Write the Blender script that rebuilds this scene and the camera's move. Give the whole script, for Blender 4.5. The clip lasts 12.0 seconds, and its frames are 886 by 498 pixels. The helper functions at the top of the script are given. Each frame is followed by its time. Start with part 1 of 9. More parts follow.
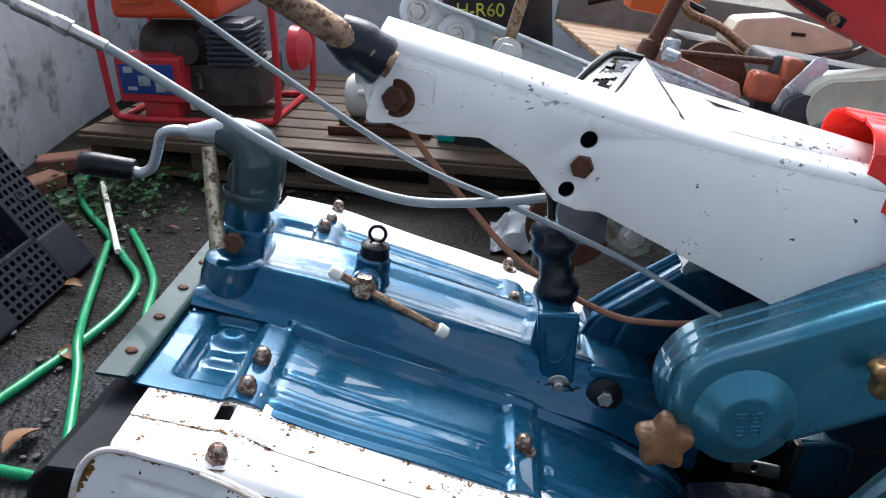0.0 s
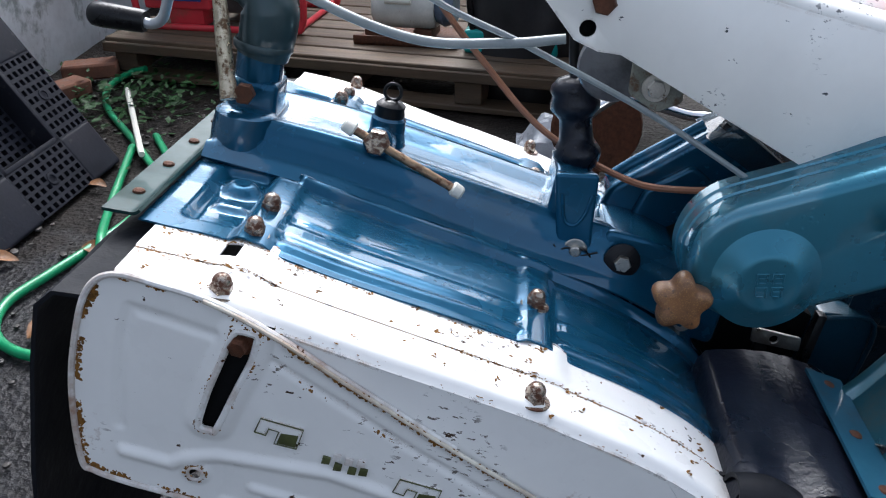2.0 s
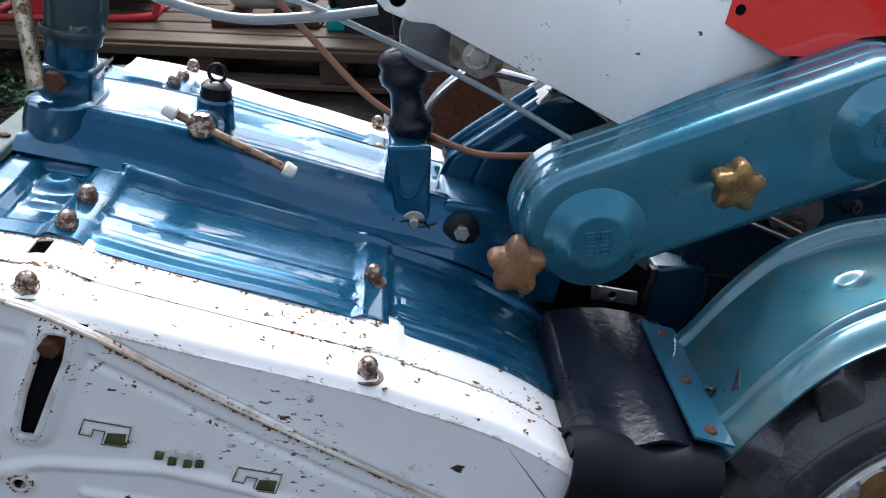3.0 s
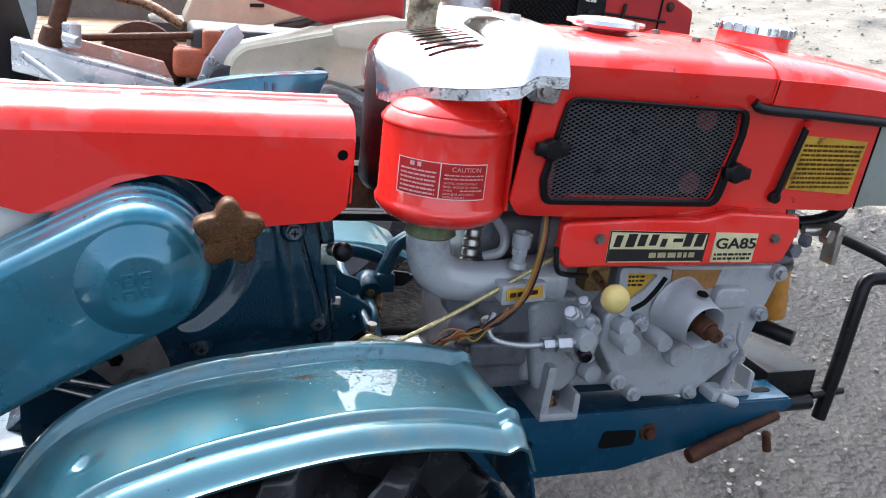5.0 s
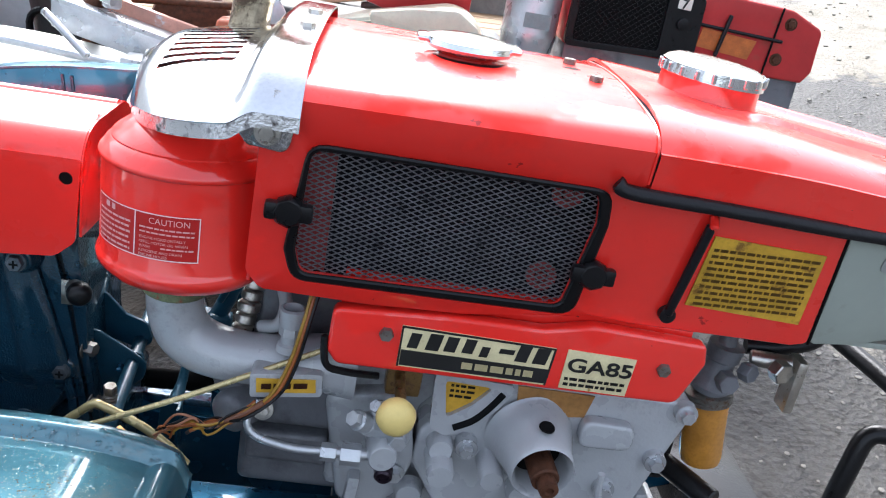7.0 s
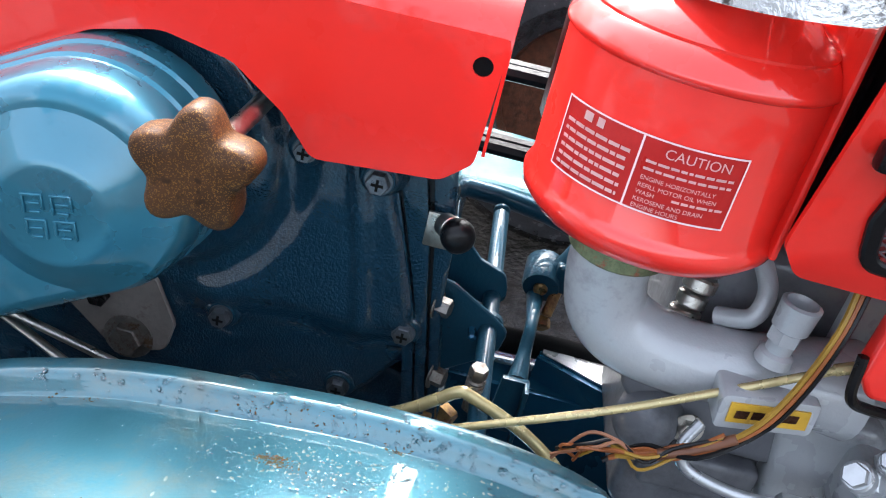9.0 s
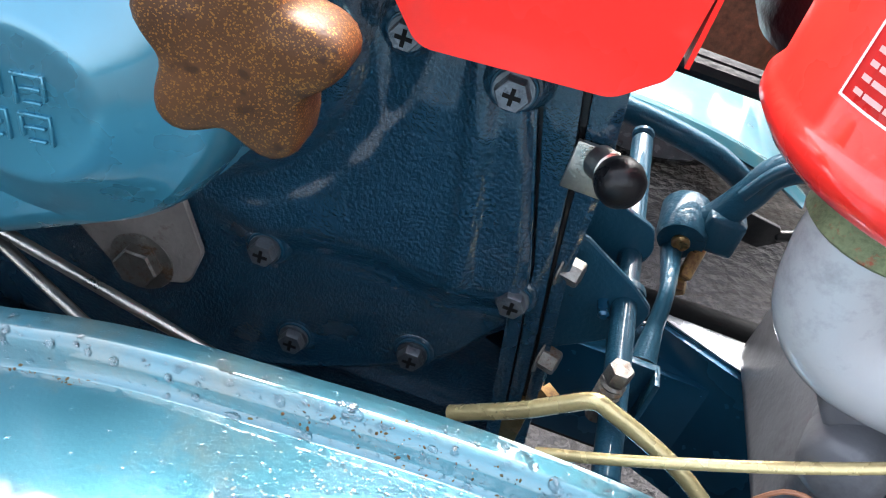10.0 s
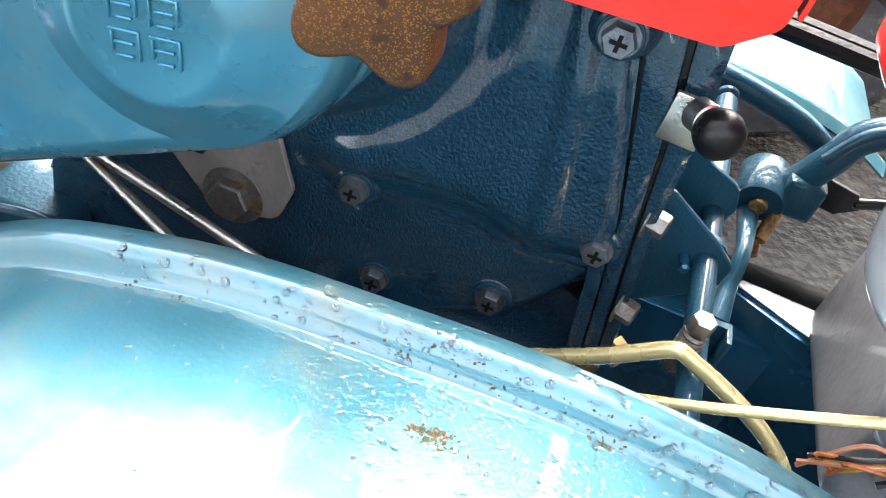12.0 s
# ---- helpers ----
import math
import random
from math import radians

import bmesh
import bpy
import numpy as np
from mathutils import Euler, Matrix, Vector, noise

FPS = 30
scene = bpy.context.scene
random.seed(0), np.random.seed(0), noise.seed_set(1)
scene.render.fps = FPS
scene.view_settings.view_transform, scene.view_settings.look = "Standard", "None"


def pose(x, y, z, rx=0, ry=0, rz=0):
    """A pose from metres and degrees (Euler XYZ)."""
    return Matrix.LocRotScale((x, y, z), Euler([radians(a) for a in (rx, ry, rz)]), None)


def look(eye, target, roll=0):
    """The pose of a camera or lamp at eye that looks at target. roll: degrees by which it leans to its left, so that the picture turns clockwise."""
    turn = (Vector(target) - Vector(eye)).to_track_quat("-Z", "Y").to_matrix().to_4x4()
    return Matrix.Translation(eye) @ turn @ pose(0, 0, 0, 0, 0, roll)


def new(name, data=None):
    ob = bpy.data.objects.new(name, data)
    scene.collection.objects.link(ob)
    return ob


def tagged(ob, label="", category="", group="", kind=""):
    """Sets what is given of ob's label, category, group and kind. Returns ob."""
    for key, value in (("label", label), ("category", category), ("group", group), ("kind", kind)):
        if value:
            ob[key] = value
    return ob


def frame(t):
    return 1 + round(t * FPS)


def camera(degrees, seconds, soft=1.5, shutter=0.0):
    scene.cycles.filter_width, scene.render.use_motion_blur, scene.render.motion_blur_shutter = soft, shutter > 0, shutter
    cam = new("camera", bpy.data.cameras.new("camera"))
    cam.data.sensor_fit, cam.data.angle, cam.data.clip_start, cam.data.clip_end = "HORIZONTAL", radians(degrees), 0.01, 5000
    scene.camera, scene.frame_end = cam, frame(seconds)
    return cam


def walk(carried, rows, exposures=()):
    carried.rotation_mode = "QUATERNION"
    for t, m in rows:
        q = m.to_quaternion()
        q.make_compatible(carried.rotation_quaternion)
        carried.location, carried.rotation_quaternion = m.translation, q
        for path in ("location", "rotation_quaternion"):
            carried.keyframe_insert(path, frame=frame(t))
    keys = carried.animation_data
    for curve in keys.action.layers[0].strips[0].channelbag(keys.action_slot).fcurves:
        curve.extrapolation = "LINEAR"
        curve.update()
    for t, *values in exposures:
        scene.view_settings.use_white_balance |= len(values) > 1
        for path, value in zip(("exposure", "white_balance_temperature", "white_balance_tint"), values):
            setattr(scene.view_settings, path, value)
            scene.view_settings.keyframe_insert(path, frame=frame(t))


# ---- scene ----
cam = camera(54.6, 12.0, soft=1.1)
PATH = [
    (0, pose(-0.9018, -0.7083, 1.1959, 64.07, 1.20, 2.89)),
    (0.5, pose(-0.9110, -0.7261, 1.1684, 63.43, 1.15, 5.14)),
    (1, pose(-0.8987, -0.7178, 1.1389, 61.31, 1.22, 5.89)),
    (1.5, pose(-0.9050, -0.7160, 1.1245, 60.29, 1.26, 5.70)),
    (2, pose(-0.8879, -0.7265, 1.1075, 59.91, 1.02, 5.08)),
    (2.5, pose(-0.8582, -0.7339, 1.0975, 59.03, 0.94, 2.79)),
    (3, pose(-0.8266, -0.7227, 1.0998, 58.42, 0.98, -3.02)),
    (3.5, pose(-0.7652, -0.7256, 1.1111, 58.79, 0.88, -11.74)),
    (3.7, pose(-0.7237, -0.7297, 1.1172, 59.57, 1.61, -14.80)),
    (5.3, pose(-0.1748, -0.6767, 1.1151, 62.99, 2.91, -18.49)),
    (5.5, pose(-0.1134, -0.6270, 1.1131, 62.91, 2.86, -18.48)),
    (6, pose(0.0558, -0.5500, 1.1039, 63.09, 2.00, -14.62)),
    (6.5, pose(0.1657, -0.5398, 1.0853, 63.21, -0.02, -3.76)),
    (6.7, pose(0.1770, -0.5351, 1.0757, 62.84, 0.46, -2.80)),
    (8.3, pose(-0.0040, -0.5462, 1.0714, 59.33, 0.88, 1.99)),
    (8.5, pose(-0.0401, -0.5003, 1.0606, 58.44, 0.23, 3.25)),
    (9, pose(-0.0860, -0.3052, 0.9813, 55.78, -0.25, 7.97)),
    (9.5, pose(-0.1183, -0.1818, 0.9114, 48.93, -2.06, 11.94)),
    (10, pose(-0.1534, -0.1621, 0.9045, 48.01, -3.07, 13.49)),
    (10.5, pose(-0.1580, -0.1461, 0.9010, 47.07, -3.33, 14.70)),
    (11, pose(-0.1569, -0.1440, 0.9013, 46.57, -3.59, 15.23)),
    (11.5, pose(-0.1553, -0.1551, 0.9018, 46.30, -3.72, 15.67)),
    (12, pose(-0.1730, -0.1817, 0.9013, 45.51, -3.37, 17.28)),
]
walk(cam, PATH, exposures=[(t, stops, kelvin, 10) for t, stops, kelvin in (
    (0, 1.15, 5900), (2.5, 1.2, 5900), (3.7, 1.65, 5950), (5.3, 1.87, 6000), (6.7, 1.92, 6000), (8.3, 2.65, 6200),
    (9, 2.6, 6250), (9.5, 2.85, 6350), (10.5, 3.35, 6600), (12, 3.65, 6900))])

# ---- light ----
SUN_ELEV, SUN_TURN = 49, -4
world = bpy.data.worlds.new("overcast_sky")
scene.world = world
world.use_nodes = True
wn, wl = world.node_tree.nodes, world.node_tree.links
sky = wn.new("ShaderNodeTexSky")
sky.sky_type, sky.sun_disc = "NISHITA", False
sky.sun_elevation, sky.sun_rotation = radians(SUN_ELEV), radians(SUN_TURN)
sky.air_density, sky.dust_density, sky.ozone_density = 1.0, 6.0, 1.0
pale = wn.new("ShaderNodeHueSaturation")
pale.inputs["Saturation"].default_value = 0.45
wl.new(sky.outputs[0], pale.inputs["Color"])
wl.new(pale.outputs[0], wn["Background"].inputs[0])
wn["Background"].inputs[1].default_value = 0.15
sun = new("sun", bpy.data.lights.new("sun", "SUN"))
sun.data.energy, sun.data.angle, sun.data.color = 1.25, radians(40), (1.0, 0.98, 0.95)
sun_way = Vector((math.sin(radians(SUN_TURN)) * math.cos(radians(SUN_ELEV)),
                  math.cos(radians(SUN_TURN)) * math.cos(radians(SUN_ELEV)), math.sin(radians(SUN_ELEV))))
sun.matrix_world = look(sun_way * 20, (0, 0, 0))

# The machine stands nose down on the sloping yard: its own axes, x to the front, y to the far side.
TILT = pose(-0.0195, -0.0088, -0.0977, -5.143, 11.266, -0.508)


# ---- materials ----
def mix_rgb(nt, fac, a, b):
    n = nt.nodes.new("ShaderNodeMix")
    n.data_type = "RGBA"
    for sock, v in ((n.inputs[0], fac), (n.inputs[6], a), (n.inputs[7], b)):
        if isinstance(v, bpy.types.NodeSocket):
            nt.links.new(v, sock)
        else:
            sock.default_value = (*v, 1) if isinstance(v, tuple) else v
    return n.outputs[2]


def ramp(nt, src, lo, hi, a=0.0, b=1.0):
    n = nt.nodes.new("ShaderNodeMapRange")
    n.inputs[1].default_value, n.inputs[2].default_value = lo, hi
    n.inputs[3].default_value, n.inputs[4].default_value = a, b
    nt.links.new(src, n.inputs[0])
    return n.outputs[0]


def calc(nt, op, a, b=0.0):
    n = nt.nodes.new("ShaderNodeMath")
    n.operation = op
    for sock, v in ((n.inputs[0], a), (n.inputs[1], b)):
        if isinstance(v, bpy.types.NodeSocket):
            nt.links.new(v, sock)
        else:
            sock.default_value = v
    return n.outputs[0]


def noise_of(nt, co, scale, detail=4.0, rough=0.55, stretch=None):
    if stretch:
        mp = nt.nodes.new("ShaderNodeMapping")
        mp.inputs["Scale"].default_value = stretch
        nt.links.new(co, mp.inputs[0])
        co = mp.outputs[0]
    n = nt.nodes.new("ShaderNodeTexNoise")
    n.inputs["Scale"].default_value, n.inputs["Detail"].default_value, n.inputs["Roughness"].default_value = scale, detail, rough
    nt.links.new(co, n.inputs["Vector"])
    return n.outputs["Fac"]


def blank(name):
    m = bpy.data.materials.new(name)
    m.use_nodes = True
    nt = m.node_tree
    return m, nt, nt.nodes["Principled BSDF"], nt.nodes.new("ShaderNodeTexCoord").outputs["Object"]


def bump_to(nt, bsdf, height, strength, dist):
    n = nt.nodes.new("ShaderNodeBump")
    n.inputs["Strength"].default_value, n.inputs["Distance"].default_value = strength, dist
    nt.links.new(height, n.inputs["Height"])
    nt.links.new(n.outputs[0], bsdf.inputs["Normal"])


def paint(name, base, rough=0.3, metal=0.0, coat=0.6, mottle=0.12, wear=0.0, wear_scale=30.0, under=(0.09, 0.035, 0.015),
          grain=0.0, grain_scale=300.0, drops=0.0, dirt=0.0, dirt_colour=(0.12, 0.09, 0.05), rust=0.0, film=0.0, film_way=(1, 1, 1), chips=0.0, edge=0.0, ior=1.5, bump=0.35):
    """Sprayed paint: mottled, with chips down to the metal, dried dirt, rust stains and rain drops."""
    m, nt, b, co = blank(name)
    big = noise_of(nt, co, 7.0)
    fine = noise_of(nt, co, 90.0, 3.0)
    dark = tuple(c * (1 - mottle) for c in base)
    light = tuple(min(1.0, c * (1 + mottle)) for c in base)
    col = mix_rgb(nt, ramp(nt, big, 0.3, 0.7), dark, light)
    col = mix_rgb(nt, ramp(nt, fine, 0.4, 0.75, 0, 0.25), col, dark)
    r = ramp(nt, noise_of(nt, co, 22.0), 0.3, 0.75, rough * 0.75, rough * 1.5)
    mt = None
    if dirt:
        d = ramp(nt, noise_of(nt, co, 11.0, 7.0, 0.7), 0.62 - 0.14 * dirt, 0.80 - 0.1 * dirt)
        col = mix_rgb(nt, calc(nt, "MULTIPLY", d, 0.75), col, dirt_colour)
        r = calc(nt, "MAXIMUM", r, calc(nt, "MULTIPLY", d, 0.7))
    if rust:
        s = ramp(nt, noise_of(nt, co, 9.0, 8.0, 0.75), 0.64 - 0.08 * rust, 0.72)
        col = mix_rgb(nt, s, col, (0.22, 0.085, 0.02))
        r = calc(nt, "MAXIMUM", r, calc(nt, "MULTIPLY", s, 0.75))
    if chips:
        where = ramp(nt, noise_of(nt, co, 7.0, 4.0, 0.6), 0.66 - 0.12 * chips, 0.70 - 0.12 * chips)
        c = ramp(nt, noise_of(nt, co, 150.0, 4.0, 0.6, (0.7, 1, 1.5)), 0.60, 0.615)
        c = calc(nt, "MULTIPLY", where, c)
        col = mix_rgb(nt, calc(nt, "MULTIPLY", c, 0.85), col, under)
        r = calc(nt, "MAXIMUM", r, calc(nt, "MULTIPLY", c, 0.8))
    if edge:
        # Paint worn through along pressed edges, with a yellow-brown rust fringe
        bev = nt.nodes.new("ShaderNodeBevel")
        bev.samples = 3
        bev.inputs["Radius"].default_value = 0.0045
        dot = nt.nodes.new("ShaderNodeVectorMath")
        dot.operation = "DOT_PRODUCT"
        nt.links.new(bev.outputs[0], dot.inputs[0])
        nt.links.new(nt.nodes.new("ShaderNodeNewGeometry").outputs["Normal"], dot.inputs[1])
        sharp = ramp(nt, dot.outputs["Value"], 0.80, 0.97, 1.0, 0.0)
        spot = noise_of(nt, co, 26.0, 6.0, 0.7)
        fringe = calc(nt, "MULTIPLY", sharp, ramp(nt, spot, 0.50, 0.60))
        col = mix_rgb(nt, calc(nt, "MULTIPLY", fringe, edge), col, (0.30, 0.15, 0.03))
        core = calc(nt, "MULTIPLY", sharp, ramp(nt, noise_of(nt, co, 60.0, 6.0, 0.7), 0.54, 0.58))
        col = mix_rgb(nt, calc(nt, "MULTIPLY", core, edge), col, (0.05, 0.022, 0.01))
        r = calc(nt, "MAXIMUM", r, calc(nt, "MULTIPLY", fringe, 0.75))
    if wear:
        w = ramp(nt, noise_of(nt, co, wear_scale, 5.0, 0.6, (1, 1, 1.6)), 0.72 - 0.07 * wear, 0.73 - 0.07 * wear)
        col = mix_rgb(nt, w, col, under)
        r = calc(nt, "MAXIMUM", r, calc(nt, "MULTIPLY", w, 0.8))
        mt = calc(nt, "MULTIPLY", calc(nt, "SUBTRACT", 1.0, w), metal)
        nt.links.new(calc(nt, "MULTIPLY", calc(nt, "SUBTRACT", 1.0, w), coat), b.inputs["Coat Weight"])
    else:
        b.inputs["Coat Weight"].default_value = coat
    nt.links.new(col, b.inputs["Base Color"])
    nt.links.new(r, b.inputs["Roughness"])
    if mt is not None:
        nt.links.new(mt, b.inputs["Metallic"])
    else:
        b.inputs["Metallic"].default_value = metal
    b.inputs["Coat IOR"].default_value = ior
    b.inputs["Specular IOR Level"].default_value = 0.12
    if film:
        # Rain water lying in a thin film over part of the paint, the rest dull
        w2 = noise_of(nt, co, 9.0, 6.0, 0.62, film_way)
        nt.links.new(ramp(nt, w2, 0.53 - 0.1 * film, 0.56 - 0.1 * film, 0.22, 0.03), b.inputs["Coat Roughness"])
        nt.links.new(ramp(nt, w2, 0.53 - 0.1 * film, 0.56 - 0.1 * film, 0.25 * coat, coat), b.inputs["Coat Weight"])
    else:
        b.inputs["Coat Roughness"].default_value = 0.05
    h = calc(nt, "MULTIPLY", noise_of(nt, co, 16.0, 2.0), 0.5)
    if grain:
        h = calc(nt, "ADD", h, calc(nt, "MULTIPLY", noise_of(nt, co, grain_scale, 2.0), grain))
    if drops:
        v = nt.nodes.new("ShaderNodeTexVoronoi")
        v.inputs["Scale"].default_value = 130.0
        nt.links.new(co, v.inputs["Vector"])
        bead = ramp(nt, v.outputs["Distance"], 0.1, 0.32, 1.0, 0.0)
        where = ramp(nt, noise_of(nt, co, 26.0, 3.0), 0.52, 0.6)
        h = calc(nt, "ADD", h, calc(nt, "MULTIPLY", calc(nt, "MULTIPLY", bead, where), drops))
    bump_to(nt, b, h, bump, 0.002)
    return m


def plain(name, base, rough=0.5, metal=0.0, mottle=0.2, scale=20.0, bump=0.3, coat=0.0, stain=None, stain_at=0.6, spec=0.4):
    m, nt, b, co = blank(name)
    n1, n2 = noise_of(nt, co, scale, 5.0), noise_of(nt, co, scale * 9, 3.0)
    col = mix_rgb(nt, ramp(nt, n1, 0.3, 0.72), tuple(c * (1 - mottle) for c in base), tuple(min(1.0, c * (1 + mottle)) for c in base))
    col = mix_rgb(nt, ramp(nt, n2, 0.45, 0.7, 0, 0.35), col, tuple(c * (1 - 1.5 * mottle) if mottle < 0.6 else c * 0.2 for c in base))
    r = ramp(nt, n1, 0.3, 0.7, max(0.03, rough * 0.75), min(1.0, rough * 1.25))
    if stain:
        s = ramp(nt, noise_of(nt, co, scale * 1.7, 7.0, 0.7), stain_at, stain_at + 0.1)
        col = mix_rgb(nt, s, col, stain)
        r = calc(nt, "MAXIMUM", r, calc(nt, "MULTIPLY", s, 0.7))
        if metal:
            nt.links.new(calc(nt, "MULTIPLY", calc(nt, "SUBTRACT", 1.0, s), metal), b.inputs["Metallic"])
    if metal and not stain:
        b.inputs["Metallic"].default_value = metal
    b.inputs["Coat Weight"].default_value = coat
    b.inputs["Specular IOR Level"].default_value = spec
    nt.links.new(col, b.inputs["Base Color"])
    nt.links.new(r, b.inputs["Roughness"])
    bump_to(nt, b, calc(nt, "ADD", n1, calc(nt, "MULTIPLY", n2, 0.5)), bump, 0.003)
    return m


def speckled(name, base, fleck, coat=0.35, spec=0.5, size=1300.0):
    """Cast resin with bright metal flecks."""
    m, nt, b, co = blank(name)
    v = nt.nodes.new("ShaderNodeTexVoronoi")
    v.inputs["Scale"].default_value = size
    nt.links.new(co, v.inputs["Vector"])
    sep = nt.nodes.new("ShaderNodeSeparateColor")
    nt.links.new(v.outputs["Color"], sep.inputs[0])
    f = ramp(nt, sep.outputs[0], 0.80, 0.86)
    col = mix_rgb(nt, ramp(nt, noise_of(nt, co, 30.0, 5.0), 0.3, 0.7), tuple(c * 0.6 for c in base), tuple(c * 1.3 for c in base))
    col = mix_rgb(nt, calc(nt, "MULTIPLY", f, 0.7), col, fleck)
    col = mix_rgb(nt, ramp(nt, noise_of(nt, co, 160.0, 2.0), 0.62, 0.72, 0, 0.8), col, (0.02, 0.008, 0.004))
    nt.links.new(col, b.inputs["Base Color"])
    nt.links.new(calc(nt, "MULTIPLY", f, 0.7), b.inputs["Metallic"])
    b.inputs["Roughness"].default_value, b.inputs["Coat Weight"].default_value, b.inputs["Coat Roughness"].default_value = 0.5, coat, 0.25
    b.inputs["Specular IOR Level"].default_value = spec
    bump_to(nt, b, noise_of(nt, co, 240.0, 3.0), 0.4, 0.001)
    return m


def wood(name, base):
    m, nt, b, co = blank(name)
    g = noise_of(nt, co, 4.0, 6.0, 0.65, (1.2, 14, 14))
    blot = noise_of(nt, co, 3.0, 4.0)
    info = nt.nodes.new("ShaderNodeObjectInfo").outputs["Random"]
    col = mix_rgb(nt, ramp(nt, g, 0.3, 0.7), tuple(c * 0.45 for c in base), tuple(c * 1.25 for c in base))
    col = mix_rgb(nt, ramp(nt, blot, 0.45, 0.7, 0, 0.6), col, (0.05, 0.045, 0.035))
    col = mix_rgb(nt, calc(nt, "MULTIPLY", info, 0.5), col, tuple(c * 0.6 for c in base))
    nt.links.new(col, b.inputs["Base Color"])
    b.inputs["Roughness"].default_value = 0.7
    bump_to(nt, b, g, 0.5, 0.004)
    return m


BLUE = paint("deep_blue_metallic_paint", (0.010, 0.078, 0.150), 0.22, 0.45, 1.0, 0.16, wear=0.25, wear_scale=45, under=(0.01, 0.03, 0.05), drops=0.25, film=0.3, film_way=(0.6, 1.5, 1), ior=1.48)
TEAL_BLUE = paint("teal_blue_metallic_paint", (0.040, 0.180, 0.255), 0.28, 0.55, 0.9, 0.12, drops=0.35, film=0.8, ior=1.7)
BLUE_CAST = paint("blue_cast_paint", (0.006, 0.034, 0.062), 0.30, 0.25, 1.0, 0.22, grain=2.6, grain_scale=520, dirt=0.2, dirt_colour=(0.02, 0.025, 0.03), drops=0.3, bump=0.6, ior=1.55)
BLUE_ARM = paint("dull_blue_linkage_paint", (0.008, 0.046, 0.078), 0.42, 0.2, 0.45, 0.22, wear=0.3, wear_scale=70, under=(0.012, 0.02, 0.03), grain=0.8, grain_scale=420, ior=1.45)
FENDER = paint("weathered_teal_paint", (0.040, 0.140, 0.180), 0.36, 0.55, 0.9, 0.14, wear=0.2, wear_scale=75, under=(0.05, 0.025, 0.012), dirt=0.8, dirt_colour=(0.13, 0.14, 0.11), ior=1.8, grain=0.2, grain_scale=500)
GREEN = paint("faded_green_blue_paint", (0.010, 0.036, 0.036), 0.45, 0.1, 0.3, 0.3, dirt=0.6, dirt_colour=(0.035, 0.035, 0.024), ior=1.4)
WHITE = paint("chipped_white_paint", (0.76, 0.755, 0.735), 0.3, 0.0, 0.5, 0.05, wear=0.55, wear_scale=38, under=(0.05, 0.03, 0.018), rust=0.35, chips=0.7, edge=0.9, grain=0.15, grain_scale=90)
WHITE_RUST = paint("rusting_white_paint", (0.72, 0.72, 0.70), 0.35, 0.0, 0.4, 0.08, wear=0.9, wear_scale=60, under=(0.07, 0.03, 0.012), rust=2.4)
RIDGE_RUST = paint("ochre_rusting_ridge", (0.66, 0.63, 0.54), 0.5, 0.0, 0.1, 0.2, wear=0.8, wear_scale=60, under=(0.07, 0.03, 0.012), rust=3.0)
SEAM_RUST = paint("rusty_seam", (0.50, 0.45, 0.36), 0.5, 0.0, 0.1, 0.2, wear=2.6, wear_scale=70, under=(0.05, 0.025, 0.012), rust=3.4)
WHITE_ARM = paint("white_handle_paint", (0.84, 0.83, 0.79), 0.32, 0.0, 0.5, 0.05, wear=0.2, wear_scale=48, under=(0.07, 0.075, 0.08), chips=0.75, edge=0.5)
RED = paint("red_orange_paint", (0.80, 0.026, 0.018), 0.3, 0.0, 1.0, 0.06, wear=0.12, under=(0.35, 0.01, 0.01), drops=0.2, film=0.8, film_way=(0.55, 0.8, 0.7), ior=1.7)
RED_OLD = paint("faded_red_paint", (0.42, 0.035, 0.035), 0.42, 0.0, 0.3, 0.2, wear=0.4, wear_scale=30, dirt=0.3)
GREY = paint("grey_engine_paint", (0.385, 0.40, 0.415), 0.3, 0.1, 0.8, 0.1, grain=0.4, grain_scale=260, dirt=0.4, dirt_colour=(0.07, 0.065, 0.06), bump=0.5)
GREY_DARK = paint("oily_grey_casting", (0.15, 0.155, 0.17), 0.4, 0.15, 0.5, 0.25, grain=0.5, grain_scale=200, dirt=0.9, dirt_colour=(0.02, 0.02, 0.022))
LAMP_GREY = paint("pale_grey_plastic", (0.30, 0.33, 0.29), 0.35, 0.0, 0.3, 0.08, dirt=0.3, dirt_colour=(0.16, 0.15, 0.10))
CHROME = plain("chrome", (0.70, 0.71, 0.73), 0.09, 1.0, 0.08, 40, 0.10, stain=(0.10, 0.08, 0.06), stain_at=0.63)
STEEL = plain("zinc_steel", (0.50, 0.48, 0.44), 0.33, 1.0, 0.2, 60, 0.2, stain=(0.10, 0.055, 0.025), stain_at=0.6)
RUST_STEEL = plain("rusty_steel", (0.32, 0.22, 0.14), 0.45, 0.9, 0.35, 70, 0.4, stain=(0.10, 0.04, 0.018), stain_at=0.48)
CAPNUT = plain("rust_flecked_nut", (0.40, 0.34, 0.28), 0.26, 0.95, 0.3, 90, 0.08, stain=(0.07, 0.024, 0.010), stain_at=0.45)
MESH = plain("black_mesh_paint", (0.19, 0.19, 0.21), 0.35, 0.4, 0.3, 60, 0.1, spec=0.5)
RUST = plain("brown_rust", (0.085, 0.034, 0.018), 0.6, 0.2, 0.45, 90, 0.6, spec=0.25)
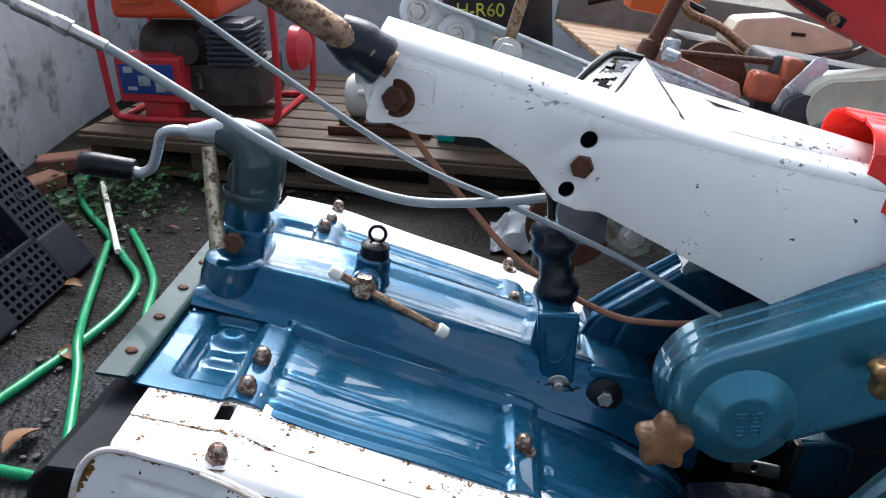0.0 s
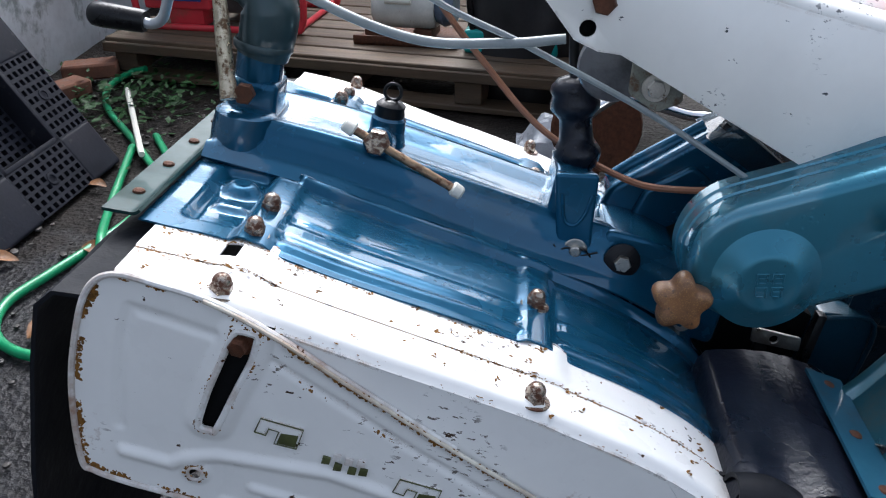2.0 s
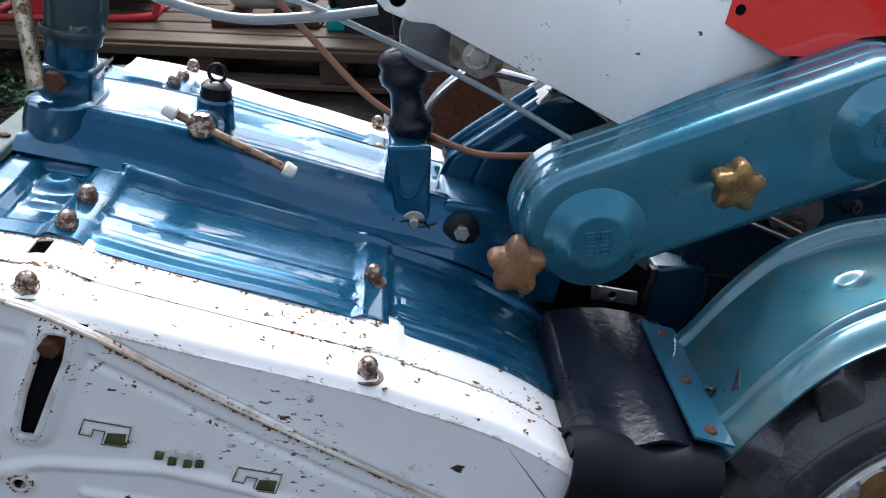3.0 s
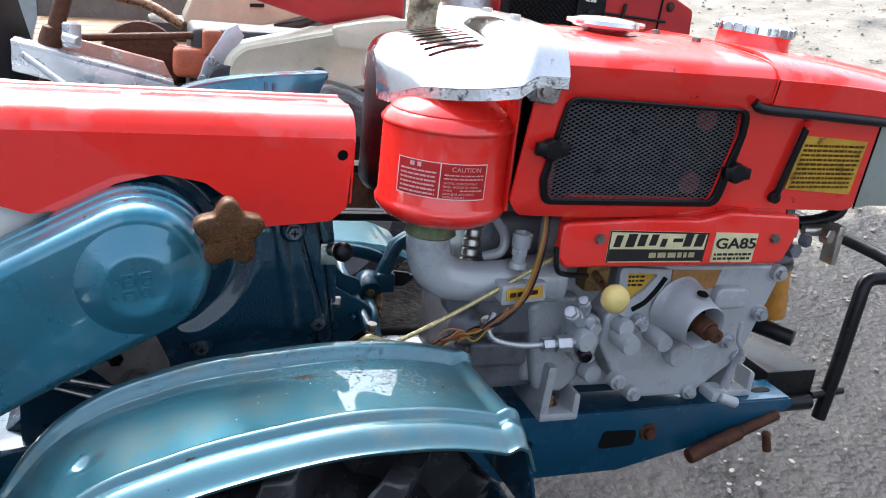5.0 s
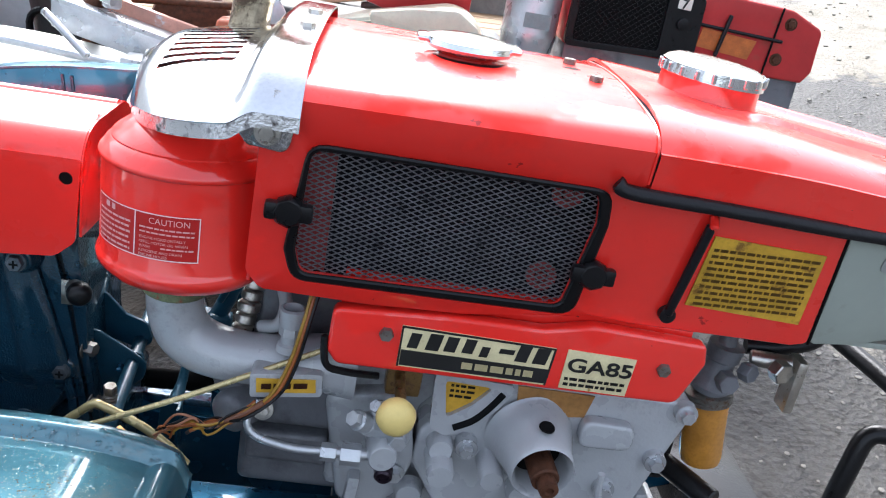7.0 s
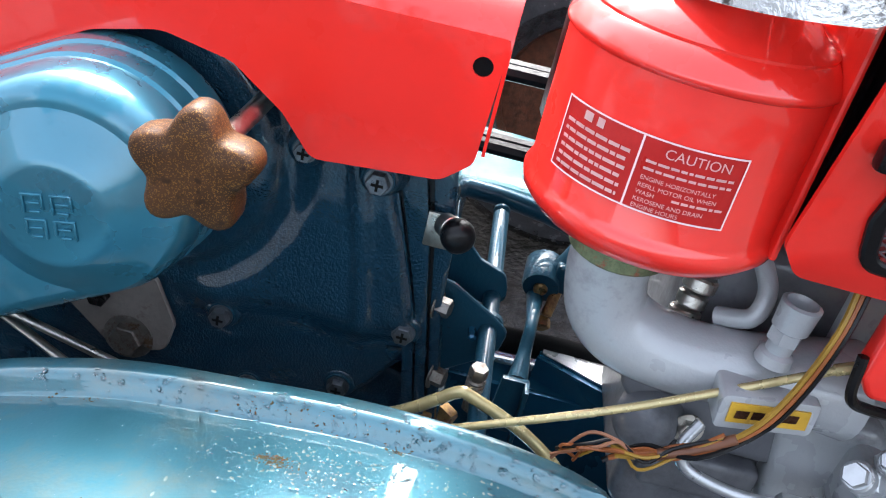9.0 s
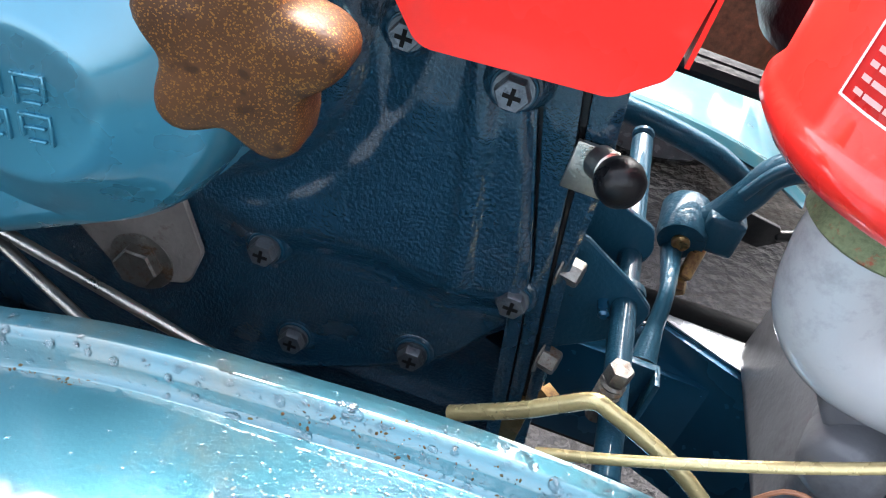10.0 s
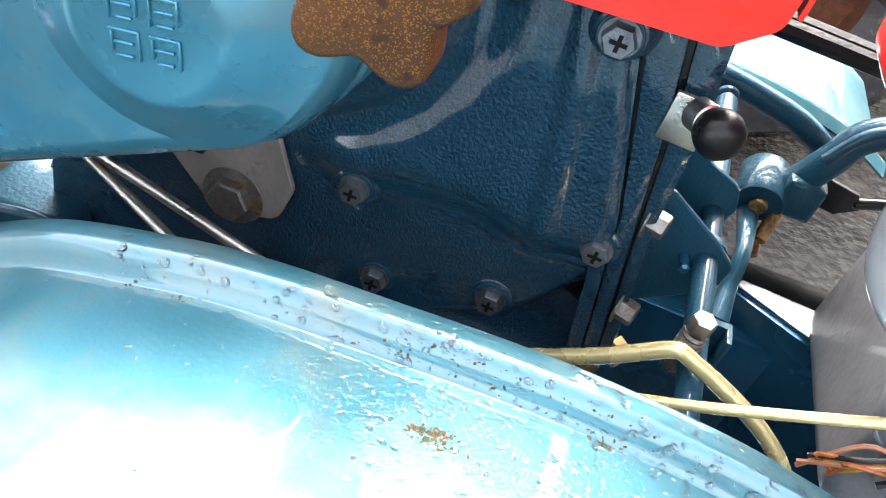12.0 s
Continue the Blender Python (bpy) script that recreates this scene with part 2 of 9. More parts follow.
BRASS = plain("tarnished_brass", (0.30, 0.19, 0.08), 0.32, 0.9, 0.3, 60, 0.3, stain=(0.12, 0.055, 0.02), stain_at=0.5)
KNOB = speckled("brown_speckled_knob", (0.19, 0.080, 0.027), (0.40, 0.24, 0.10))
KNOB_DARK = speckled("dark_speckled_knob", (0.062, 0.025, 0.009), (0.26, 0.13, 0.035), 0.05, 0.18, 2100.0)
BOLT_ZINC = plain("dark_zinc_bolt", (0.13, 0.15, 0.17), 0.38, 0.8, 0.25, 80, 0.3, stain=(0.03, 0.045, 0.06), stain_at=0.55)
WORN_ZINC = plain("worn_dull_zinc", (0.20, 0.19, 0.175), 0.42, 0.85, 0.3, 90, 0.3, stain=(0.085, 0.05, 0.025), stain_at=0.52)
RUBBER = plain("black_rubber", (0.007, 0.007, 0.009), 0.36, 0.0, 0.25, 25, 0.35, spec=0.25)
FLAP_RUBBER = plain("dull_flap_rubber", (0.008, 0.009, 0.012), 0.55, 0.0, 0.3, 9, 0.5, spec=0.15)
RUBBER_WET = plain("wet_black_rubber", (0.008, 0.010, 0.018), 0.28, 0.0, 0.3, 14, 0.5, spec=0.3)
TYRE = plain("tyre_rubber", (0.030, 0.031, 0.034), 0.24, 0.0, 0.4, 30, 0.5, coat=0.35, stain=(0.06, 0.055, 0.05), stain_at=0.60, spec=0.5)
BLACK = plain("black_plastic", (0.005, 0.005, 0.006), 0.32, 0.0, 0.2, 40, 0.15, spec=0.25)
BLACK_STEEL = plain("black_steel", (0.010, 0.010, 0.011), 0.32, 0.3, 0.3, 30, 0.3, coat=0.2, stain=(0.07, 0.04, 0.024), stain_at=0.66, spec=0.2)
# Near black for openings and hidden parts: their shade put into the colour
DARK = plain("shade_black", (0.004, 0.0045, 0.005), 0.7, 0.0, 0.3, 30, 0.2, spec=0.1)
NYLON = plain("white_nylon", (0.72, 0.70, 0.62), 0.4, 0.0, 0.05, 60, 0.1)
PITTED = plain("pitted_chrome", (0.58, 0.58, 0.59), 0.16, 1.0, 0.1, 60, 0.25, stain=(0.035, 0.026, 0.02), stain_at=0.53)
CREAM = plain("cream_paint", (0.60, 0.58, 0.45), 0.35, 0.0, 0.12, 18, 0.2, coat=0.3, stain=(0.25, 0.15, 0.06), stain_at=0.66)
RIM = plain("ivory_rim_paint", (0.78, 0.77, 0.71), 0.38, 0.0, 0.1, 14, 0.25, stain=(0.22, 0.12, 0.04), stain_at=0.66)
HUB_RUST = plain("rusty_hub", (0.24, 0.13, 0.05), 0.75, 0.1, 0.5, 50, 0.8)
WATER, water_nt, water_b, water_co = blank("rain_water")
water_b.inputs["Base Color"].default_value, water_b.inputs["Roughness"].default_value = (0.97, 0.98, 1, 1), 0.02
water_b.inputs["Transmission Weight"].default_value, water_b.inputs["IOR"].default_value = 1.0, 1.33
YELLOW = plain("yellow_plastic", (0.72, 0.56, 0.20), 0.4, 0.0, 0.08, 40, 0.1)
STICKER_Y = plain("yellow_sticker", (0.58, 0.34, 0.035), 0.35, 0.0, 0.25, 25, 0.1, stain=(0.22, 0.11, 0.02), stain_at=0.56)
STICKER_W = plain("cream_plate", (0.66, 0.58, 0.34), 0.35, 0.0, 0.15, 50, 0.1, stain=(0.35, 0.22, 0.06), stain_at=0.62)
STICKER_R = plain("dark_red_label", (0.46, 0.014, 0.012), 0.35, 0.0, 0.1, 50, 0.1)
PINK = plain("pale_pink_print", (0.85, 0.62, 0.60), 0.45, 0.0, 0.05, 80, 0.05)
INK = plain("black_print", (0.012, 0.012, 0.012), 0.4, 0.0, 0.1, 80, 0.05)
TAPE = plain("brown_tape", (0.34, 0.17, 0.05), 0.4, 0.0, 0.4, 25, 0.2)
FUEL = plain("amber_fuel_bowl", (0.50, 0.22, 0.035), 0.15, 0.0, 0.3, 30, 0.1, coat=0.6)
CABLE_GREY = plain("grey_cable", (0.24, 0.27, 0.28), 0.4, 0.0, 0.12, 40, 0.1, coat=0.2)
CABLE_BROWN = plain("brown_cable", (0.30, 0.13, 0.07), 0.45, 0.0, 0.15, 40, 0.1)
CABLE_GOLD = plain("gold_cable", (0.50, 0.42, 0.21), 0.26, 0.45, 0.12, 60, 0.15, coat=0.3)
WIRE_OR = plain("orange_wire", (0.26, 0.075, 0.018), 0.5, 0.0, 0.25, 60, 0.1)
WIRE_YE = plain("yellow_wire", (0.30, 0.17, 0.02), 0.5, 0.0, 0.2, 60, 0.1)
HOSE = plain("green_hose", (0.01, 0.23, 0.09), 0.38, 0.0, 0.2, 30, 0.1, coat=0.2)
WOOD = wood("weathered_pallet_wood", (0.105, 0.066, 0.036))
CART_WOOD = wood("plywood_bed", (0.30, 0.18, 0.085))
PLASTIC_PALLET = plain("grey_black_plastic", (0.013, 0.014, 0.020), 0.6, 0.0, 0.3, 12, 0.3, stain=(0.04, 0.04, 0.04), stain_at=0.6, spec=0.12)
TEAL = plain("teal_plastic", (0.01, 0.30, 0.28), 0.4, 0.0, 0.15, 20, 0.1)
BRICK = plain("old_brick", (0.17, 0.075, 0.045), 0.8, 0.0, 0.3, 30, 0.5)
LEAF = plain("dead_leaf", (0.17, 0.075, 0.025), 0.6, 0.0, 0.35, 60, 0.4)
WEED = plain("green_weed", (0.012, 0.050, 0.009), 0.55, 0.0, 0.45, 40, 0.3, spec=0.2)
BAG = plain("pale_plastic_bag", (0.30, 0.32, 0.35), 0.3, 0.0, 0.2, 30, 0.3)
SILVER = plain("silver_grey_metal", (0.48, 0.50, 0.52), 0.3, 0.6, 0.15, 20, 0.2, stain=(0.13, 0.10, 0.08), stain_at=0.64)
GEN_BLUE = plain("blue_control_panel", (0.02, 0.05, 0.22), 0.4, 0.0, 0.15, 40, 0.1)


# ---- mesh tools ----
def part(name, bm, material, parent=None, label="", smooth=38):
    """One mesh object under a thing or a part."""
    bmesh.ops.recalc_face_normals(bm, faces=bm.faces)
    me = bpy.data.meshes.new(name)
    bm.to_mesh(me)
    bm.free()
    me.materials.append(material)
    if smooth:
        me.shade_smooth()
        me.set_sharp_from_angle(angle=radians(smooth))
    ob = new(name, me)
    ob.parent = parent
    return tagged(ob, label)


def thing(name, label, category, m=None, group="", kind=""):
    ob = new(name)
    ob.empty_display_size = 0.05
    ob.matrix_world = m or Matrix()
    return tagged(ob, label, category, group, kind)


def join(*bms):
    out = bms[0]
    for b in bms[1:]:
        me = bpy.data.meshes.new("tmp")
        b.to_mesh(me)
        b.free()
        out.from_mesh(me)
        bpy.data.meshes.remove(me)
    return out


def moved(bm, m):
    bmesh.ops.transform(bm, matrix=m, verts=bm.verts)
    return bm


def bevel(bm, width, segs=2, angle=30):
    if width > 0:
        es = [e for e in bm.edges if len(e.link_faces) == 2 and e.calc_face_angle(0) > radians(angle)]
        bmesh.ops.bevel(bm, geom=es, offset=width, segments=segs, affect="EDGES", profile=0.6, clamp_overlap=True)
    return bm


def box(x0, x1, y0, y1, z0, z1, bev=0.002, segs=2):
    bm = bmesh.new()
    bmesh.ops.create_cube(bm, size=1)
    bmesh.ops.transform(bm, verts=bm.verts, matrix=Matrix.Translation(((x0 + x1) / 2, (y0 + y1) / 2, (z0 + z1) / 2)) @ Matrix.Diagonal((abs(x1 - x0), abs(y1 - y0), abs(z1 - z0), 1)))
    return bevel(bm, bev, segs)


def axis_matrix(p, way):
    """A pose at p whose z runs along way."""
    return Matrix.Translation(p) @ Vector(way).to_track_quat("Z", "Y").to_matrix().to_4x4()


def lathe(profile, p, way, n=32, closed=False):
    """Turns rows of (radius, height) round the line through p along way."""
    bm = bmesh.new()
    rings = []
    for r, h in profile:
        if r < 1e-6:
            rings.append([bm.verts.new((0, 0, h))])
        else:
            rings.append([bm.verts.new((r * math.cos(2 * math.pi * i / n), r * math.sin(2 * math.pi * i / n), h)) for i in range(n)])
    pairs = list(zip(rings, rings[1:])) + ([(rings[-1], rings[0])] if closed else [])
    for a, b in pairs:
        for i in range(n):
            j = (i + 1) % n
            q = [a[0]] if len(a) == 1 else [a[i], a[j]]
            q += [b[0]] if len(b) == 1 else [b[j], b[i]]
            if len(q) > 2:
                bm.faces.new(q)
    return moved(bm, axis_matrix(p, way))


def cyl(p, q, r, r2=None, n=24, bev=0.0015):
    way = Vector(q) - Vector(p)
    h, r2 = way.length, r if r2 is None else r2
    b = min(bev, r * 0.45, r2 * 0.45, h * 0.4)
    return lathe([(0, 0), (r - b, 0), (r, b), (r2, h - b), (r2 - b, h), (0, h)], p, way, n)


def spline(points, step=6):
    """A smooth line through the points."""
    p = [Vector(q) for q in points]
    p = [2 * p[0] - p[1]] + p + [2 * p[-1] - p[-2]]
    out = []
    for a, b, c, d in zip(p, p[1:], p[2:], p[3:]):
        for k in range(step):
            t = k / step
            out.append(0.5 * (2 * b + (c - a) * t + (2 * a - 5 * b + 4 * c - d) * t * t + (3 * b - a - 3 * c + d) * t ** 3))
    return out + [p[-2]]


def tube(points, r, n=10, step=6, radii=None, flat=1.0):
    """A round bar or cable along a smooth line; radii: one for each given point."""
    line = spline(points, step) if step > 1 else [Vector(q) for q in points]
    bm = bmesh.new()
    rings, side = [], None
    for i, q in enumerate(line):
        way = (line[min(i + 1, len(line) - 1)] - line[max(i - 1, 0)]).normalized()
        if side is None:
            side = way.orthogonal().normalized()
        side = (side - way * side.dot(way)).normalized()
        up = way.cross(side)
        rr = r
        if radii:
            u = i / max(step, 1)
            k = min(int(u), len(radii) - 2)
            rr = radii[k] + (radii[k + 1] - radii[k]) * (u - k)
        rings.append([bm.verts.new(q + rr * (math.cos(2 * math.pi * j / n) * side + flat * math.sin(2 * math.pi * j / n) * up)) for j in range(n)])
    for a, b in zip(rings, rings[1:]):
        for j in range(n):
            k = (j + 1) % n
            bm.faces.new((a[j], a[k], b[k], b[j]))
    bm.faces.new(rings[0][::-1])
    bm.faces.new(rings[-1])
    return bm


def rounded(poly, r, n=5):
    """The polygon with its corners rounded; a corner may carry a radius of its own."""
    out = []
    for i, c in enumerate(poly):
        a, b = Vector(poly[i - 1][:2]), Vector(poly[(i + 1) % len(poly)][:2])
        p = Vector(c[:2])
        rr = c[2] if len(c) > 2 else r
        u, v = (a - p), (b - p)
        ang = u.angle(v, math.pi)
        if rr < 1e-6 or ang > radians(176):
            out.append(tuple(p))
            continue
        d = min(rr / math.tan(ang / 2), u.length * 0.48, v.length * 0.48)
        s, e = p + u.normalized() * d, p + v.normalized() * d
        for k in range(n + 1):
            t = k / n
            q = s * (1 - t) ** 2 + 2 * p * t * (1 - t) + e * t * t
            out.append(tuple(q))
    return out


def prism(poly, y0, y1, bev=0.002, segs=2, r=0.0, n=5):
    """A plate: the outline in x and z, from y0 to y1."""
    pts = rounded(poly, r, n) if r else [tuple(p[:2]) for p in poly]
    bm = bmesh.new()
    a = [bm.verts.new((x, y0, z)) for x, z in pts]
    b = [bm.verts.new((x, y1, z)) for x, z in pts]
    k = len(pts)
    bm.faces.new(a)
    bm.faces.new(b[::-1])
    for i in range(k):
        bm.faces.new((a[i], a[(i + 1) % k], b[(i + 1) % k], b[i]))
    bmesh.ops.recalc_face_normals(bm, faces=bm.faces)
    return bevel(bm, bev, segs, 40)


def sheet(fn, nu, nv, thick=0.0025, hole=None):
    """A pressed sheet: fn(u, v) gives its upper side; thick runs down along the normal. hole(point): where it is cut away."""
    pts = [[Vector(fn(i / nu, j / nv)) for j in range(nv + 1)] for i in range(nu + 1)]
    bm = bmesh.new()
    top = [[bm.verts.new(p) for p in row] for row in pts]
    faces = []
    for i in range(nu):
        for j in range(nv):
            if hole and hole((pts[i][j] + pts[i + 1][j + 1]) / 2):
                continue
            faces.append(bm.faces.new((top[i][j], top[i + 1][j], top[i + 1][j + 1], top[i][j + 1])))
    loose = [v for v in bm.verts if not v.link_faces]
    bmesh.ops.delete(bm, geom=loose, context="VERTS")
    bm.normal_update()
    bmesh.ops.solidify(bm, geom=list(bm.faces), thickness=thick)
    return bm


def hexagon(r, h, p, way, n=6, bev=0.0012):
    b = min(bev, h * 0.3)
    return lathe([(0, 0), (r, 0), (r, h - b), (r * 0.9, h), (0, h)], p, way, n)


def bolt(name, p, way, r, parent, material=None, washer=True, h=None, dome=False, spring=False, label=""):
    """A hexagon bolt head or cap nut on its washer; p lies on the surface."""
    way, p = Vector(way).normalized(), Vector(p)
    h = h or r * 0.9
    bms, lift = [], 0.0
    if washer:
        bms.append(lathe([(0, 0), (r * 1.45, 0), (r * 1.5, r * 0.05), (r * 1.45, r * 0.16), (0, r * 0.16)], p, way, 24))
        lift = r * 0.15
    if spring:
        bms.append(lathe([(0, 0), (r * 1.15, 0), (r * 1.15, r * 0.28), (0, r * 0.28)], p + way * lift, way, 20))
        lift += r * 0.27
    bms.append(hexagon(r, h, p + way * lift, way))
    if dome:
        q = p + way * (lift + h)
        bms.append(lathe([(r * 0.86, 0), (r * 0.8, r * 0.35), (r * 0.58, r * 0.68), (r * 0.3, r * 0.84), (0, r * 0.88)], q, way, 18))
    return part(name, join(*bms), material or RUST_STEEL, parent, label, 30)


def star_knob(name, p, way, r, h, parent, material, turn=0.0, label="", lobes=5):
    """A cast star handle: five round lobes, bevelled all round."""
    prof = []
    n = 60
    for i in range(n):
        a = 2 * math.pi * i / n
        c = 0.5 + 0.5 * math.cos(lobes * a)
        prof.append((a + radians(turn), r * (0.70 + 0.30 * c ** 0.95)))
    bm = bmesh.new()
    rings = []
    for s, hh in ((0.78, 0.0), (0.95, h * 0.08), (1.0, h * 0.26), (1.0, h * 0.74), (0.95, h * 0.92), (0.86, h * 0.99), (0.45, h)):
        rings.append([bm.verts.new((q * s * math.cos(a), q * s * math.sin(a), hh)) for a, q in prof])
    for a, b in zip(rings, rings[1:]):
        for i in range(n):
            j = (i + 1) % n
            bm.faces.new((a[i], a[j], b[j], b[i]))
    bm.faces.new(rings[0][::-1])
    bm.faces.new(rings[-1])
    return part(name, moved(bm, axis_matrix(p, way)), material, parent, label, 60)


def lettering(name, text, size, m, material, parent, thick=0.0006, label="", bold=0.0):
    """Words in the built-in font, turned into a mesh; m: the pose of their lower left corner."""
    cu = bpy.data.curves.new(name, "FONT")
    cu.body, cu.size, cu.extrude, cu.offset = text, size, thick, bold
    tmp = new(name, cu)
    bpy.context.view_layer.update()
    me = bpy.data.meshes.new_from_object(tmp.evaluated_get(bpy.context.evaluated_depsgraph_get()))
    bpy.data.objects.remove(tmp)
    bpy.data.curves.remove(cu)
    me.transform(m)
    me.materials.clear()
    me.materials.append(material)
    ob = new(name, me)
    ob.parent = parent
    return tagged(ob, label)


def bars(rows, x0, x1, z0, z1, y, fill=0.55, seed=1, gap=0.25, lift=0.0006):
    """Lines of small unreadable print as short raised bars, on a face that looks towards -y."""
    rnd = random.Random(seed)
    bm = bmesh.new()
    dz = (z1 - z0) / rows
    for i in range(rows):
        z = z1 - (i + 0.5) * dz
        x = x0
        while x < x1 - 0.001:
            w = min(x1 - x, dz * rnd.uniform(0.5, 1.6))
            h = dz * fill * 0.5
            vs = [bm.verts.new(v) for v in ((x, y - lift, z - h), (x + w, y - lift, z - h), (x + w, y - lift, z + h), (x, y - lift, z + h))]
            bm.faces.new(vs)
            x += w + dz * gap
    bmesh.ops.solidify(bm, geom=list(bm.faces), thickness=lift * 0.8)
    return bm


def lerp_profile(rows):
    """A smooth height over a line from rows of (place, height)."""
    xs, zs = np.array([r[0] for r in rows]), np.array([r[1] for r in rows])
    slopes = np.gradient(zs, xs)

    def at(x):
        i = int(np.clip(np.searchsorted(xs, x) - 1, 0, len(xs) - 2))
        h = xs[i + 1] - xs[i]
        t = (x - xs[i]) / h
        if t < 0 or t > 1:
            k = 0 if t < 0 else -1
            return float(zs[k] + slopes[k] * (x - xs[k]))
        return float((2 * t ** 3 - 3 * t * t + 1) * zs[i] + (t ** 3 - 2 * t * t + t) * h * slopes[i]
                     + (3 * t * t - 2 * t ** 3) * zs[i + 1] + (t ** 3 - t * t) * h * slopes[i + 1])
    return at


def step01(x, a, b):
    t = min(1.0, max(0.0, (x - a) / (b - a)))
    return t * t * (3 - 2 * t)


def hump(x, c, w, soft=0.35):
    """1 within w/2 of c, falling smoothly to 0."""
    d = abs(x - c)
    return 1 - step01(d, w / 2 * (1 - soft), w / 2 * (1 + soft))


def holed(outer, holes, y0, y1, bev=0.0015):
    """A plate in x and z with openings cut through it."""
    bm = bmesh.new()
    edges = []
    for loop in (outer, *holes):
        vs = [bm.verts.new((p[0], y0, p[1])) for p in loop]
        edges += [bm.edges.new((vs[i], vs[(i + 1) % len(vs)])) for i in range(len(vs))]
    bmesh.ops.triangle_fill(bm, use_beauty=True, use_dissolve=False, edges=edges)
    geom = bmesh.ops.extrude_face_region(bm, geom=list(bm.faces))["geom"]
    bmesh.ops.translate(bm, vec=(0, y1 - y0, 0), verts=[g for g in geom if isinstance(g, bmesh.types.BMVert)])
    bmesh.ops.recalc_face_normals(bm, faces=bm.faces)
    return bevel(bm, bev, 1, 60)


def scatter(template, places):
    """Many small copies of one shape in one mesh: places are matrices."""
    tv = np.array([v.co[:] for v in template.verts])
    tf = [[v.index for v in f.verts] for f in template.faces]
    verts, faces = [], []
    for k, m in enumerate(places):
        a = np.array(m)
        verts.append(tv @ a[:3, :3].T + a[:3, 3])
        faces += [[i + k * len(tv) for i in f] for f in tf]
    me = bpy.data.meshes.new("tmp")
    me.from_pydata(np.concatenate(verts).tolist(), [], faces)
    bm = bmesh.new()
    bm.from_mesh(me)
    bpy.data.meshes.remove(me)
    template.free()
    return bm


def ball(level):
    bm = bmesh.new()
    bmesh.ops.create_icosphere(bm, subdivisions=level, radius=1.0)
    bm.verts.index_update()
    return bm


def ring_pts(cx, cz, r, n=20, squash=1.0):
    return [(cx + r * math.cos(2 * math.pi * i / n), cz + r * squash * math.sin(2 * math.pi * i / n)) for i in range(n)]


# ---- rotary tiller ----
MID = 0.137
tiller = thing("rotary_tiller", "blue and white rotary tiller with chipped, rust-streaked covers", "rotary tiller", TILT)

ARC = spline([(-1.405, 0, 0.586), (-1.33, 0, 0.582), (-1.26, 0, 0.579), (-1.13, 0, 0.558), (-0.99, 0, 0.537), (-0.94, 0, 0.526), (-0.883, 0, 0.513),
              (-0.834, 0, 0.497), (-0.785, 0, 0.473), (-0.745, 0, 0.440), (-0.718, 0, 0.395), (-0.706, 0, 0.33)], 10)
ARC_LEN = np.concatenate([[0], np.cumsum([(b - a).length for a, b in zip(ARC, ARC[1:])])])

ARC_X, ARC_Z = np.array([p.x for p in ARC]), np.array([p.z for p in ARC])


def arc_at(u, x_from=-1.405):
    """A place on the arched cover: u from x_from at the rear to the lip at the front."""
    s0 = float(np.interp(x_from, ARC_X, ARC_LEN))
    s = s0 + u * (ARC_LEN[-1] - s0)
    return float(np.interp(s, ARC_LEN, ARC_X)), float(np.interp(s, ARC_LEN, ARC_Z))


def relief(x, y):
    """The pressing of the cover: straps under the bolts, ribs along it, a pocket at the rear, a ledge along the beam."""
    y = min(y, 2 * MID - y)
    h = 0.006 * hump(x, -1.248, 0.034) * hump(y, -0.06, 0.20, 0.1) + 0.006 * hump(x, -0.970, 0.032) * (1 - step01(y, 0.03, 0.05))
    inside = step01(x, -1.232, -1.222) * (1 - step01(x, -0.992, -0.985))
    h += inside * (0.0040 * hump(y, -0.100, 0.014) + 0.0030 * hump(y, -0.068, 0.026, 0.25) + 0.0016 * hump(y, -0.012, 0.06, 0.2))
    front = step01(x, -0.952, -0.94)
    h += front * (0.0035 * hump(y, -0.098, 0.014) + 0.003 * hump(y, -0.064, 0.026, 0.25) + 0.0016 * hump(y, -0.012, 0.06, 0.2))
    edge = 0.036 + 0.016 * (1 - step01(x, -1.25, -1.235))
    h += 0.011 * step01(y, edge - 0.003, edge + 0.005)
    pocket = step01(x, -1.325, -1.312) * (1 - step01(x, -1.274, -1.266)) * step01(y, -0.098, -0.085) * (1 - step01(y, 0.035, 0.045))
    h -= 0.010 * pocket
    d = math.hypot(x + 1.292, y - 0.005)
    h += pocket * (0.010 * (1 - step01(d, 0.010, 0.026)) + 0.006 * hump(y, -0.045, 0.01) * hump(x, -1.29, 0.03))
    return h


def blue_cover(u, v):
    x, z = arc_at(u, -1.352)
    y = -0.121 + v * 0.516
    return x, y, z + relief(x, y) + 0.0018 * noise.noise((x * 9, y * 9, 0))


part("cover", sheet(blue_cover, 190, 130, 0.002), BLUE, tiller, "glossy wet blue pressed steel cover", 50)


def strip(y_in, y_out):
    def fn(u, v):
        x, z = arc_at(u, -1.336)
        y = y_in + (y_out - y_in) * v
        q = y if y_out < y_in else 2 * MID - y
        lap = -0.0018 * step01(-q, 0.163, 0.167)
        roll = -0.010 * step01(-q, 0.203, 0.217) ** 2
        slotdip = 0.005 * hump(x, -1.243, 0.040, 0.5) * (1 - step01(-q, 0.165, 0.18)) + 0.005 * hump(x, -0.962, 0.036, 0.5) * (1 - step01(-q, 0.15, 0.175))
        return x, y, z - 0.004 + lap + roll + slotdip + 0.001 * noise.noise((x * 14, y * 14, 3))
    return fn


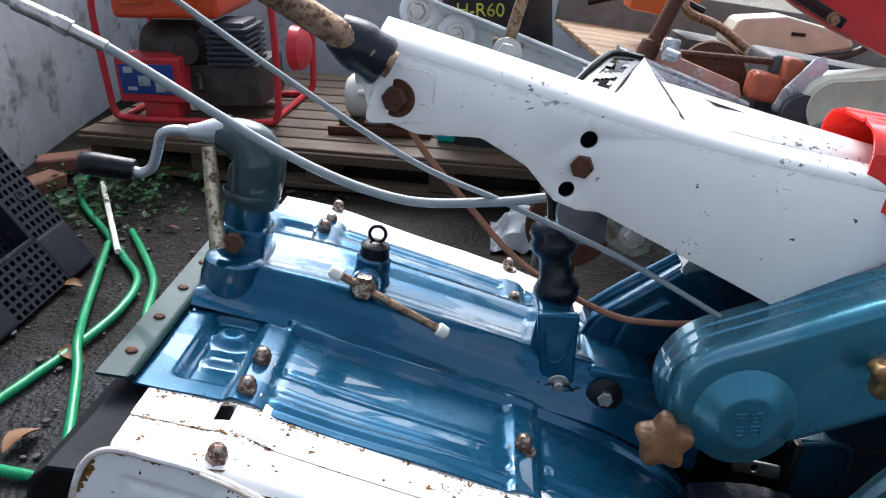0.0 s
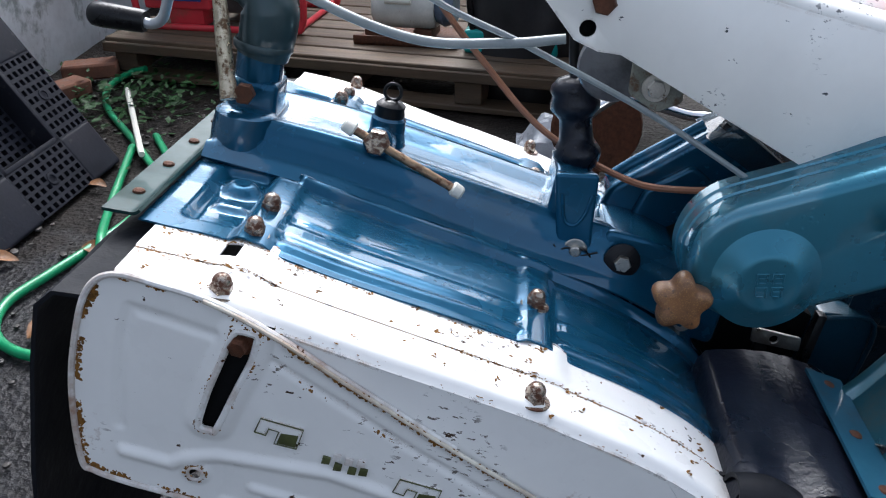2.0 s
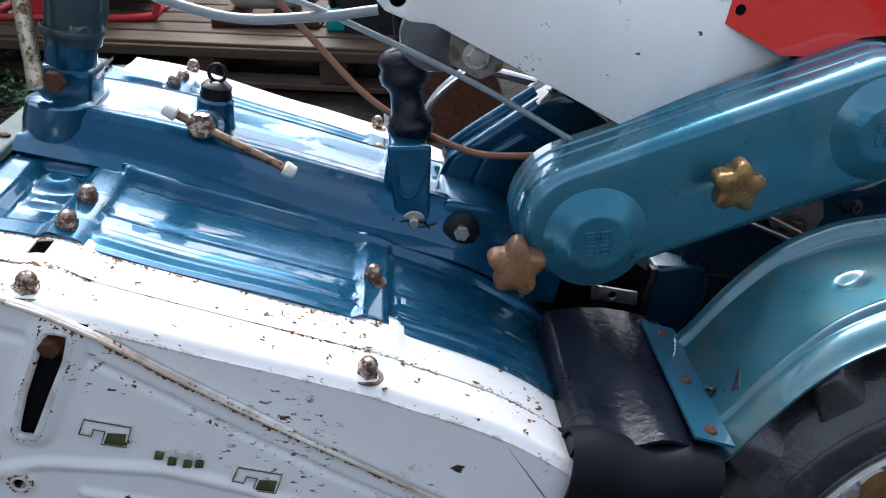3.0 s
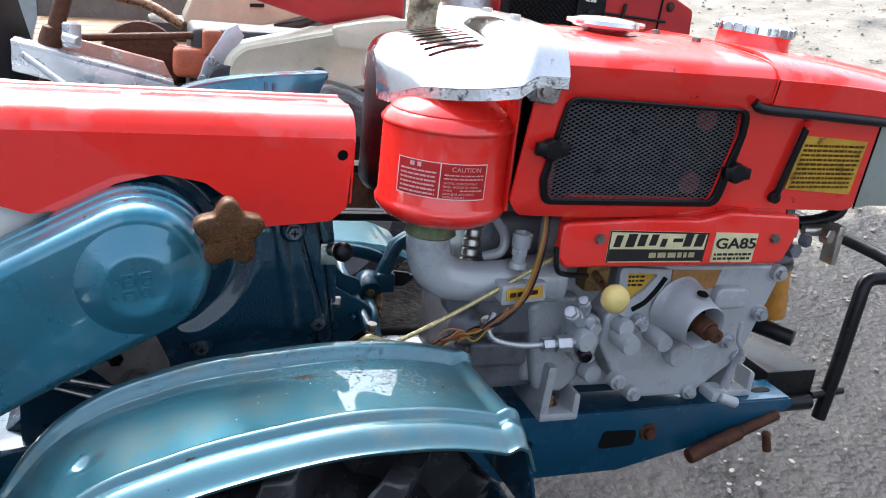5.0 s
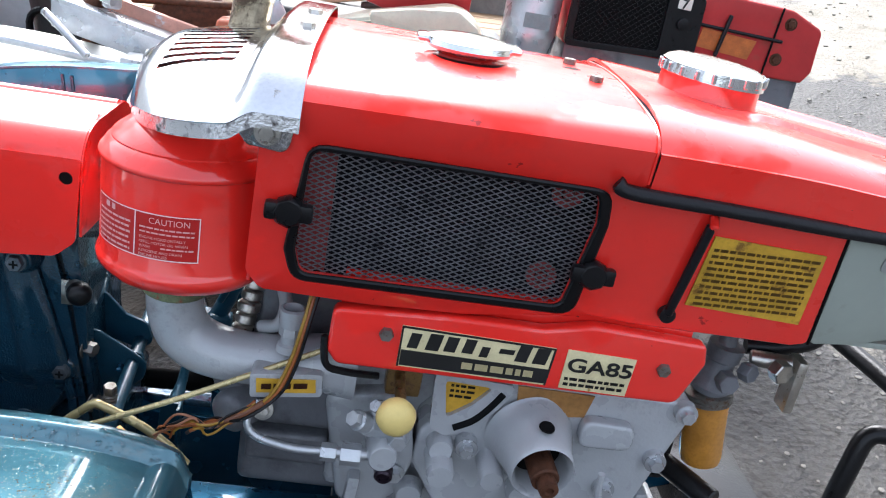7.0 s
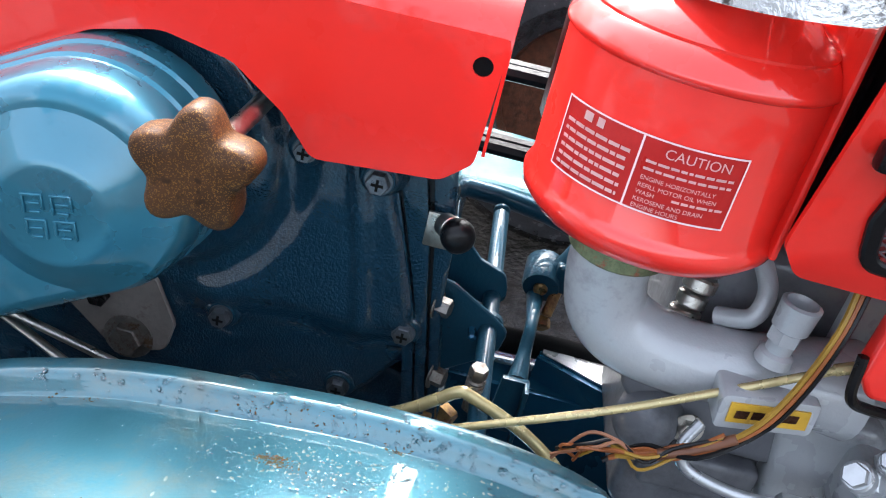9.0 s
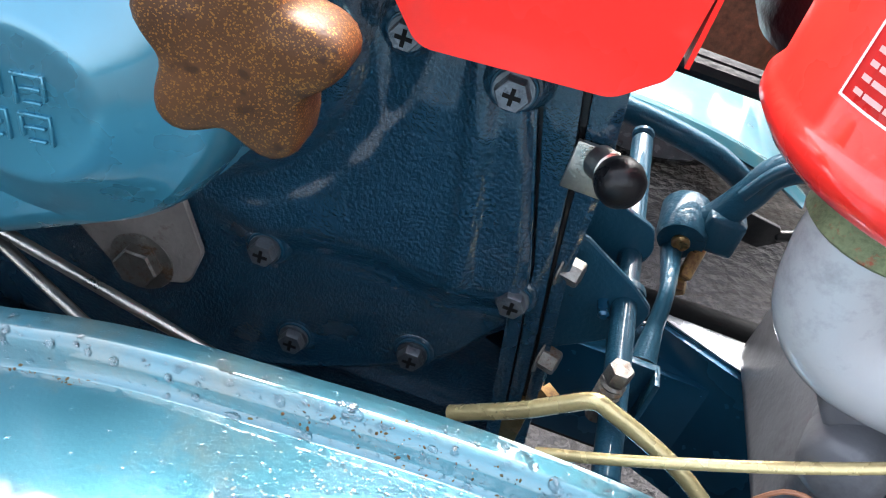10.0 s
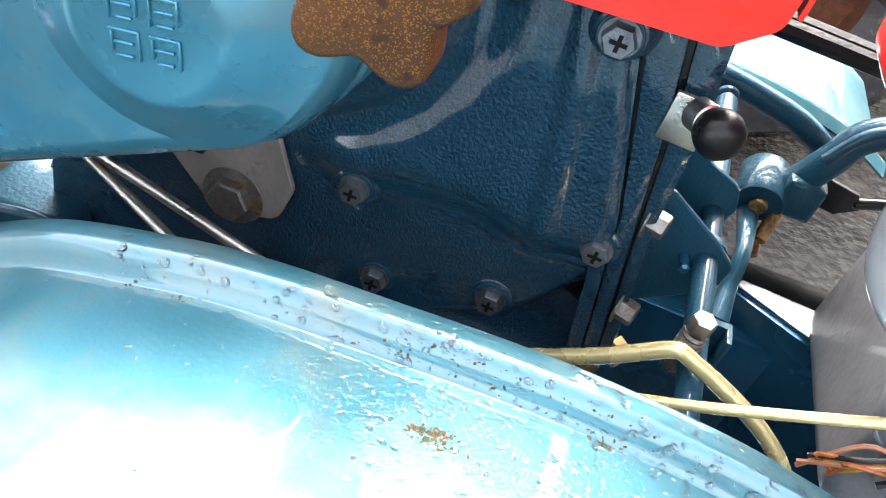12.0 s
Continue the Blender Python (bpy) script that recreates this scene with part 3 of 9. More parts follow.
def slot_hole(p):
    return abs(p.x + 1.262) < 0.0075 and -0.152 < p.y < -0.124


near = part("side_cover", sheet(strip(-0.105, -0.216), 150, 50, 0.002, slot_hole), WHITE, tiller, "chipped white steel edge strip with rust lines", 50)
part("side_cover", sheet(strip(0.379, 0.490), 90, 24, 0.002), WHITE, tiller, "chipped white steel edge strip with rust lines", 50)
for y in (-0.1665, -0.1075):
    part("seam", tube([Vector(strip(-0.105, -0.216)(k / 40, (-0.105 - y) / 0.111)) + Vector((0, 0, 0.0021)) for k in range(41)], 0.0007, 6, 1), SEAM_RUST, near, "broken line of rust along the seam")
wall_top = [(p.x, p.z - 0.015) for p in ARC if p.x > -1.333]
for y0, y1 in ((-0.2165, -0.2140), (0.488, 0.4905)):
    part("side_wall", prism([(-1.336, 0.565)] + wall_top[::3] + [(-0.706, 0.33), (-1.0, 0.38), (-1.336, 0.42)], y0, y1, 0), WHITE, tiller, "white steel side wall of the cover")

# Outer side plate with its slot, pressed ribs and badges
PLATE = [(-1.367, 0.463), (-1.361, 0.535), (-1.350, 0.567), (-1.331, 0.580), (-1.300, 0.579), (-1.257, 0.574), (-1.229, 0.566), (-1.182, 0.547), (-1.126, 0.520), (-1.031, 0.477),
         (-0.923, 0.432), (-0.80, 0.380), (-0.76, 0.33), (-0.80, 0.262), (-1.0, 0.305), (-1.235, 0.356), (-1.313, 0.366), (-1.345, 0.372), (-1.358, 0.384)]
SLOT = rounded([(-1.230, 0.553), (-1.208, 0.553), (-1.213, 0.524), (-1.224, 0.490), (-1.237, 0.446), (-1.255, 0.446), (-1.247, 0.490), (-1.236, 0.530)], 0.008, 3)
EDGE = rounded(PLATE, 0.010, 3)


def inside(poly, x, z):
    c = False
    for (x0, z0), (x1, z1) in zip(poly, poly[1:] + poly[:1]):
        if (z0 > z) != (z1 > z) and x < x0 + (z - z0) * (x1 - x0) / (z1 - z0):
            c = not c
    return c


def line_gap(x, z, line):
    best = 9.0
    for (x0, z0), (x1, z1) in zip(line, line[1:]):
        dx, dz = x1 - x0, z1 - z0
        t = min(1.0, max(0.0, ((x - x0) * dx + (z - z0) * dz) / (dx * dx + dz * dz)))
        best = min(best, (x - x0 - dx * t) ** 2 + (z - z0 - dz * t) ** 2)
    return math.sqrt(best)


# Pressed lines: points, half width, height
PRESSED = [(PLATE[7:13], 0.009, 0.0050),
           ([(-1.247, 0.541), (-1.285, 0.547), (-1.318, 0.551), (-1.323, 0.520), (-1.326, 0.470), (-1.324, 0.43)], 0.008, -0.0022),
           ([(-1.319, 0.402), (-1.276, 0.398), (-1.262, 0.408), (-1.234, 0.417), (-1.134, 0.422), (-1.06, 0.409), (-0.95, 0.375), (-0.84, 0.335)], 0.0095, 0.0045),
           ([(-1.225, 0.366), (-1.10, 0.357), (-0.95, 0.315)], 0.008, 0.0035), ([(-1.20, 0.388), (-1.10, 0.378), (-0.95, 0.338)], 0.008, 0.0035),
           ([(-1.195, 0.526), (-1.06, 0.463), (-0.93, 0.408), (-0.83, 0.362)], 0.006, -0.0025),
           ([(x, z) for x, z in SLOT] + [SLOT[0]], 0.015, 0.0060),
           (ring_pts(-1.253, 0.394, 0.0065, 10) + [(-1.2465, 0.394)], 0.010, 0.0035)]


PRESSED_NEAR = [(line, wide, high, (min(p[0] for p in line) - wide, max(p[0] for p in line) + wide, min(p[1] for p in line) - wide, max(p[1] for p in line) + wide)) for line, wide, high in PRESSED]


def pressed(u, v):
    x, z = -1.368 + 0.612 * u, 0.262 + 0.320 * v
    h = 0.0007 * noise.noise((x * 9, z * 9, 1))
    for line, wide, high, (xa, xb, za, zb_) in PRESSED_NEAR:
        if not (xa < x < xb and za < z < zb_):
            continue
        d = line_gap(x, z, line)
        if d < wide:
            h += high * (0.5 + 0.5 * math.cos(math.pi * d / wide)) ** 0.8
    return x, -0.2190 - h, z


plate = part("side_plate", sheet(pressed, 306, 160, 0.0015, lambda p: not inside(EDGE, p.x, p.z) or inside(SLOT, p.x, p.z) or (p.x + 1.253) ** 2 + (p.z - 0.394) ** 2 < 0.0065 ** 2), WHITE, tiller, "white pressed side plate with a curved slot", 60)


def rib(pts, r=0.004, y=-0.2200):
    return tube([(x, y, z) for x, z in pts], r, 8, 6, flat=1.0)


part("rim_bead", rib(PLATE[9:0:-1] + [PLATE[0]] + PLATE[18:12:-1], 0.0030, -0.2195), WHITE_RUST, plate, "rusting rolled rim of the side plate")
part("ridge_bead", rib(PLATE[5:13], 0.0020, -0.2232), RIDGE_RUST, plate, "rust-streaked ridge of the side plate")
part("slot_edge", rib([(a, b) for a, b in SLOT[::2]] + [SLOT[0]], 0.0036, -0.2225), WHITE_RUST, plate, "worn lip of the slot")
part("hole_edge", rib(ring_pts(-1.253, 0.394, 0.0068, 12) + [(-1.2462, 0.394)], 0.0016, -0.2222), WHITE_RUST, plate, "worn lip of the round hole")
# Near-black sheet behind the slot stands for the shade inside it
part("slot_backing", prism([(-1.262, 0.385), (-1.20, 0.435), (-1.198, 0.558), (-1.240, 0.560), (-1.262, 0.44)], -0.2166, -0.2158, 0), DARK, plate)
bolt("slot_bolt", (-1.224, -0.219, 0.540), (-0.1, -1, -0.15), 0.0085, plate, RUST, True, 0.010)
OLIVE = plain("olive_badge", (0.075, 0.085, 0.03), 0.4, 0.1, 0.4, 60, 0.2)
for bx, bz in ((-1.182, 0.457), (-1.054, 0.422)):
    # Bent bracket shape, leaning
    shape = [(-0.022, -0.003), (-0.018, 0.0125), (0.020, 0.009), (0.016, -0.0125), (-0.004, -0.0115), (-0.001, 0.002), (-0.010, 0.003), (-0.012, -0.0045)]
    badge = part("badge", prism([(bx + a, bz + b) for a, b in shape], -0.2222, -0.2192, 0.0006), WHITE, plate, "scraped badge of plain outlined blocks")
    part("badge_edge", tube([(bx + a, -0.2223, bz + b) for a, b in shape + shape[:1]], 0.00075, 6, 1), OLIVE, plate, "olive edge of the badge")
    part("badge_block", prism([(bx + 0.001, bz + 0.001), (bx - 0.002, bz - 0.0105), (bx + 0.0145, bz - 0.0112), (bx + 0.0165, bz + 0.002)], -0.2228, -0.2215, 0.0003), OLIVE, plate)
for k, (a, b) in enumerate(((-0.021, -0.001), (-0.012, 0.004), (-0.010, -0.006), (-0.001, 0.002), (0.003, -0.007), (0.010, 0.003), (0.013, -0.006))):
    part("badge", prism([(-1.118 + a - 0.004, 0.439 + b - 0.004), (-1.118 + a - 0.003, 0.439 + b + 0.004), (-1.118 + a + 0.004, 0.439 + b + 0.003), (-1.118 + a + 0.0035, 0.439 + b - 0.0035)], -0.2222, -0.2192, 0.0006), (OLIVE, WHITE_RUST)[k % 2], plate, "scraped badge of plain outlined blocks")

# Rust that has broken out along edges, seams and ridges of the white sheet
RUST_FLECK = plain("ochre_rust_fleck", (0.20, 0.095, 0.022), 0.8, 0, 0.6, 180, 0.5, stain=(0.035, 0.015, 0.007), stain_at=0.54, spec=0.15)
rust_rnd = random.Random(41)
strip_at, flecks = strip(-0.105, -0.216), []


def fleck(p, n_, r, long=1.0, turn=None):
    flecks.append(axis_matrix(Vector(p), Vector(n_)) @ Matrix.Rotation(rust_rnd.uniform(0, 3) if turn is None else turn, 4, "Z") @ Matrix.Diagonal((r * long, r, 0.00035, 1)))


def rust_line(pts, count, spread, big=0.0016, gate=0.0):
    """Flecks in broken clumps along a line on the side plate."""
    for k in range(count):
        s = rust_rnd.random() * (len(pts) - 1)
        i = min(int(s), len(pts) - 2)
        if noise.noise((s * 2.3, len(pts), count * 0.1)) < gate:
            continue
        x = pts[i][0] + (pts[i + 1][0] - pts[i][0]) * (s - i) + rust_rnd.gauss(0, spread)
        z = pts[i][1] + (pts[i + 1][1] - pts[i][1]) * (s - i) + rust_rnd.gauss(0, spread)
        if inside(EDGE, x, z) and not inside(SLOT, x, z):
            fleck(pressed((x + 1.368) / 0.612, (z - 0.262) / 0.320), (0, -1, 0.1), 0.0004 + big * rust_rnd.random() ** 3, rust_rnd.uniform(1, 2.2))


rust_line(PLATE[6:11], 1500, 0.0022, 0.0018, -0.30)
rust_line(PLATE[9:13], 420, 0.0025, 0.0015, 0.0)
rust_line([(x + 0.003, z) for x, z in PLATE[17:] + PLATE[:3]], 900, 0.0016, 0.0016, -0.15)
rust_line([(x, z - 0.003) for x, z in PLATE[3:7]], 260, 0.0014, 0.0013, 0.05)
rust_line([(x, z + 0.004) for x, z in PLATE[13:18]], 500, 0.0022, 0.0018, -0.1)
rust_line(list(SLOT) + [SLOT[0]], 420, 0.0020, 0.0013, -0.05)
rust_line(ring_pts(-1.253, 0.394, 0.0085, 10), 130, 0.0012, 0.0012, -0.3)
rust_line([(-1.195, 0.522), (-1.06, 0.459), (-0.93, 0.404)], 120, 0.0012, 0.0014, 0.1)
for y, count, gate in ((-0.1665, 900, -0.08), (-0.1235, 420, 0.02), (-0.214, 420, 0.0)):
    for k in range(count):
        u = rust_rnd.random()
        if noise.noise((u * 11, y * 50, 3)) > gate:
            p = Vector(strip_at(u, (-0.105 - y - rust_rnd.gauss(0, 0.0010)) / 0.111))
            fleck(p + Vector((0, 0, 0.0021)), (0.1, 0, 1), 0.0004 + 0.0012 * rust_rnd.random() ** 3, rust_rnd.uniform(1, 2.6))
for k in range(90):
    p = Vector(strip_at(rust_rnd.random(), rust_rnd.uniform(0.15, 0.95)))
    for i in range(rust_rnd.randint(1, 6)):
        fleck(p + Vector((rust_rnd.gauss(0, 0.003), rust_rnd.gauss(0, 0.0015), 0.0021)), (0.15, 0, 1), 0.0005 + 0.0012 * rust_rnd.random() ** 2, rust_rnd.uniform(1, 3))
tagged(part("rust_flecks", scatter(ball(1), flecks), RUST_FLECK, tiller, "", 0), "ochre and brown rust flecks on the white sheet", kind="stuff")

# Cap nuts on studs
for x, y, z in ((-1.250, -0.044, 0.5885), (-1.250, -0.103, 0.5885), (-1.250, -0.199, 0.578), (-0.973, -0.048, 0.5455), (-0.974, -0.199, 0.535),
                (-1.253, 0.470, 0.578), (-1.254, 0.345, 0.588), (-1.252, 0.395, 0.582), (-0.970, 0.315, 0.5455), (-0.972, 0.470, 0.535)):
    bolt("cap_nut", (x, y, z - 0.008), (0.02, 0, 1), 0.0100, tiller, CAPNUT, True, 0.009, dome=True, label="rusty cap nut on a washer")

# Rear strip with rivets, and the rubber flap that hangs from it
part("rear_strip", sheet(lambda u, v: (-1.386 + 0.0345 * u, -0.122 + 0.530 * v, 0.588 - 0.0012 * (1 - u) + 0.004 * step01(u, 0.86, 1.0)), 12, 30, 0.003), GREEN, tiller, "dull green-blue steel strip at the rear")
for k in range(7):
    y = -0.076 + 0.0765 * k
    part("rivet", lathe([(0.0062, 0), (0.0055, 0.002), (0.003, 0.0032), (0, 0.0035)], (-1.370, y, 0.5875), (0, 0, 1), 14), RUST, tiller, "rusty round rivet head")


def flap(u, v):
    y = -0.215 + 0.667 * u
    low = 0.020 * (1 - step01(y, -0.22, -0.10))
    pts = [(-1.335, 0.572), (-1.372, 0.566), (-1.389, 0.545), (-1.395, 0.48), (-1.398, 0.36), (-1.394, 0.22), (-1.380, 0.12)]
    s = v * (len(pts) - 1)
    k = min(int(s), len(pts) - 2)
    x = pts[k][0] + (pts[k + 1][0] - pts[k][0]) * (s - k)
    z = pts[k][1] + (pts[k + 1][1] - pts[k][1]) * (s - k)
    bow = 0.012 * math.sin(y * 17 + 1.0) * v
    return x + bow - 0.016 * (1 - step01(y, -0.22, -0.13)) * (1 - v), y, z - low * (1 - v)


part("rubber_flap", sheet(flap, 40, 30, 0.004), FLAP_RUBBER, tiller, "hanging black rubber mud flap")

# Cast beam down the middle of the cover
zt = lerp_profile([(-1.345, 0.632), (-1.22, 0.628), (-1.09, 0.612), (-0.963, 0.594), (-0.88, 0.585), (-0.80, 0.566)])
zb = lerp_profile([(-1.345, 0.598), (-1.23, 0.590), (-1.0, 0.553), (-0.88, 0.538), (-0.80, 0.515)])
SECTION = [(0.040, 0.0, -0.01), (0.056, 0.0, 0.002), (0.066, 0.4, 0.0), (0.071, 1.0, -0.010), (0.080, 1.0, -0.001), (0.092, 1.0, -0.002), (0.118, 1.0, -0.009),
           (0.150, 1.0, -0.009), (0.180, 1.0, 0.001), (0.196, 1.0, -0.002), (0.205, 1.0, -0.012), (0.212, 0.4, 0.0), (0.222, 0.0, 0.002), (0.238, 0.0, -0.01)]


def beam(u, v):
    x = -1.350 + 0.555 * u
    s = v * (len(SECTION) - 1)
    k = min(int(s), len(SECTION) - 2)
    t = s - k
    (ya, fa, oa), (yb, fb, ob_) = SECTION[k], SECTION[k + 1]
    fade = step01(u, 0.0, 0.03)
    za = zb(x) + (zt(x) - zb(x)) * (fa + (fb - fa) * t) * fade + oa + (ob_ - oa) * t
    return x, ya + (yb - ya) * t, za


part("beam", sheet(beam, 60, 52, 0.004), BLUE, tiller, "blue cast beam along the cover", 60)
part("beam_end", join(lathe([(0, -0.02), (0.040, -0.02), (0.036, 0.03), (0.033, 0.048), (0.026, 0.053), (0, 0.053)], (-1.318, 0.090, 0.582), (0, 0, 1), 32),
                      box(-1.350, -1.285, 0.085, 0.185, 0.56, 0.628, 0.008, 3)), BLUE, tiller)

# Crank post with its gear head, crank and locking lever
part("post", join(cyl((-1.316, 0.122, 0.60), (-1.316, 0.122, 0.705), 0.027, 0.0262), box(-1.343, -1.288, 0.094, 0.150, 0.61, 0.664, 0.008, 3)), BLUE, tiller, "blue upright crank post")
part("gear_head", join(tube([(-1.356, 0.131, 0.757), (-1.338, 0.128, 0.7575), (-1.320, 0.125, 0.751), (-1.311, 0.123, 0.735), (-1.311, 0.122, 0.712), (-1.314, 0.122, 0.688)], 0.03, 28, 7, [0.018, 0.0235, 0.0290, 0.0320, 0.0315, 0.0290]), lathe([(0.0315, 0), (0.033, 0.002), (0.033, 0.008), (0.0315, 0.010)], (-1.314, 0.122, 0.694), (0, 0, 1), 32)),
     paint("oily_blue_grey", (0.030, 0.055, 0.062), 0.4, 0.2, 0.6, 0.3, dirt=0.7, dirt_colour=(0.05, 0.06, 0.055)), tiller, "oily blue-grey gear head", 60)
crank = part("crank", join(tube([(-1.388, 0.137, 0.752), (-1.410, 0.137, 0.751), (-1.426, 0.139, 0.742), (-1.431, 0.142, 0.72), (-1.437, 0.146, 0.699), (-1.450, 0.149, 0.689), (-1.466, 0.150, 0.690)], 0.0062, 12, 6),
                            lathe([(0, 0), (0.009, 0), (0.0105, 0.012), (0.0165, 0.036), (0.0185, 0.048), (0, 0.05)], (-1.393, 0.137, 0.752), (1, -0.15, 0.25), 20)), SILVER, tiller, "plated steel crank arm")
part("grip", lathe([(0, 0), (0.0115, 0), (0.013, 0.003), (0.0145, 0.05), (0.0135, 0.062), (0.010, 0.066), (0, 0.066)], (-1.458, 0.150, 0.690), (-1, 0.06, -0.06), 24), BLACK, crank, "black plastic crank grip")
lever = part("lock_lever", tube([(-1.360, 0.094, 0.752), (-1.350, 0.085, 0.715), (-1.339, 0.075, 0.672), (-1.331, 0.066, 0.648)], 0.0075, 14, 6, [0.0072, 0.0085, 0.0085, 0.0105]), plain("rust_freckled_plating", (0.52, 0.45, 0.33), 0.3, 0.9, 0.3, 60, 0.3, stain=(0.10, 0.05, 0.018), stain_at=0.5), tiller, "rust-speckled plated lever", 60)
bolt("lever_bolt", (-1.318, 0.078, 0.655), (0.1, -1, 0.1), 0.0115, lever, RUST, False, 0.014)

# Oil plug with its ring, and the clamp screw
plug = part("oil_plug_boss", lathe([(0.024, 0), (0.021, 0.012), (0.0205, 0.030), (0.0175, 0.033), (0, 0.033)], (-1.166, 0.140, 0.610), (0, 0, 1), 28), BLUE, tiller)
part("oil_plug", join(lathe([(0.017, 0), (0.018, 0.004), (0.0165, 0.010), (0.0175, 0.014), (0.012, 0.019), (0, 0.020)], (-1.166, 0.140, 0.642), (0, 0, 1), 24),
                      tube([(-1.166 + 0.0095 * math.cos(a), 0.140, 0.671 + 0.0095 * math.sin(a)) for a in np.linspace(-1.5, 4.75, 14)], 0.0022, 8, 3)), BLACK, plug, "black oil plug with a wire ring")
part("clamp_boss", cyl((-1.168, 0.110, 0.620), (-1.168, 0.073, 0.632), 0.018, 0.016), BLUE, tiller)
screw = part("clamp_screw", cyl((-1.198, 0.0665, 0.644), (-1.076, 0.0665, 0.599), 0.0048, n=14), RUST_STEEL, tiller, "rusty clamp screw across a nut")
part("nut", hexagon(0.0145, 0.016, (-1.168, 0.074, 0.633), (0, -1, 0.15), bev=0.002), CAPNUT, screw)
for p, q in (((-1.193, 0.0665, 0.642), (-1.207, 0.0665, 0.6475)), ((-1.079, 0.0665, 0.600), (-1.066, 0.0665, 0.595))):
    part("nylon_tip", cyl(p, q, 0.0085, 0.0075, 18, 0.002), NYLON, screw, "white nylon tip")

# Shift bracket with its rubber boot
bracket = part("shift_bracket", join(prism([(-0.973, 0.640), (-0.925, 0.648), (-0.919, 0.60), (-0.912, 0.557, 0.012), (-0.930, 0.540, 0.016), (-0.950, 0.552, 0.012), (-0.962, 0.60)], 0.066, 0.078, 0.004, 3, 0.006),
                                     box(-0.970, -0.926, 0.078, 0.165, 0.575, 0.640, 0.006, 3), rib([(-0.960, 0.62), (-0.950, 0.59), (-0.938, 0.586), (-0.930, 0.60), (-0.927, 0.625)], 0.0022, 0.066)), BLUE, tiller, "blue clevis bracket")
part("clevis_pin", join(cyl((-0.930, 0.07, 0.557), (-0.930, 0.058, 0.557), 0.0065, n=18), cyl((-0.930, 0.066, 0.557), (-0.930, 0.0635, 0.557), 0.014, n=24)), STEEL, bracket)
part("cotter_pin", join(tube([(-0.952, 0.062, 0.552), (-0.938, 0.061, 0.560), (-0.926, 0.061, 0.553), (-0.905, 0.062, 0.561)], 0.0011, 6), tube([(-0.955, 0.062, 0.560), (-0.944, 0.061, 0.551), (-0.922, 0.061, 0.561), (-0.909, 0.062, 0.551)], 0.0011, 6)), BLACK_STEEL, bracket)
part("boot", lathe([(0, 0), (0.021, 0), (0.0235, 0.004), (0.027, 0.012), (0.0275, 0.019), (0.0225, 0.027), (0.0195, 0.032), (0.0185, 0.045), (0.0185, 0.055), (0.022, 0.060), (0.0275, 0.066), (0.0285, 0.074),
                    (0.025, 0.082), (0.0275, 0.087), (0.0255, 0.094), (0.018, 0.101), (0.008, 0.104), (0, 0.104)], (-0.943, 0.128, 0.633), (-0.27, 0.1, 0.95), 32), RUBBER_WET, bracket, "wet black rubber shift boot", 70)
part("shift_rod", tube([(-0.970, 0.137, 0.73), (-0.979, 0.14, 0.765), (-0.986, 0.14, 0.81)], 0.0062, 10), BLACK_STEEL, bracket)
part("side_bolt_seat", lathe([(0, 0), (0.020, 0), (0.0205, 0.004), (0.014, 0.007), (0, 0.007)], (-0.876, 0.066, 0.556), (0, -1, 0.1), 28), RUBBER, tiller, "black rubber bolt seat")
bolt("side_bolt", (-0.876, 0.060, 0.556), (0, -1, 0), 0.0095, tiller, STEEL, False, 0.008)
bolt("side_bolt", (-0.792, 0.060, 0.500), (0, -1, 0), 0.0095, tiller, STEEL, True, 0.008)
part("joint_flange", join(prism([(-0.905, 0.520), (-0.900, 0.586), (-0.850, 0.584), (-0.800, 0.570), (-0.745, 0.560), (-0.745, 0.47), (-0.80, 0.475)], 0.070, 0.215, 0.006, 3, 0.010)), BLUE, tiller)
part("chain_case", join(prism([(-0.905, 0.560), (-0.895, 0.605, 0.03), (-0.800, 0.696, 0.012), (-0.735, 0.672, 0.01), (-0.700, 0.60), (-0.745, 0.52), (-0.83, 0.51)], 0.155, 0.212, 0.018, 4, 0.02),
                        prism([(-0.865, 0.575), (-0.855, 0.615, 0.02), (-0.81, 0.655, 0.01), (-0.78, 0.64), (-0.79, 0.57)], 0.146, 0.16, 0.006, 3, 0.012), tube([(-0.893, 0.187, 0.606), (-0.862, 0.187, 0.638), (-0.80, 0.187, 0.694)], 0.009, 10, 5)), BLUE, tiller, "blue chain case casting", 50)
part("chain_case_cap", join(prism([(-0.806, 0.690), (-0.775, 0.712), (-0.695, 0.672), (-0.715, 0.648)], 0.140, 0.228, 0.005, 2)), BLUE_CAST, tiller, "dark bolted cap of the chain case")
for x, z in ((-0.785, 0.702), (-0.745, 0.685), (-0.71, 0.668)):
    bolt("cap_bolt", (x, 0.158, z), (0.35, 0, 0.9), 0.0065, tiller, BLACK_STEEL, True, 0.006)

# Rubber sheet between the cover and the fender
def chute(u, v):
    y = 0.004 - 0.206 * v
    z = 0.490 + 0.014 * math.sin(math.pi * min(1.0, u * 1.0)) ** 0.8 * (1 - 0.65 * v) + 0.008 * u - 0.012 * v
    wave = 0.0045 * math.sin(u * 11.0 + 0.4) * step01(v, 0.35, 1.0) + 0.002 * noise.noise((u * 6, v * 2, 1))
    tuck = -0.05 * (1 - step01(u, 0.0, 0.10))
    return -0.785 + 0.140 * u, y, z + wave * step01(u, 0.0, 0.2) * (1 - step01(u, 0.85, 1.0)) + tuck


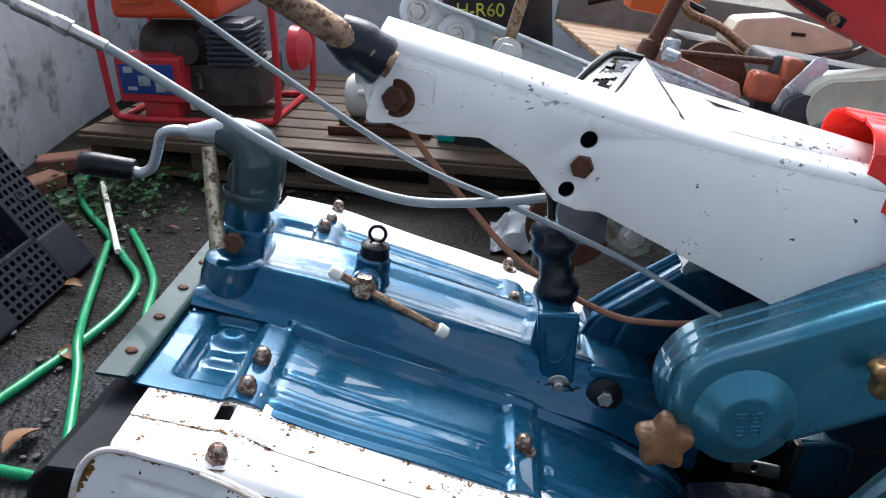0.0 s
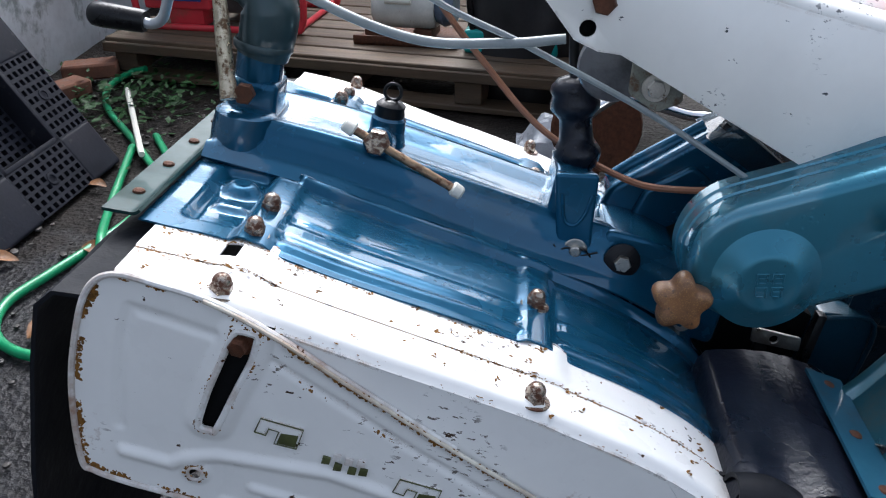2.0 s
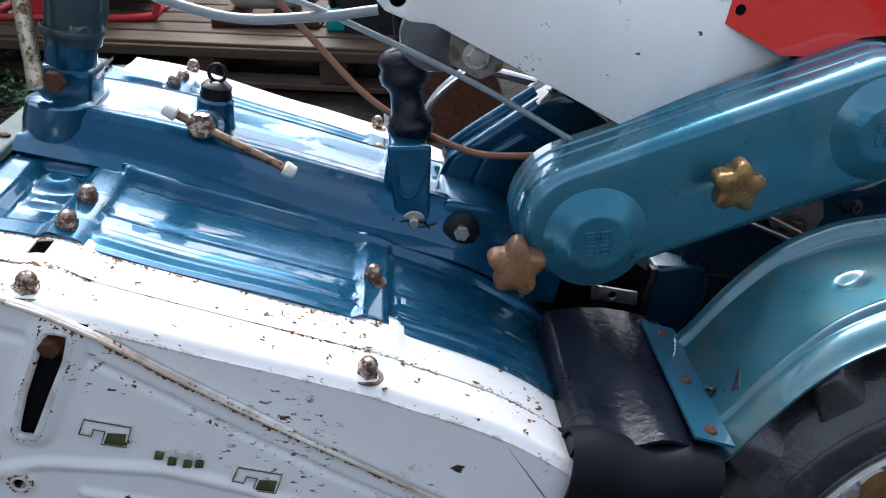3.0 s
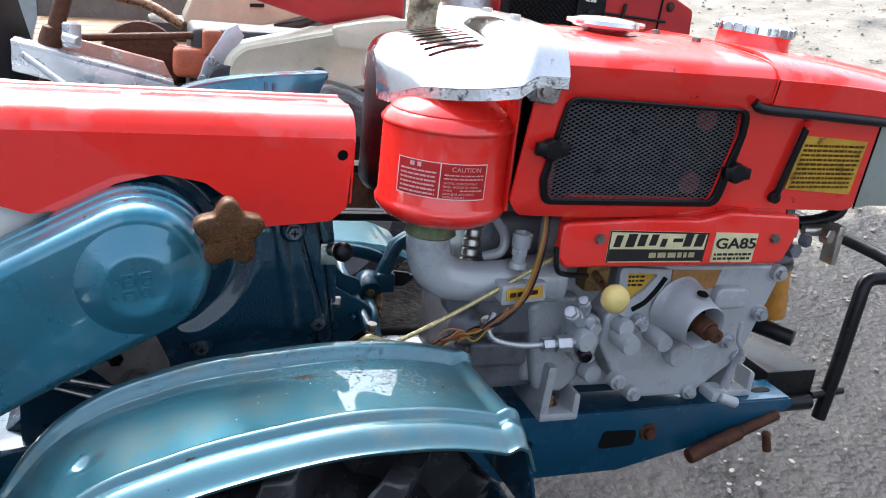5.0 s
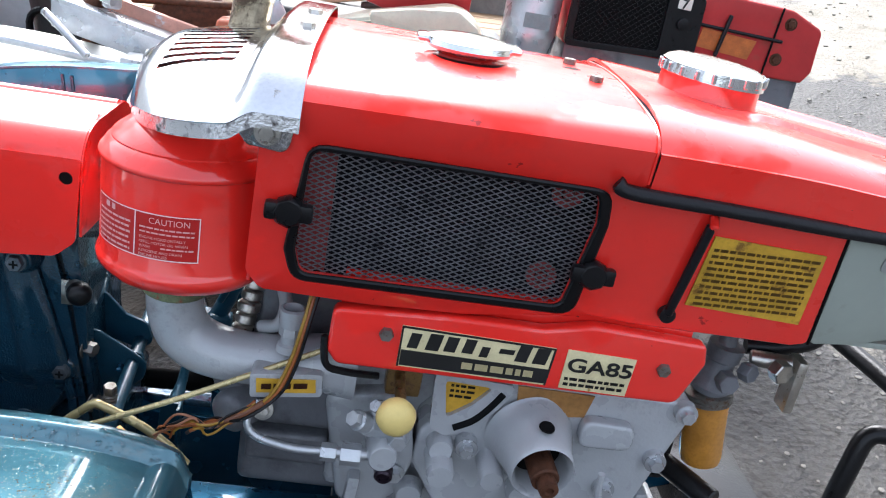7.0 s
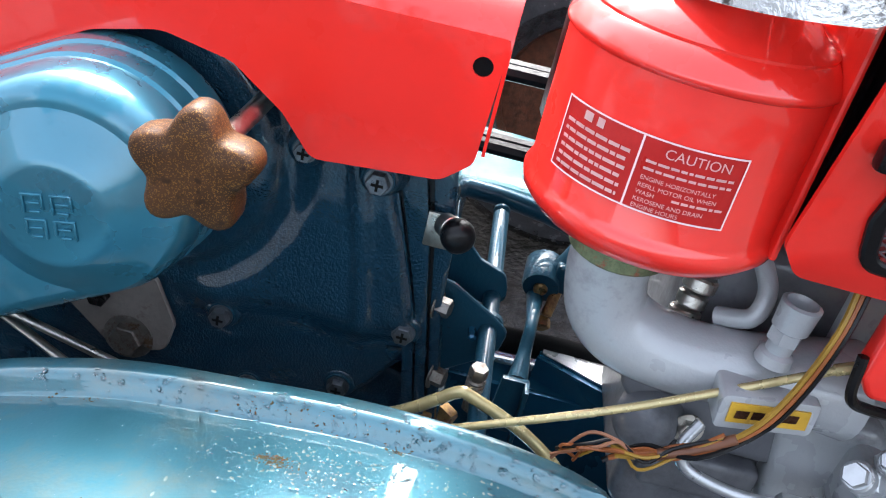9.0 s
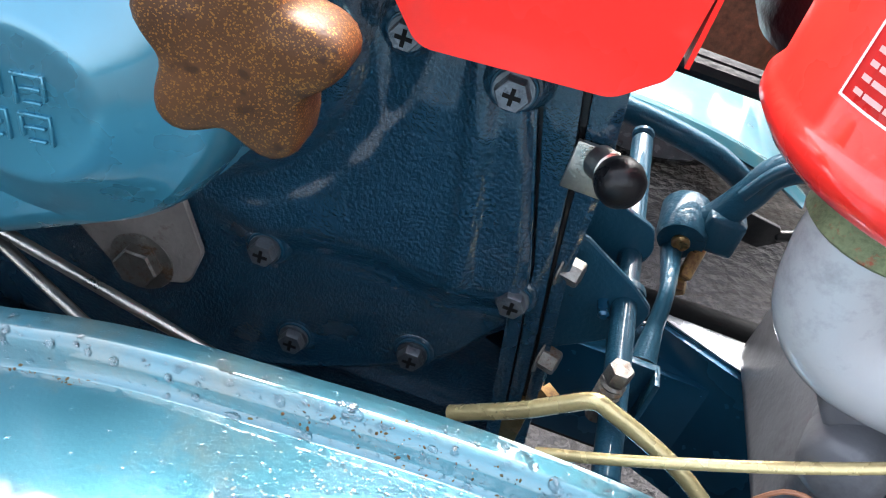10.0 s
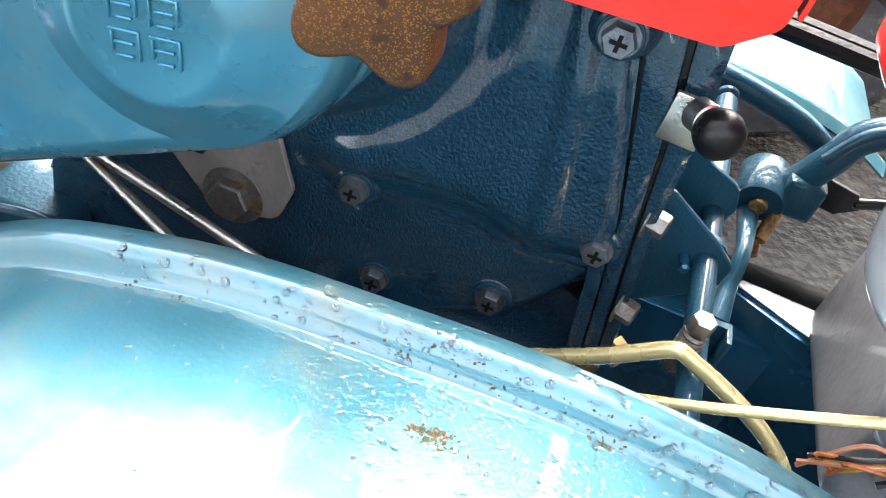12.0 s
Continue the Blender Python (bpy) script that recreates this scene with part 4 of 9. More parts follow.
def roll(u, v):
    a = 0.4 + 5.3 * v
    sag = 1.0 - 0.35 * u
    return -0.782 + 0.140 * u, -0.196 + 0.026 * math.cos(a) - 0.004, 0.452 + 0.008 * u + 0.036 * sag * math.sin(a) + 0.005 * math.sin(u * 9)


part("rubber_sheet", sheet(chute, 40, 34, 0.004), RUBBER_WET, tiller, "black rubber sheet riveted to the fender", 60)
part("rubber_roll", sheet(roll, 26, 30, 0.004), FLAP_RUBBER, tiller, "curled near edge of the black rubber sheet", 60)
part("rubber_back", sheet(lambda u, v: (-0.786 + 0.150 * u, -0.165 + 0.04 * v, 0.470 - 0.24 * v), 8, 8, 0.004), RUBBER, tiller)
scrap_rnd, scraps = random.Random(5), []
for k in range(26):
    u, v = 0.46 + 0.10 * scrap_rnd.random() ** 1.5, 0.12 + scrap_rnd.gauss(0, 0.022)
    scraps.append(Matrix.Translation(Vector(chute(u, v)) + Vector((0, 0, 0.0022))) @ Matrix.Rotation(scrap_rnd.uniform(-0.5, 0.8), 4, "Z") @ Matrix.Diagonal((0.0022 + 0.0035 * scrap_rnd.random(), 0.0016, 0.0004, 1)))
part("paint_scrap", scatter(ball(1), scraps), WHITE, tiller, "scrap of white paint on the rubber")

# ---- walking tractor: handle arms, belt case, gear case, fender, tractor, frame ----
tractor = thing("walking_tractor", "blue two-wheeled walking tractor chassis with white handle arms", "walking tractor", TILT)


def sheared(bm, far=False):
    """The handle arms draw together towards the front."""
    for v in bm.verts:
        v.co.y += 0.25 * (v.co.x + 0.978)
        if far:
            v.co.y = 2 * MID - v.co.y
    return bm


ARM = [(-1.187, 0.882, 0.008), (-1.180, 0.917, 0.003), (-1.064, 0.899), (-0.982, 0.885), (-0.893, 0.871), (-0.780, 0.858), (-0.665, 0.848), (-0.560, 0.845), (-0.545, 0.79), (-0.66, 0.700), (-0.715, 0.702),
       (-0.800, 0.735), (-0.951, 0.792), (-0.974, 0.792, 0.008), (-0.998, 0.799), (-1.031, 0.829, 0.02), (-1.078, 0.850, 0.02), (-1.135, 0.846, 0.01), (-1.178, 0.858, 0.01)]
arm_top = lerp_profile([(-1.180, 0.9315), (-1.064, 0.9135), (-0.982, 0.8995), (-0.893, 0.8855), (-0.780, 0.8725), (-0.600, 0.8600)])


def shoulder(u, v):
    """The top of the arm: a wide round edge, then a flat that leans inwards."""
    x = -1.180 + 0.600 * u
    a = min(1.0, v / 0.4) * math.pi / 2
    over = max(0.0, v - 0.4) / 0.6
    return x, -0.018 + 0.016 * (1 - math.cos(a)) + 0.046 * over, arm_top(x) - 0.0155 + 0.0155 * math.sin(a) + 0.004 * over


HOLES = [ring_pts(-0.978, 0.861, 0.0085, 16), ring_pts(-0.988, 0.811, 0.0080, 16)]
for far in (False, True):
    skin = holed(rounded(ARM, 0.006, 4), HOLES, -0.018, -0.014, 0.0012)
    flange = sheet(shoulder, 60, 24, 0.003)
    seat = prism([(-1.182, 0.850), (-1.176, 0.905), (-1.128, 0.902), (-1.125, 0.858)], -0.0205, -0.0175, 0.002, 2, 0.008)
    arm = part("handle_arm", sheared(join(skin, flange, seat), far), WHITE_ARM, tractor, "chipped white pressed steel handle arm", 50)
    lower = prism([(-0.953, 0.796), (-0.80, 0.738), (-0.71, 0.704), (-0.71, 0.712), (-0.80, 0.746), (-0.953, 0.804)], -0.0155, 0.020, 0.001)
    part("flange", sheared(lower, far), WHITE_ARM, arm)
    if not far:
        bolt("arm_bolt", (-1.157, -0.066, 0.876), (-0.24, -1, 0), 0.0112, arm, RUST, True, 0.009, label="rusty brown bolt head")
        bolt("arm_bolt", (-0.978, -0.0185, 0.836), (-0.24, -1, 0), 0.0110, arm, RUST, False, 0.010, label="rusty brown bolt head")
        # Near-black cups put the shade into the arm's open holes
        for x, z in ((-0.978, 0.861), (-0.988, 0.811)):
            part("hole_shade_cup", sheared(lathe([(0.0085, 0), (0.0085, 0.012), (0, 0.012)], (x, -0.0165, z), (0, 1, 0), 18)), DARK, arm)
    else:
        bolt("arm_bolt", (-1.121, 0.318, 0.884), (-0.24, -1, 0.1), 0.0125, arm, STEEL, True, 0.009)
part("arm_deck", sheet(lambda u, v: (-0.965 + 0.36 * u, (0.022 + 0.25 * (-0.965 + 0.36 * u + 0.978)) * (1 - v) + (2 * MID - 0.022 - 0.25 * (-0.965 + 0.36 * u + 0.978)) * v,
                                     0.893 - 0.095 * u * 0.36 / 0.36 * 0.36 + 0.018 * math.sin(math.pi * v) ** 0.6 * step01(u, 0, 0.25)), 24, 20, 0.003), WHITE_ARM, tractor, "white steel deck between the arms")
part("warning_plate", sheet(lambda u, v: Vector((-0.862, 0.140, 0.8950)).lerp(Vector((-0.735, 0.150, 0.8775)), u) * (1 - v) + Vector((-0.838, 0.098, 0.8950)).lerp(Vector((-0.735, 0.125, 0.8785)), u) * v + Vector((0, 0, 0.003)), 8, 6, 0.0012), plain("worn_dark_sticker", (0.07, 0.05, 0.05), 0.4, 0.1, 0.5, 60, 0.2, stain=(0.4, 0.36, 0.33), stain_at=0.54), tractor, "worn dark warning sticker")
# Lever gate: a dark slotted plate that faces the driver, closed to the front by a bent bright plate
A, B, C, L = Vector((-0.966, 0.015, 0.888)), Vector((-0.914, 0.145, 0.924)), Vector((-0.877, 0.015, 0.874)), Vector((-0.999, 0.055, 0.888))


def gate_front(u, v):
    p = A.lerp(B, u)
    p2 = p.lerp(C.lerp(Vector((-0.935, 0.012, 0.878)), 1 - u), v)
    return p2 + Vector((0.3, -0.2, 1)) * (0.006 * math.sin(math.pi * v) * math.sin(math.pi * min(1, u + 0.1)))


guide = part("lever_gate", sheet(gate_front, 24, 20, 0.0015), CHROME, tractor, "bent bright metal lever gate", 50)


def gate_back(u, v):
    p, q = A.lerp(B, u), L.lerp(Vector((-0.945, 0.150, 0.922)), u)
    return p.lerp(q, v) + Vector((0, 0, 0.006 * math.sin(math.pi * u)))


def gate_slot(p):
    u = (p.y - 0.02) / 0.13
    return (0.18 < u < 0.42 or 0.52 < u < 0.90) and abs((p.x + 0.966) - 0.052 * (p.y - 0.015) / 0.13 + 0.018) < 0.011 - 0.006 * (0.30 < u < 0.36 or 0.66 < u < 0.74)


part("plate_rim", tube([A + Vector((0, -0.001, 0)), Vector((-0.945, 0.013, 0.8815)), Vector((-0.91, 0.012, 0.8775)), C, C.lerp(B, 0.5) + Vector((0.002, 0, 0.002)), B], 0.0013, 6, 4), BLACK_STEEL, guide, "dark edge of the bright plate")
part("slot_plate", sheet(gate_back, 40, 24, 0.002, gate_slot), BLACK_STEEL, guide, "black slotted gate plate", 50)
part("slot_rim", tube([L, L.lerp(Vector((-0.945, 0.150, 0.922)), 0.5) + Vector((0, 0, 0.008)), Vector((-0.945, 0.150, 0.924)), B + Vector((0, 0, 0.001))], 0.0035, 8, 6), BLACK, guide, "black rolled rim")
# Added near-black sheet under the gate, shade for its slots
part("slot_dark", sheet(lambda u, v: Vector(gate_back(u, v)) - Vector((0, 0, 0.016)), 8, 8, 0.001), DARK, guide)
# Lever with its pivot bolt, nuts and washers on the far arm
part("gear_lever", tube([(-1.055, 0.246, 0.885), (-1.052, 0.250, 0.93), (-1.040, 0.262, 1.02), (-1.03, 0.27, 1.10)], 0.0075, 10, 6), RUST_STEEL, tractor, "rust-flecked flat steel lever")
bolt("lever_bolt", (-1.055, 0.238, 0.890), (-0.1, -1, 0.15), 0.0125, tractor, STEEL, True, 0.008)
part("lever_foot", prism([(-1.075, 0.905), (-1.070, 0.872), (-1.045, 0.862), (-1.035, 0.905)], 0.243, 0.249, 0.001, 1, 0.004), RUST_STEEL, tractor)
for x, z in ((-1.170, 0.912), (-1.118, 0.893)):
    part("arm_washer", lathe([(0, 0), (0.024, 0), (0.0245, 0.002), (0.022, 0.004), (0, 0.004)], (x, 0.302, z), (-0.1, -1, 0.1), 26), WHITE_ARM, tractor)
    bolt("arm_nut", (x, 0.298, z), (-0.1, -1, 0.1), 0.010, tractor, STEEL, True, 0.009)

# Handle tube with its taped sleeve, cables
sleeve = part("handle_tube", tube([(-1.165, -0.078, 0.905), (-1.215, -0.085, 0.925), (-1.30, -0.10, 0.962), (-1.45, -0.13, 1.03), (-1.75, -0.19, 1.16)], 0.0125, 16), RUST_STEEL, tractor, "rust-flecked chrome handle tube")
part("taped_sleeve", lathe([(0, 0), (0.021, 0), (0.0225, 0.004), (0.021, 0.016), (0.0225, 0.022), (0.0205, 0.034), (0.0165, 0.046), (0.015, 0.049), (0, 0.049)], (-1.172, -0.070, 0.904), (-0.88, -0.14, 0.42), 22), RUBBER_WET, sleeve, "black taped sleeve", 60)
part("clutch_cable", tube([(-1.004, -0.009, 0.796), (-1.06, -0.012, 0.781), (-1.147, -0.01, 0.768), (-1.262, -0.005, 0.791), (-1.44, 0.0, 0.860), (-1.52, 0.0, 0.882), (-1.75, 0.0, 0.95)], 0.0048, 10, 8), CABLE_GREY, tractor, "grey sheathed control cable")
part("cable_adjuster", join(cyl((-1.435, 0.0, 0.858), (-1.475, 0.0, 0.870), 0.0062, n=12), hexagon(0.0085, 0.016, (-1.470, 0.0, 0.8685), (-0.95, 0, 0.3)), cyl((-1.48, 0, 0.872), (-1.525, 0, 0.884), 0.0075, n=10)), STEEL, tractor, "plated cable adjuster")
part("throttle_cable", tube([(-0.760, 0.051, 0.675), (-0.90, 0.022, 0.735), (-1.036, -0.008, 0.782), (-1.152, -0.025, 0.818), (-1.367, -0.05, 0.925), (-1.60, -0.08, 1.06)], 0.0031, 8, 8), CABLE_GREY, tractor, "thin grey control cable")
part("brown_cable", tube([(-0.761, 0.093, 0.659), (-0.82, 0.118, 0.634), (-0.883, 0.138, 0.626), (-0.984, 0.18, 0.650), (-1.067, 0.20, 0.708), (-1.146, 0.19, 0.783), (-1.19, 0.17, 0.86)], 0.0042, 8, 8), CABLE_BROWN, tractor, "brown sheathed control cable")

# Belt case
CA, CB = Vector((-0.763, 0.615)), Vector((-0.482, 0.764))


def stadium(r, n=22):
    way = (CB - CA).normalized()
    a0 = math.atan2(way.y, way.x)
    out = []
    for i in range(n + 1):
        a = a0 - math.pi / 2 + math.pi * i / n
        out.append((CB.x + r * math.cos(a), CB.y + r * math.sin(a)))
    for i in range(n + 1):
        a = a0 + math.pi / 2 + math.pi * i / n
        out.append((CA.x + r * math.cos(a), CA.y + r * math.sin(a)))
    return out


def loft(rows):
    """Closed rings of (radius of the stadium, y), capped in front."""
    bm = bmesh.new()
    rings = [[bm.verts.new((x, y, z)) for x, z in stadium(r)] for r, y in rows]
    for a, b in zip(rings, rings[1:]):
        for i in range(len(a)):
            j = (i + 1) % len(a)
            bm.faces.new((a[i], a[j], b[j], b[i]))
    bm.faces.new(rings[0])
    return bm


def swung(bm):
    """The belt case stands a little askew: its front end lies deeper."""
    for v in bm.verts:
        v.co.y += 0.006 + 0.052 * (v.co.x + 0.749)
    return bm


case = part("belt_case", swung(loft([(0.054, -0.0215), (0.0590, -0.0205), (0.0640, -0.017), (0.0670, -0.010), (0.0685, -0.002), (0.0685, 0.012), (0.0705, 0.014), (0.0705, 0.030), (0.0725, 0.032), (0.0725, 0.050)])), TEAL_BLUE, tractor, "blue pressed steel belt case", 34)
for cx, cz, turn in ((-0.749, 0.604, 0.35), (-0.482, 0.760, 0.25)):
    dome = part("case_dome", swung(lathe([(0.058, 0), (0.054, 0.0015), (0.046, 0.006), (0.033, 0.0135), (0.030, 0.0150), (0.027, 0.0152), (0, 0.0155)], (cx, -0.0205, cz), (0, -1, 0), 48)), TEAL_BLUE, case, "", 50)
    for ca, cb in ((-0.0078, 0.0072), (0.0078, 0.0072), (-0.0078, -0.0078), (0.0078, -0.0078)):
        for a, b, w, h in ((-0.0052, 0.0, 0.0016, 0.0120), (0.0, 0.0052, 0.0104, 0.0016), (0.0004, 0.0004, 0.0076, 0.0014), (0.0052, 0.0012, 0.0016, 0.0096), (0.0004, -0.0048, 0.0066, 0.0014)):
            a, b = ca + a * (1 if cb > 0 else -1), cb + b
            part("embossed_mark", swung(moved(box(cx + a - w / 2, cx + a + w / 2, -0.0374, -0.0355, cz + b - h / 2, cz + b + h / 2, 0.0004, 1), Matrix.Translation((cx, 0, cz)) @ Matrix.Rotation(-turn * 0.6, 4, "Y") @ Matrix.Translation((-cx, 0, -cz)))), TEAL_BLUE, case)
star_knob("star_knob", (-0.828, -0.016, 0.567), (0, -1, 0), 0.0315, 0.026, tractor, KNOB, 24, "brown cast star knob on the belt case")
star_knob("star_knob", (-0.633, -0.030, 0.692), (0, -1, 0), 0.0275, 0.024, tractor, BRASS, 22, "tarnished brass-coloured star knob")
star_knob("star_knob", (-0.4025, -0.009, 0.8140), (0, -1, 0.05), 0.0335, 0.026, tractor, KNOB_DARK, 20, "brown cast star knob on the belt case")
for p, q, r in (((-0.4025, -0.011, 0.8140), (-0.4015, 0.09, 0.8120), 0.006), ((-0.633, -0.032, 0.692), (-0.633, -0.006, 0.692), 0.010)):
    part("knob_stud", cyl(p, q, r, n=14), STEEL, tractor)
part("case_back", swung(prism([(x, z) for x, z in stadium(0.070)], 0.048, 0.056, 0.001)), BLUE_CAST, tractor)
# Housing in near black: the shade below the belt case is its colour
part("case_arm", join(prism([(-0.83, 0.565, 0.015), (-0.80, 0.59), (-0.70, 0.55), (-0.62, 0.52), (-0.62, 0.44), (-0.80, 0.44)], 0.085, 0.22, 0.006, 2, 0.008)), DARK, tractor, "gear housing under the belt case, its shade painted near black")
part("drawbar_plate", holed(rounded([(-0.716, 0.517), (-0.660, 0.515), (-0.657, 0.498), (-0.713, 0.499)], 0.002, 2), [ring_pts(-0.689, 0.507, 0.005, 14)], 0.046, 0.050, 0.0008), STEEL, tractor, "zinc plated drilled strip")
part("drawbar", join(box(-0.655, -0.645, 0.04, 0.055, 0.44, 0.55, 0.002), box(-0.705, -0.69, 0.05, 0.06, 0.45, 0.50, 0.002)), BLACK_STEEL, tractor)
part("battery_cover", join(prism([(-0.645, 0.43), (-0.64, 0.54), (-0.575, 0.545), (-0.57, 0.43)], 0.070, 0.16, 0.008, 3, 0.008), rib([(-0.640, 0.535), (-0.578, 0.54), (-0.575, 0.45)], 0.003, 0.068)), BLUE_ARM, tractor)

# Gear case behind the belt case
GEAR = [(-0.60, 0.52), (-0.60, 0.70), (-0.50, 0.840), (-0.42, 0.862), (-0.330, 0.845), (-0.302, 0.815), (-0.296, 0.76), (-0.277, 0.665), (-0.281, 0.640), (-0.310, 0.605), (-0.345, 0.580), (-0.405, 0.550), (-0.47, 0.53)]
gear_right = lerp_profile([(0.50, -0.2600), (0.565, -0.2655), (0.64, -0.2785), (0.69, -0.2880), (0.74, -0.3035), (0.79, -0.3190), (0.84, -0.3340), (0.87, -0.345)])
gear_low = lerp_profile([(-0.60, 0.522), (-0.47, 0.532), (-0.405, 0.552), (-0.345, 0.582), (-0.310, 0.607), (-0.281, 0.642), (-0.25, 0.66)])
gear_step = lerp_profile([(-0.60, 0.70), (-0.48, 0.676), (-0.450, 0.655), (-0.430, 0.645), (-0.394, 0.650), (-0.355, 0.655), (-0.325, 0.650), (-0.30, 0.655), (-0.25, 0.66)])
gear_rib = lerp_profile([(0.50, -0.300), (0.66, -0.318), (0.73, -0.329), (0.79, -0.341), (0.87, -0.360)])


def gear_face(u, v):
    """The cast front of the gear case: a ring round the pulley, a groove, a swelling panel with one rib, a low bolted flange."""
    low = gear_low(-0.60 + 0.325 * u)
    z = low + (0.862 - low) * v
    x = -0.60 + (gear_right(z) + 0.599) * u
    d = math.hypot(x + 0.480, z - 0.763)
    ring = 0.008 * (1 - step01(d, 0.083, 0.096))
    panel = step01(d, 0.096, 0.125) * step01(z - gear_step(x), -0.010, 0.020)
    swell = 0.0084 * panel + 0.002 * panel * step01(d, 0.112, 0.19)
    rim = -0.004 * step01(x - gear_right(z), -0.006, 0.0) - 0.004 * (1 - step01(z - low, 0.0, 0.006))
    return x, 0.0945 - ring - swell - 0.0034 * panel * hump(x, gear_rib(z), 0.011, 0.7) - rim + 0.0002 * noise.noise((x * 45, z * 45, 5)), z


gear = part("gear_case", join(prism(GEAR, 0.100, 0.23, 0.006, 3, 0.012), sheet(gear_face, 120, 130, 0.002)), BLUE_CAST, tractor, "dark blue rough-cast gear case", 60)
for x, y, z, r in ((-0.3248, 0.0745, 0.7824, 0.0077), (-0.290, 0.0865, 0.6691, 0.0074), (-0.417, 0.088, 0.6436, 0.0074), (-0.3276, 0.0915, 0.6050, 0.0074), (-0.393, 0.092, 0.585, 0.0074), (-0.350, 0.075, 0.838, 0.0075), (-0.374, 0.085, 0.785, 0.0068)):
    part("bolt_boss", lathe([(0.0165, -0.004), (0.0140, 0.002), (0.0120, 0.0055), (0.0112, 0.0068), (0, 0.0068)], (x, y + 0.009, z), (0, -1, 0), 24), BLUE_CAST, gear, "", 60)
    part("washer", lathe([(0, 0), (r * 1.28, 0), (r * 1.32, 0.0006), (r * 1.28, 0.0014), (0, 0.0014)], (x, y + 0.0023, z), (0, -1, 0), 24), BLUE_ARM, gear)
    bolt("case_bolt", (x, y + 0.001, z), (0, -1, 0.03), r, gear, BOLT_ZINC, False, r * 0.75, spring=True, label="dark hexagon bolt with a cross recess")
    # Near-black bars on the head paint the shade of a cross recess
    part("cross_recess", join(box(x - 0.0038, x + 0.0038, y + 0.0006 - 1.02 * r, y + 0.003 - 1.02 * r, z - 0.0009, z + 0.0009, 0), box(x - 0.0009, x + 0.0009, y + 0.0005 - 1.02 * r, y + 0.0029 - 1.02 * r, z - 0.0038, z + 0.0038, 0)), DARK, gear)
WEDGE = [(0.84, -0.3335, -0.3030), (0.79, -0.3185, -0.2960), (0.74, -0.3030, -0.2850), (0.69, -0.2875, -0.2770), (0.64, -0.2780, -0.2680), (0.565, -0.2650, -0.2560)]
for a, b, y0, mat in ((-0.008, 0.0, 0.0885, BLUE_CAST), (0.0, 0.10, 0.094, BLACK_STEEL), (0.10, 0.88, 0.0905, BLUE_CAST), (0.88, 1.06, 0.096, BLACK_STEEL), (1.06, 1.75, 0.094, BLUE_CAST)):
    left = [(p + (a * (q - p) if a >= 0 else a), z) for z, p, q in WEDGE]
    right = [(p + b * (q - p), z) for z, p, q in WEDGE]
    part("flange_plate", prism(left + right[::-1], y0, 0.20, 0.0008), mat, gear)
for x, y, z in ((-0.283, 0.106, 0.7724), (-0.2682, 0.1006, 0.689), (-0.2595, 0.0967, 0.6327)):
    bolt("flange_bolt", (x - 0.004, y, z), (1, -0.35, 0.05), 0.0070, gear, WORN_ZINC, True, 0.009)
part("drain_nut", join(hexagon(0.0085, 0.012, (-0.2495, 0.124, 0.5795), (0.9, -0.6, -0.2)), box(-0.268, -0.256, 0.09, 0.13, 0.555, 0.60, 0.002)), BRASS, gear, "brass-coloured drain nut")
part("link_plate", prism([(-0.53, 0.665), (-0.505, 0.672), (-0.464, 0.660), (-0.449, 0.625, 0.010), (-0.455, 0.600, 0.012), (-0.492, 0.588, 0.012), (-0.535, 0.63)], 0.088, 0.092, 0.001, 1, 0.004), plain("dull_pinkish_plate", (0.20, 0.18, 0.165), 0.55, 0.1, 0.25, 30, 0.3, stain=(0.10, 0.07, 0.05), stain_at=0.6), tractor, "dull grey-pink steel link plate")
bolt("link_bolt", (-0.4827, 0.089, 0.605), (0, -1, 0.05), 0.0125, tractor, WORN_ZINC, True, 0.008)
bolt("link_bolt", (-0.505, 0.089, 0.636), (0, -1, 0.05), 0.0085, tractor, BLACK_STEEL, False, 0.007)
for p, q in (((-0.590, 0.073, 0.624), (-0.440, 0.020, 0.595)), ((-0.600, 0.049, 0.649), (-0.420, 0.055, 0.591))):
    part("brake_rod", cyl(p, q, 0.0032, n=10), STEEL, tractor, "thin plated rod")

# Added behind the fender so that the gap shows dark instead of ground
part("lower_case", join(prism([(-0.66, 0.50), (-0.60, 0.56), (-0.47, 0.565), (-0.40, 0.583), (-0.34, 0.605), (-0.30, 0.62), (-0.25, 0.60), (-0.25, 0.36), (-0.66, 0.36)], 0.112, 0.26, 0.01, 2, 0.01)), BLUE_CAST, tractor, "dark blue lower transmission case added to darken the gap")
# Shift linkage between the gear case and the engine
part("link_bracket", prism([(-0.279, 0.6995), (-0.273, 0.703, 0.004), (-0.264, 0.701), (-0.232, 0.6825), (-0.2185, 0.672, 0.009), (-0.2215, 0.655, 0.009), (-0.236, 0.6410), (-0.2573, 0.6255), (-0.266, 0.624)], 0.1125, 0.1165, 0.001, 1, 0.003), BLUE_ARM, tractor, "dark blue steel bracket plate")
part("link_bracket", prism([(-0.290, 0.735), (-0.268, 0.724), (-0.2493, 0.7045), (-0.229, 0.6975, 0.010), (-0.2235, 0.681, 0.010), (-0.236, 0.6675, 0.008), (-0.276, 0.680)], 0.1470, 0.1510, 0.001, 1, 0.003), BLUE_ARM, tractor, "dark blue steel bracket plate")
part("stop_pin", cyl((-0.244, 0.116, 0.6675), (-0.2425, 0.102, 0.6665), 0.0032, n=14), BLUE, tractor)
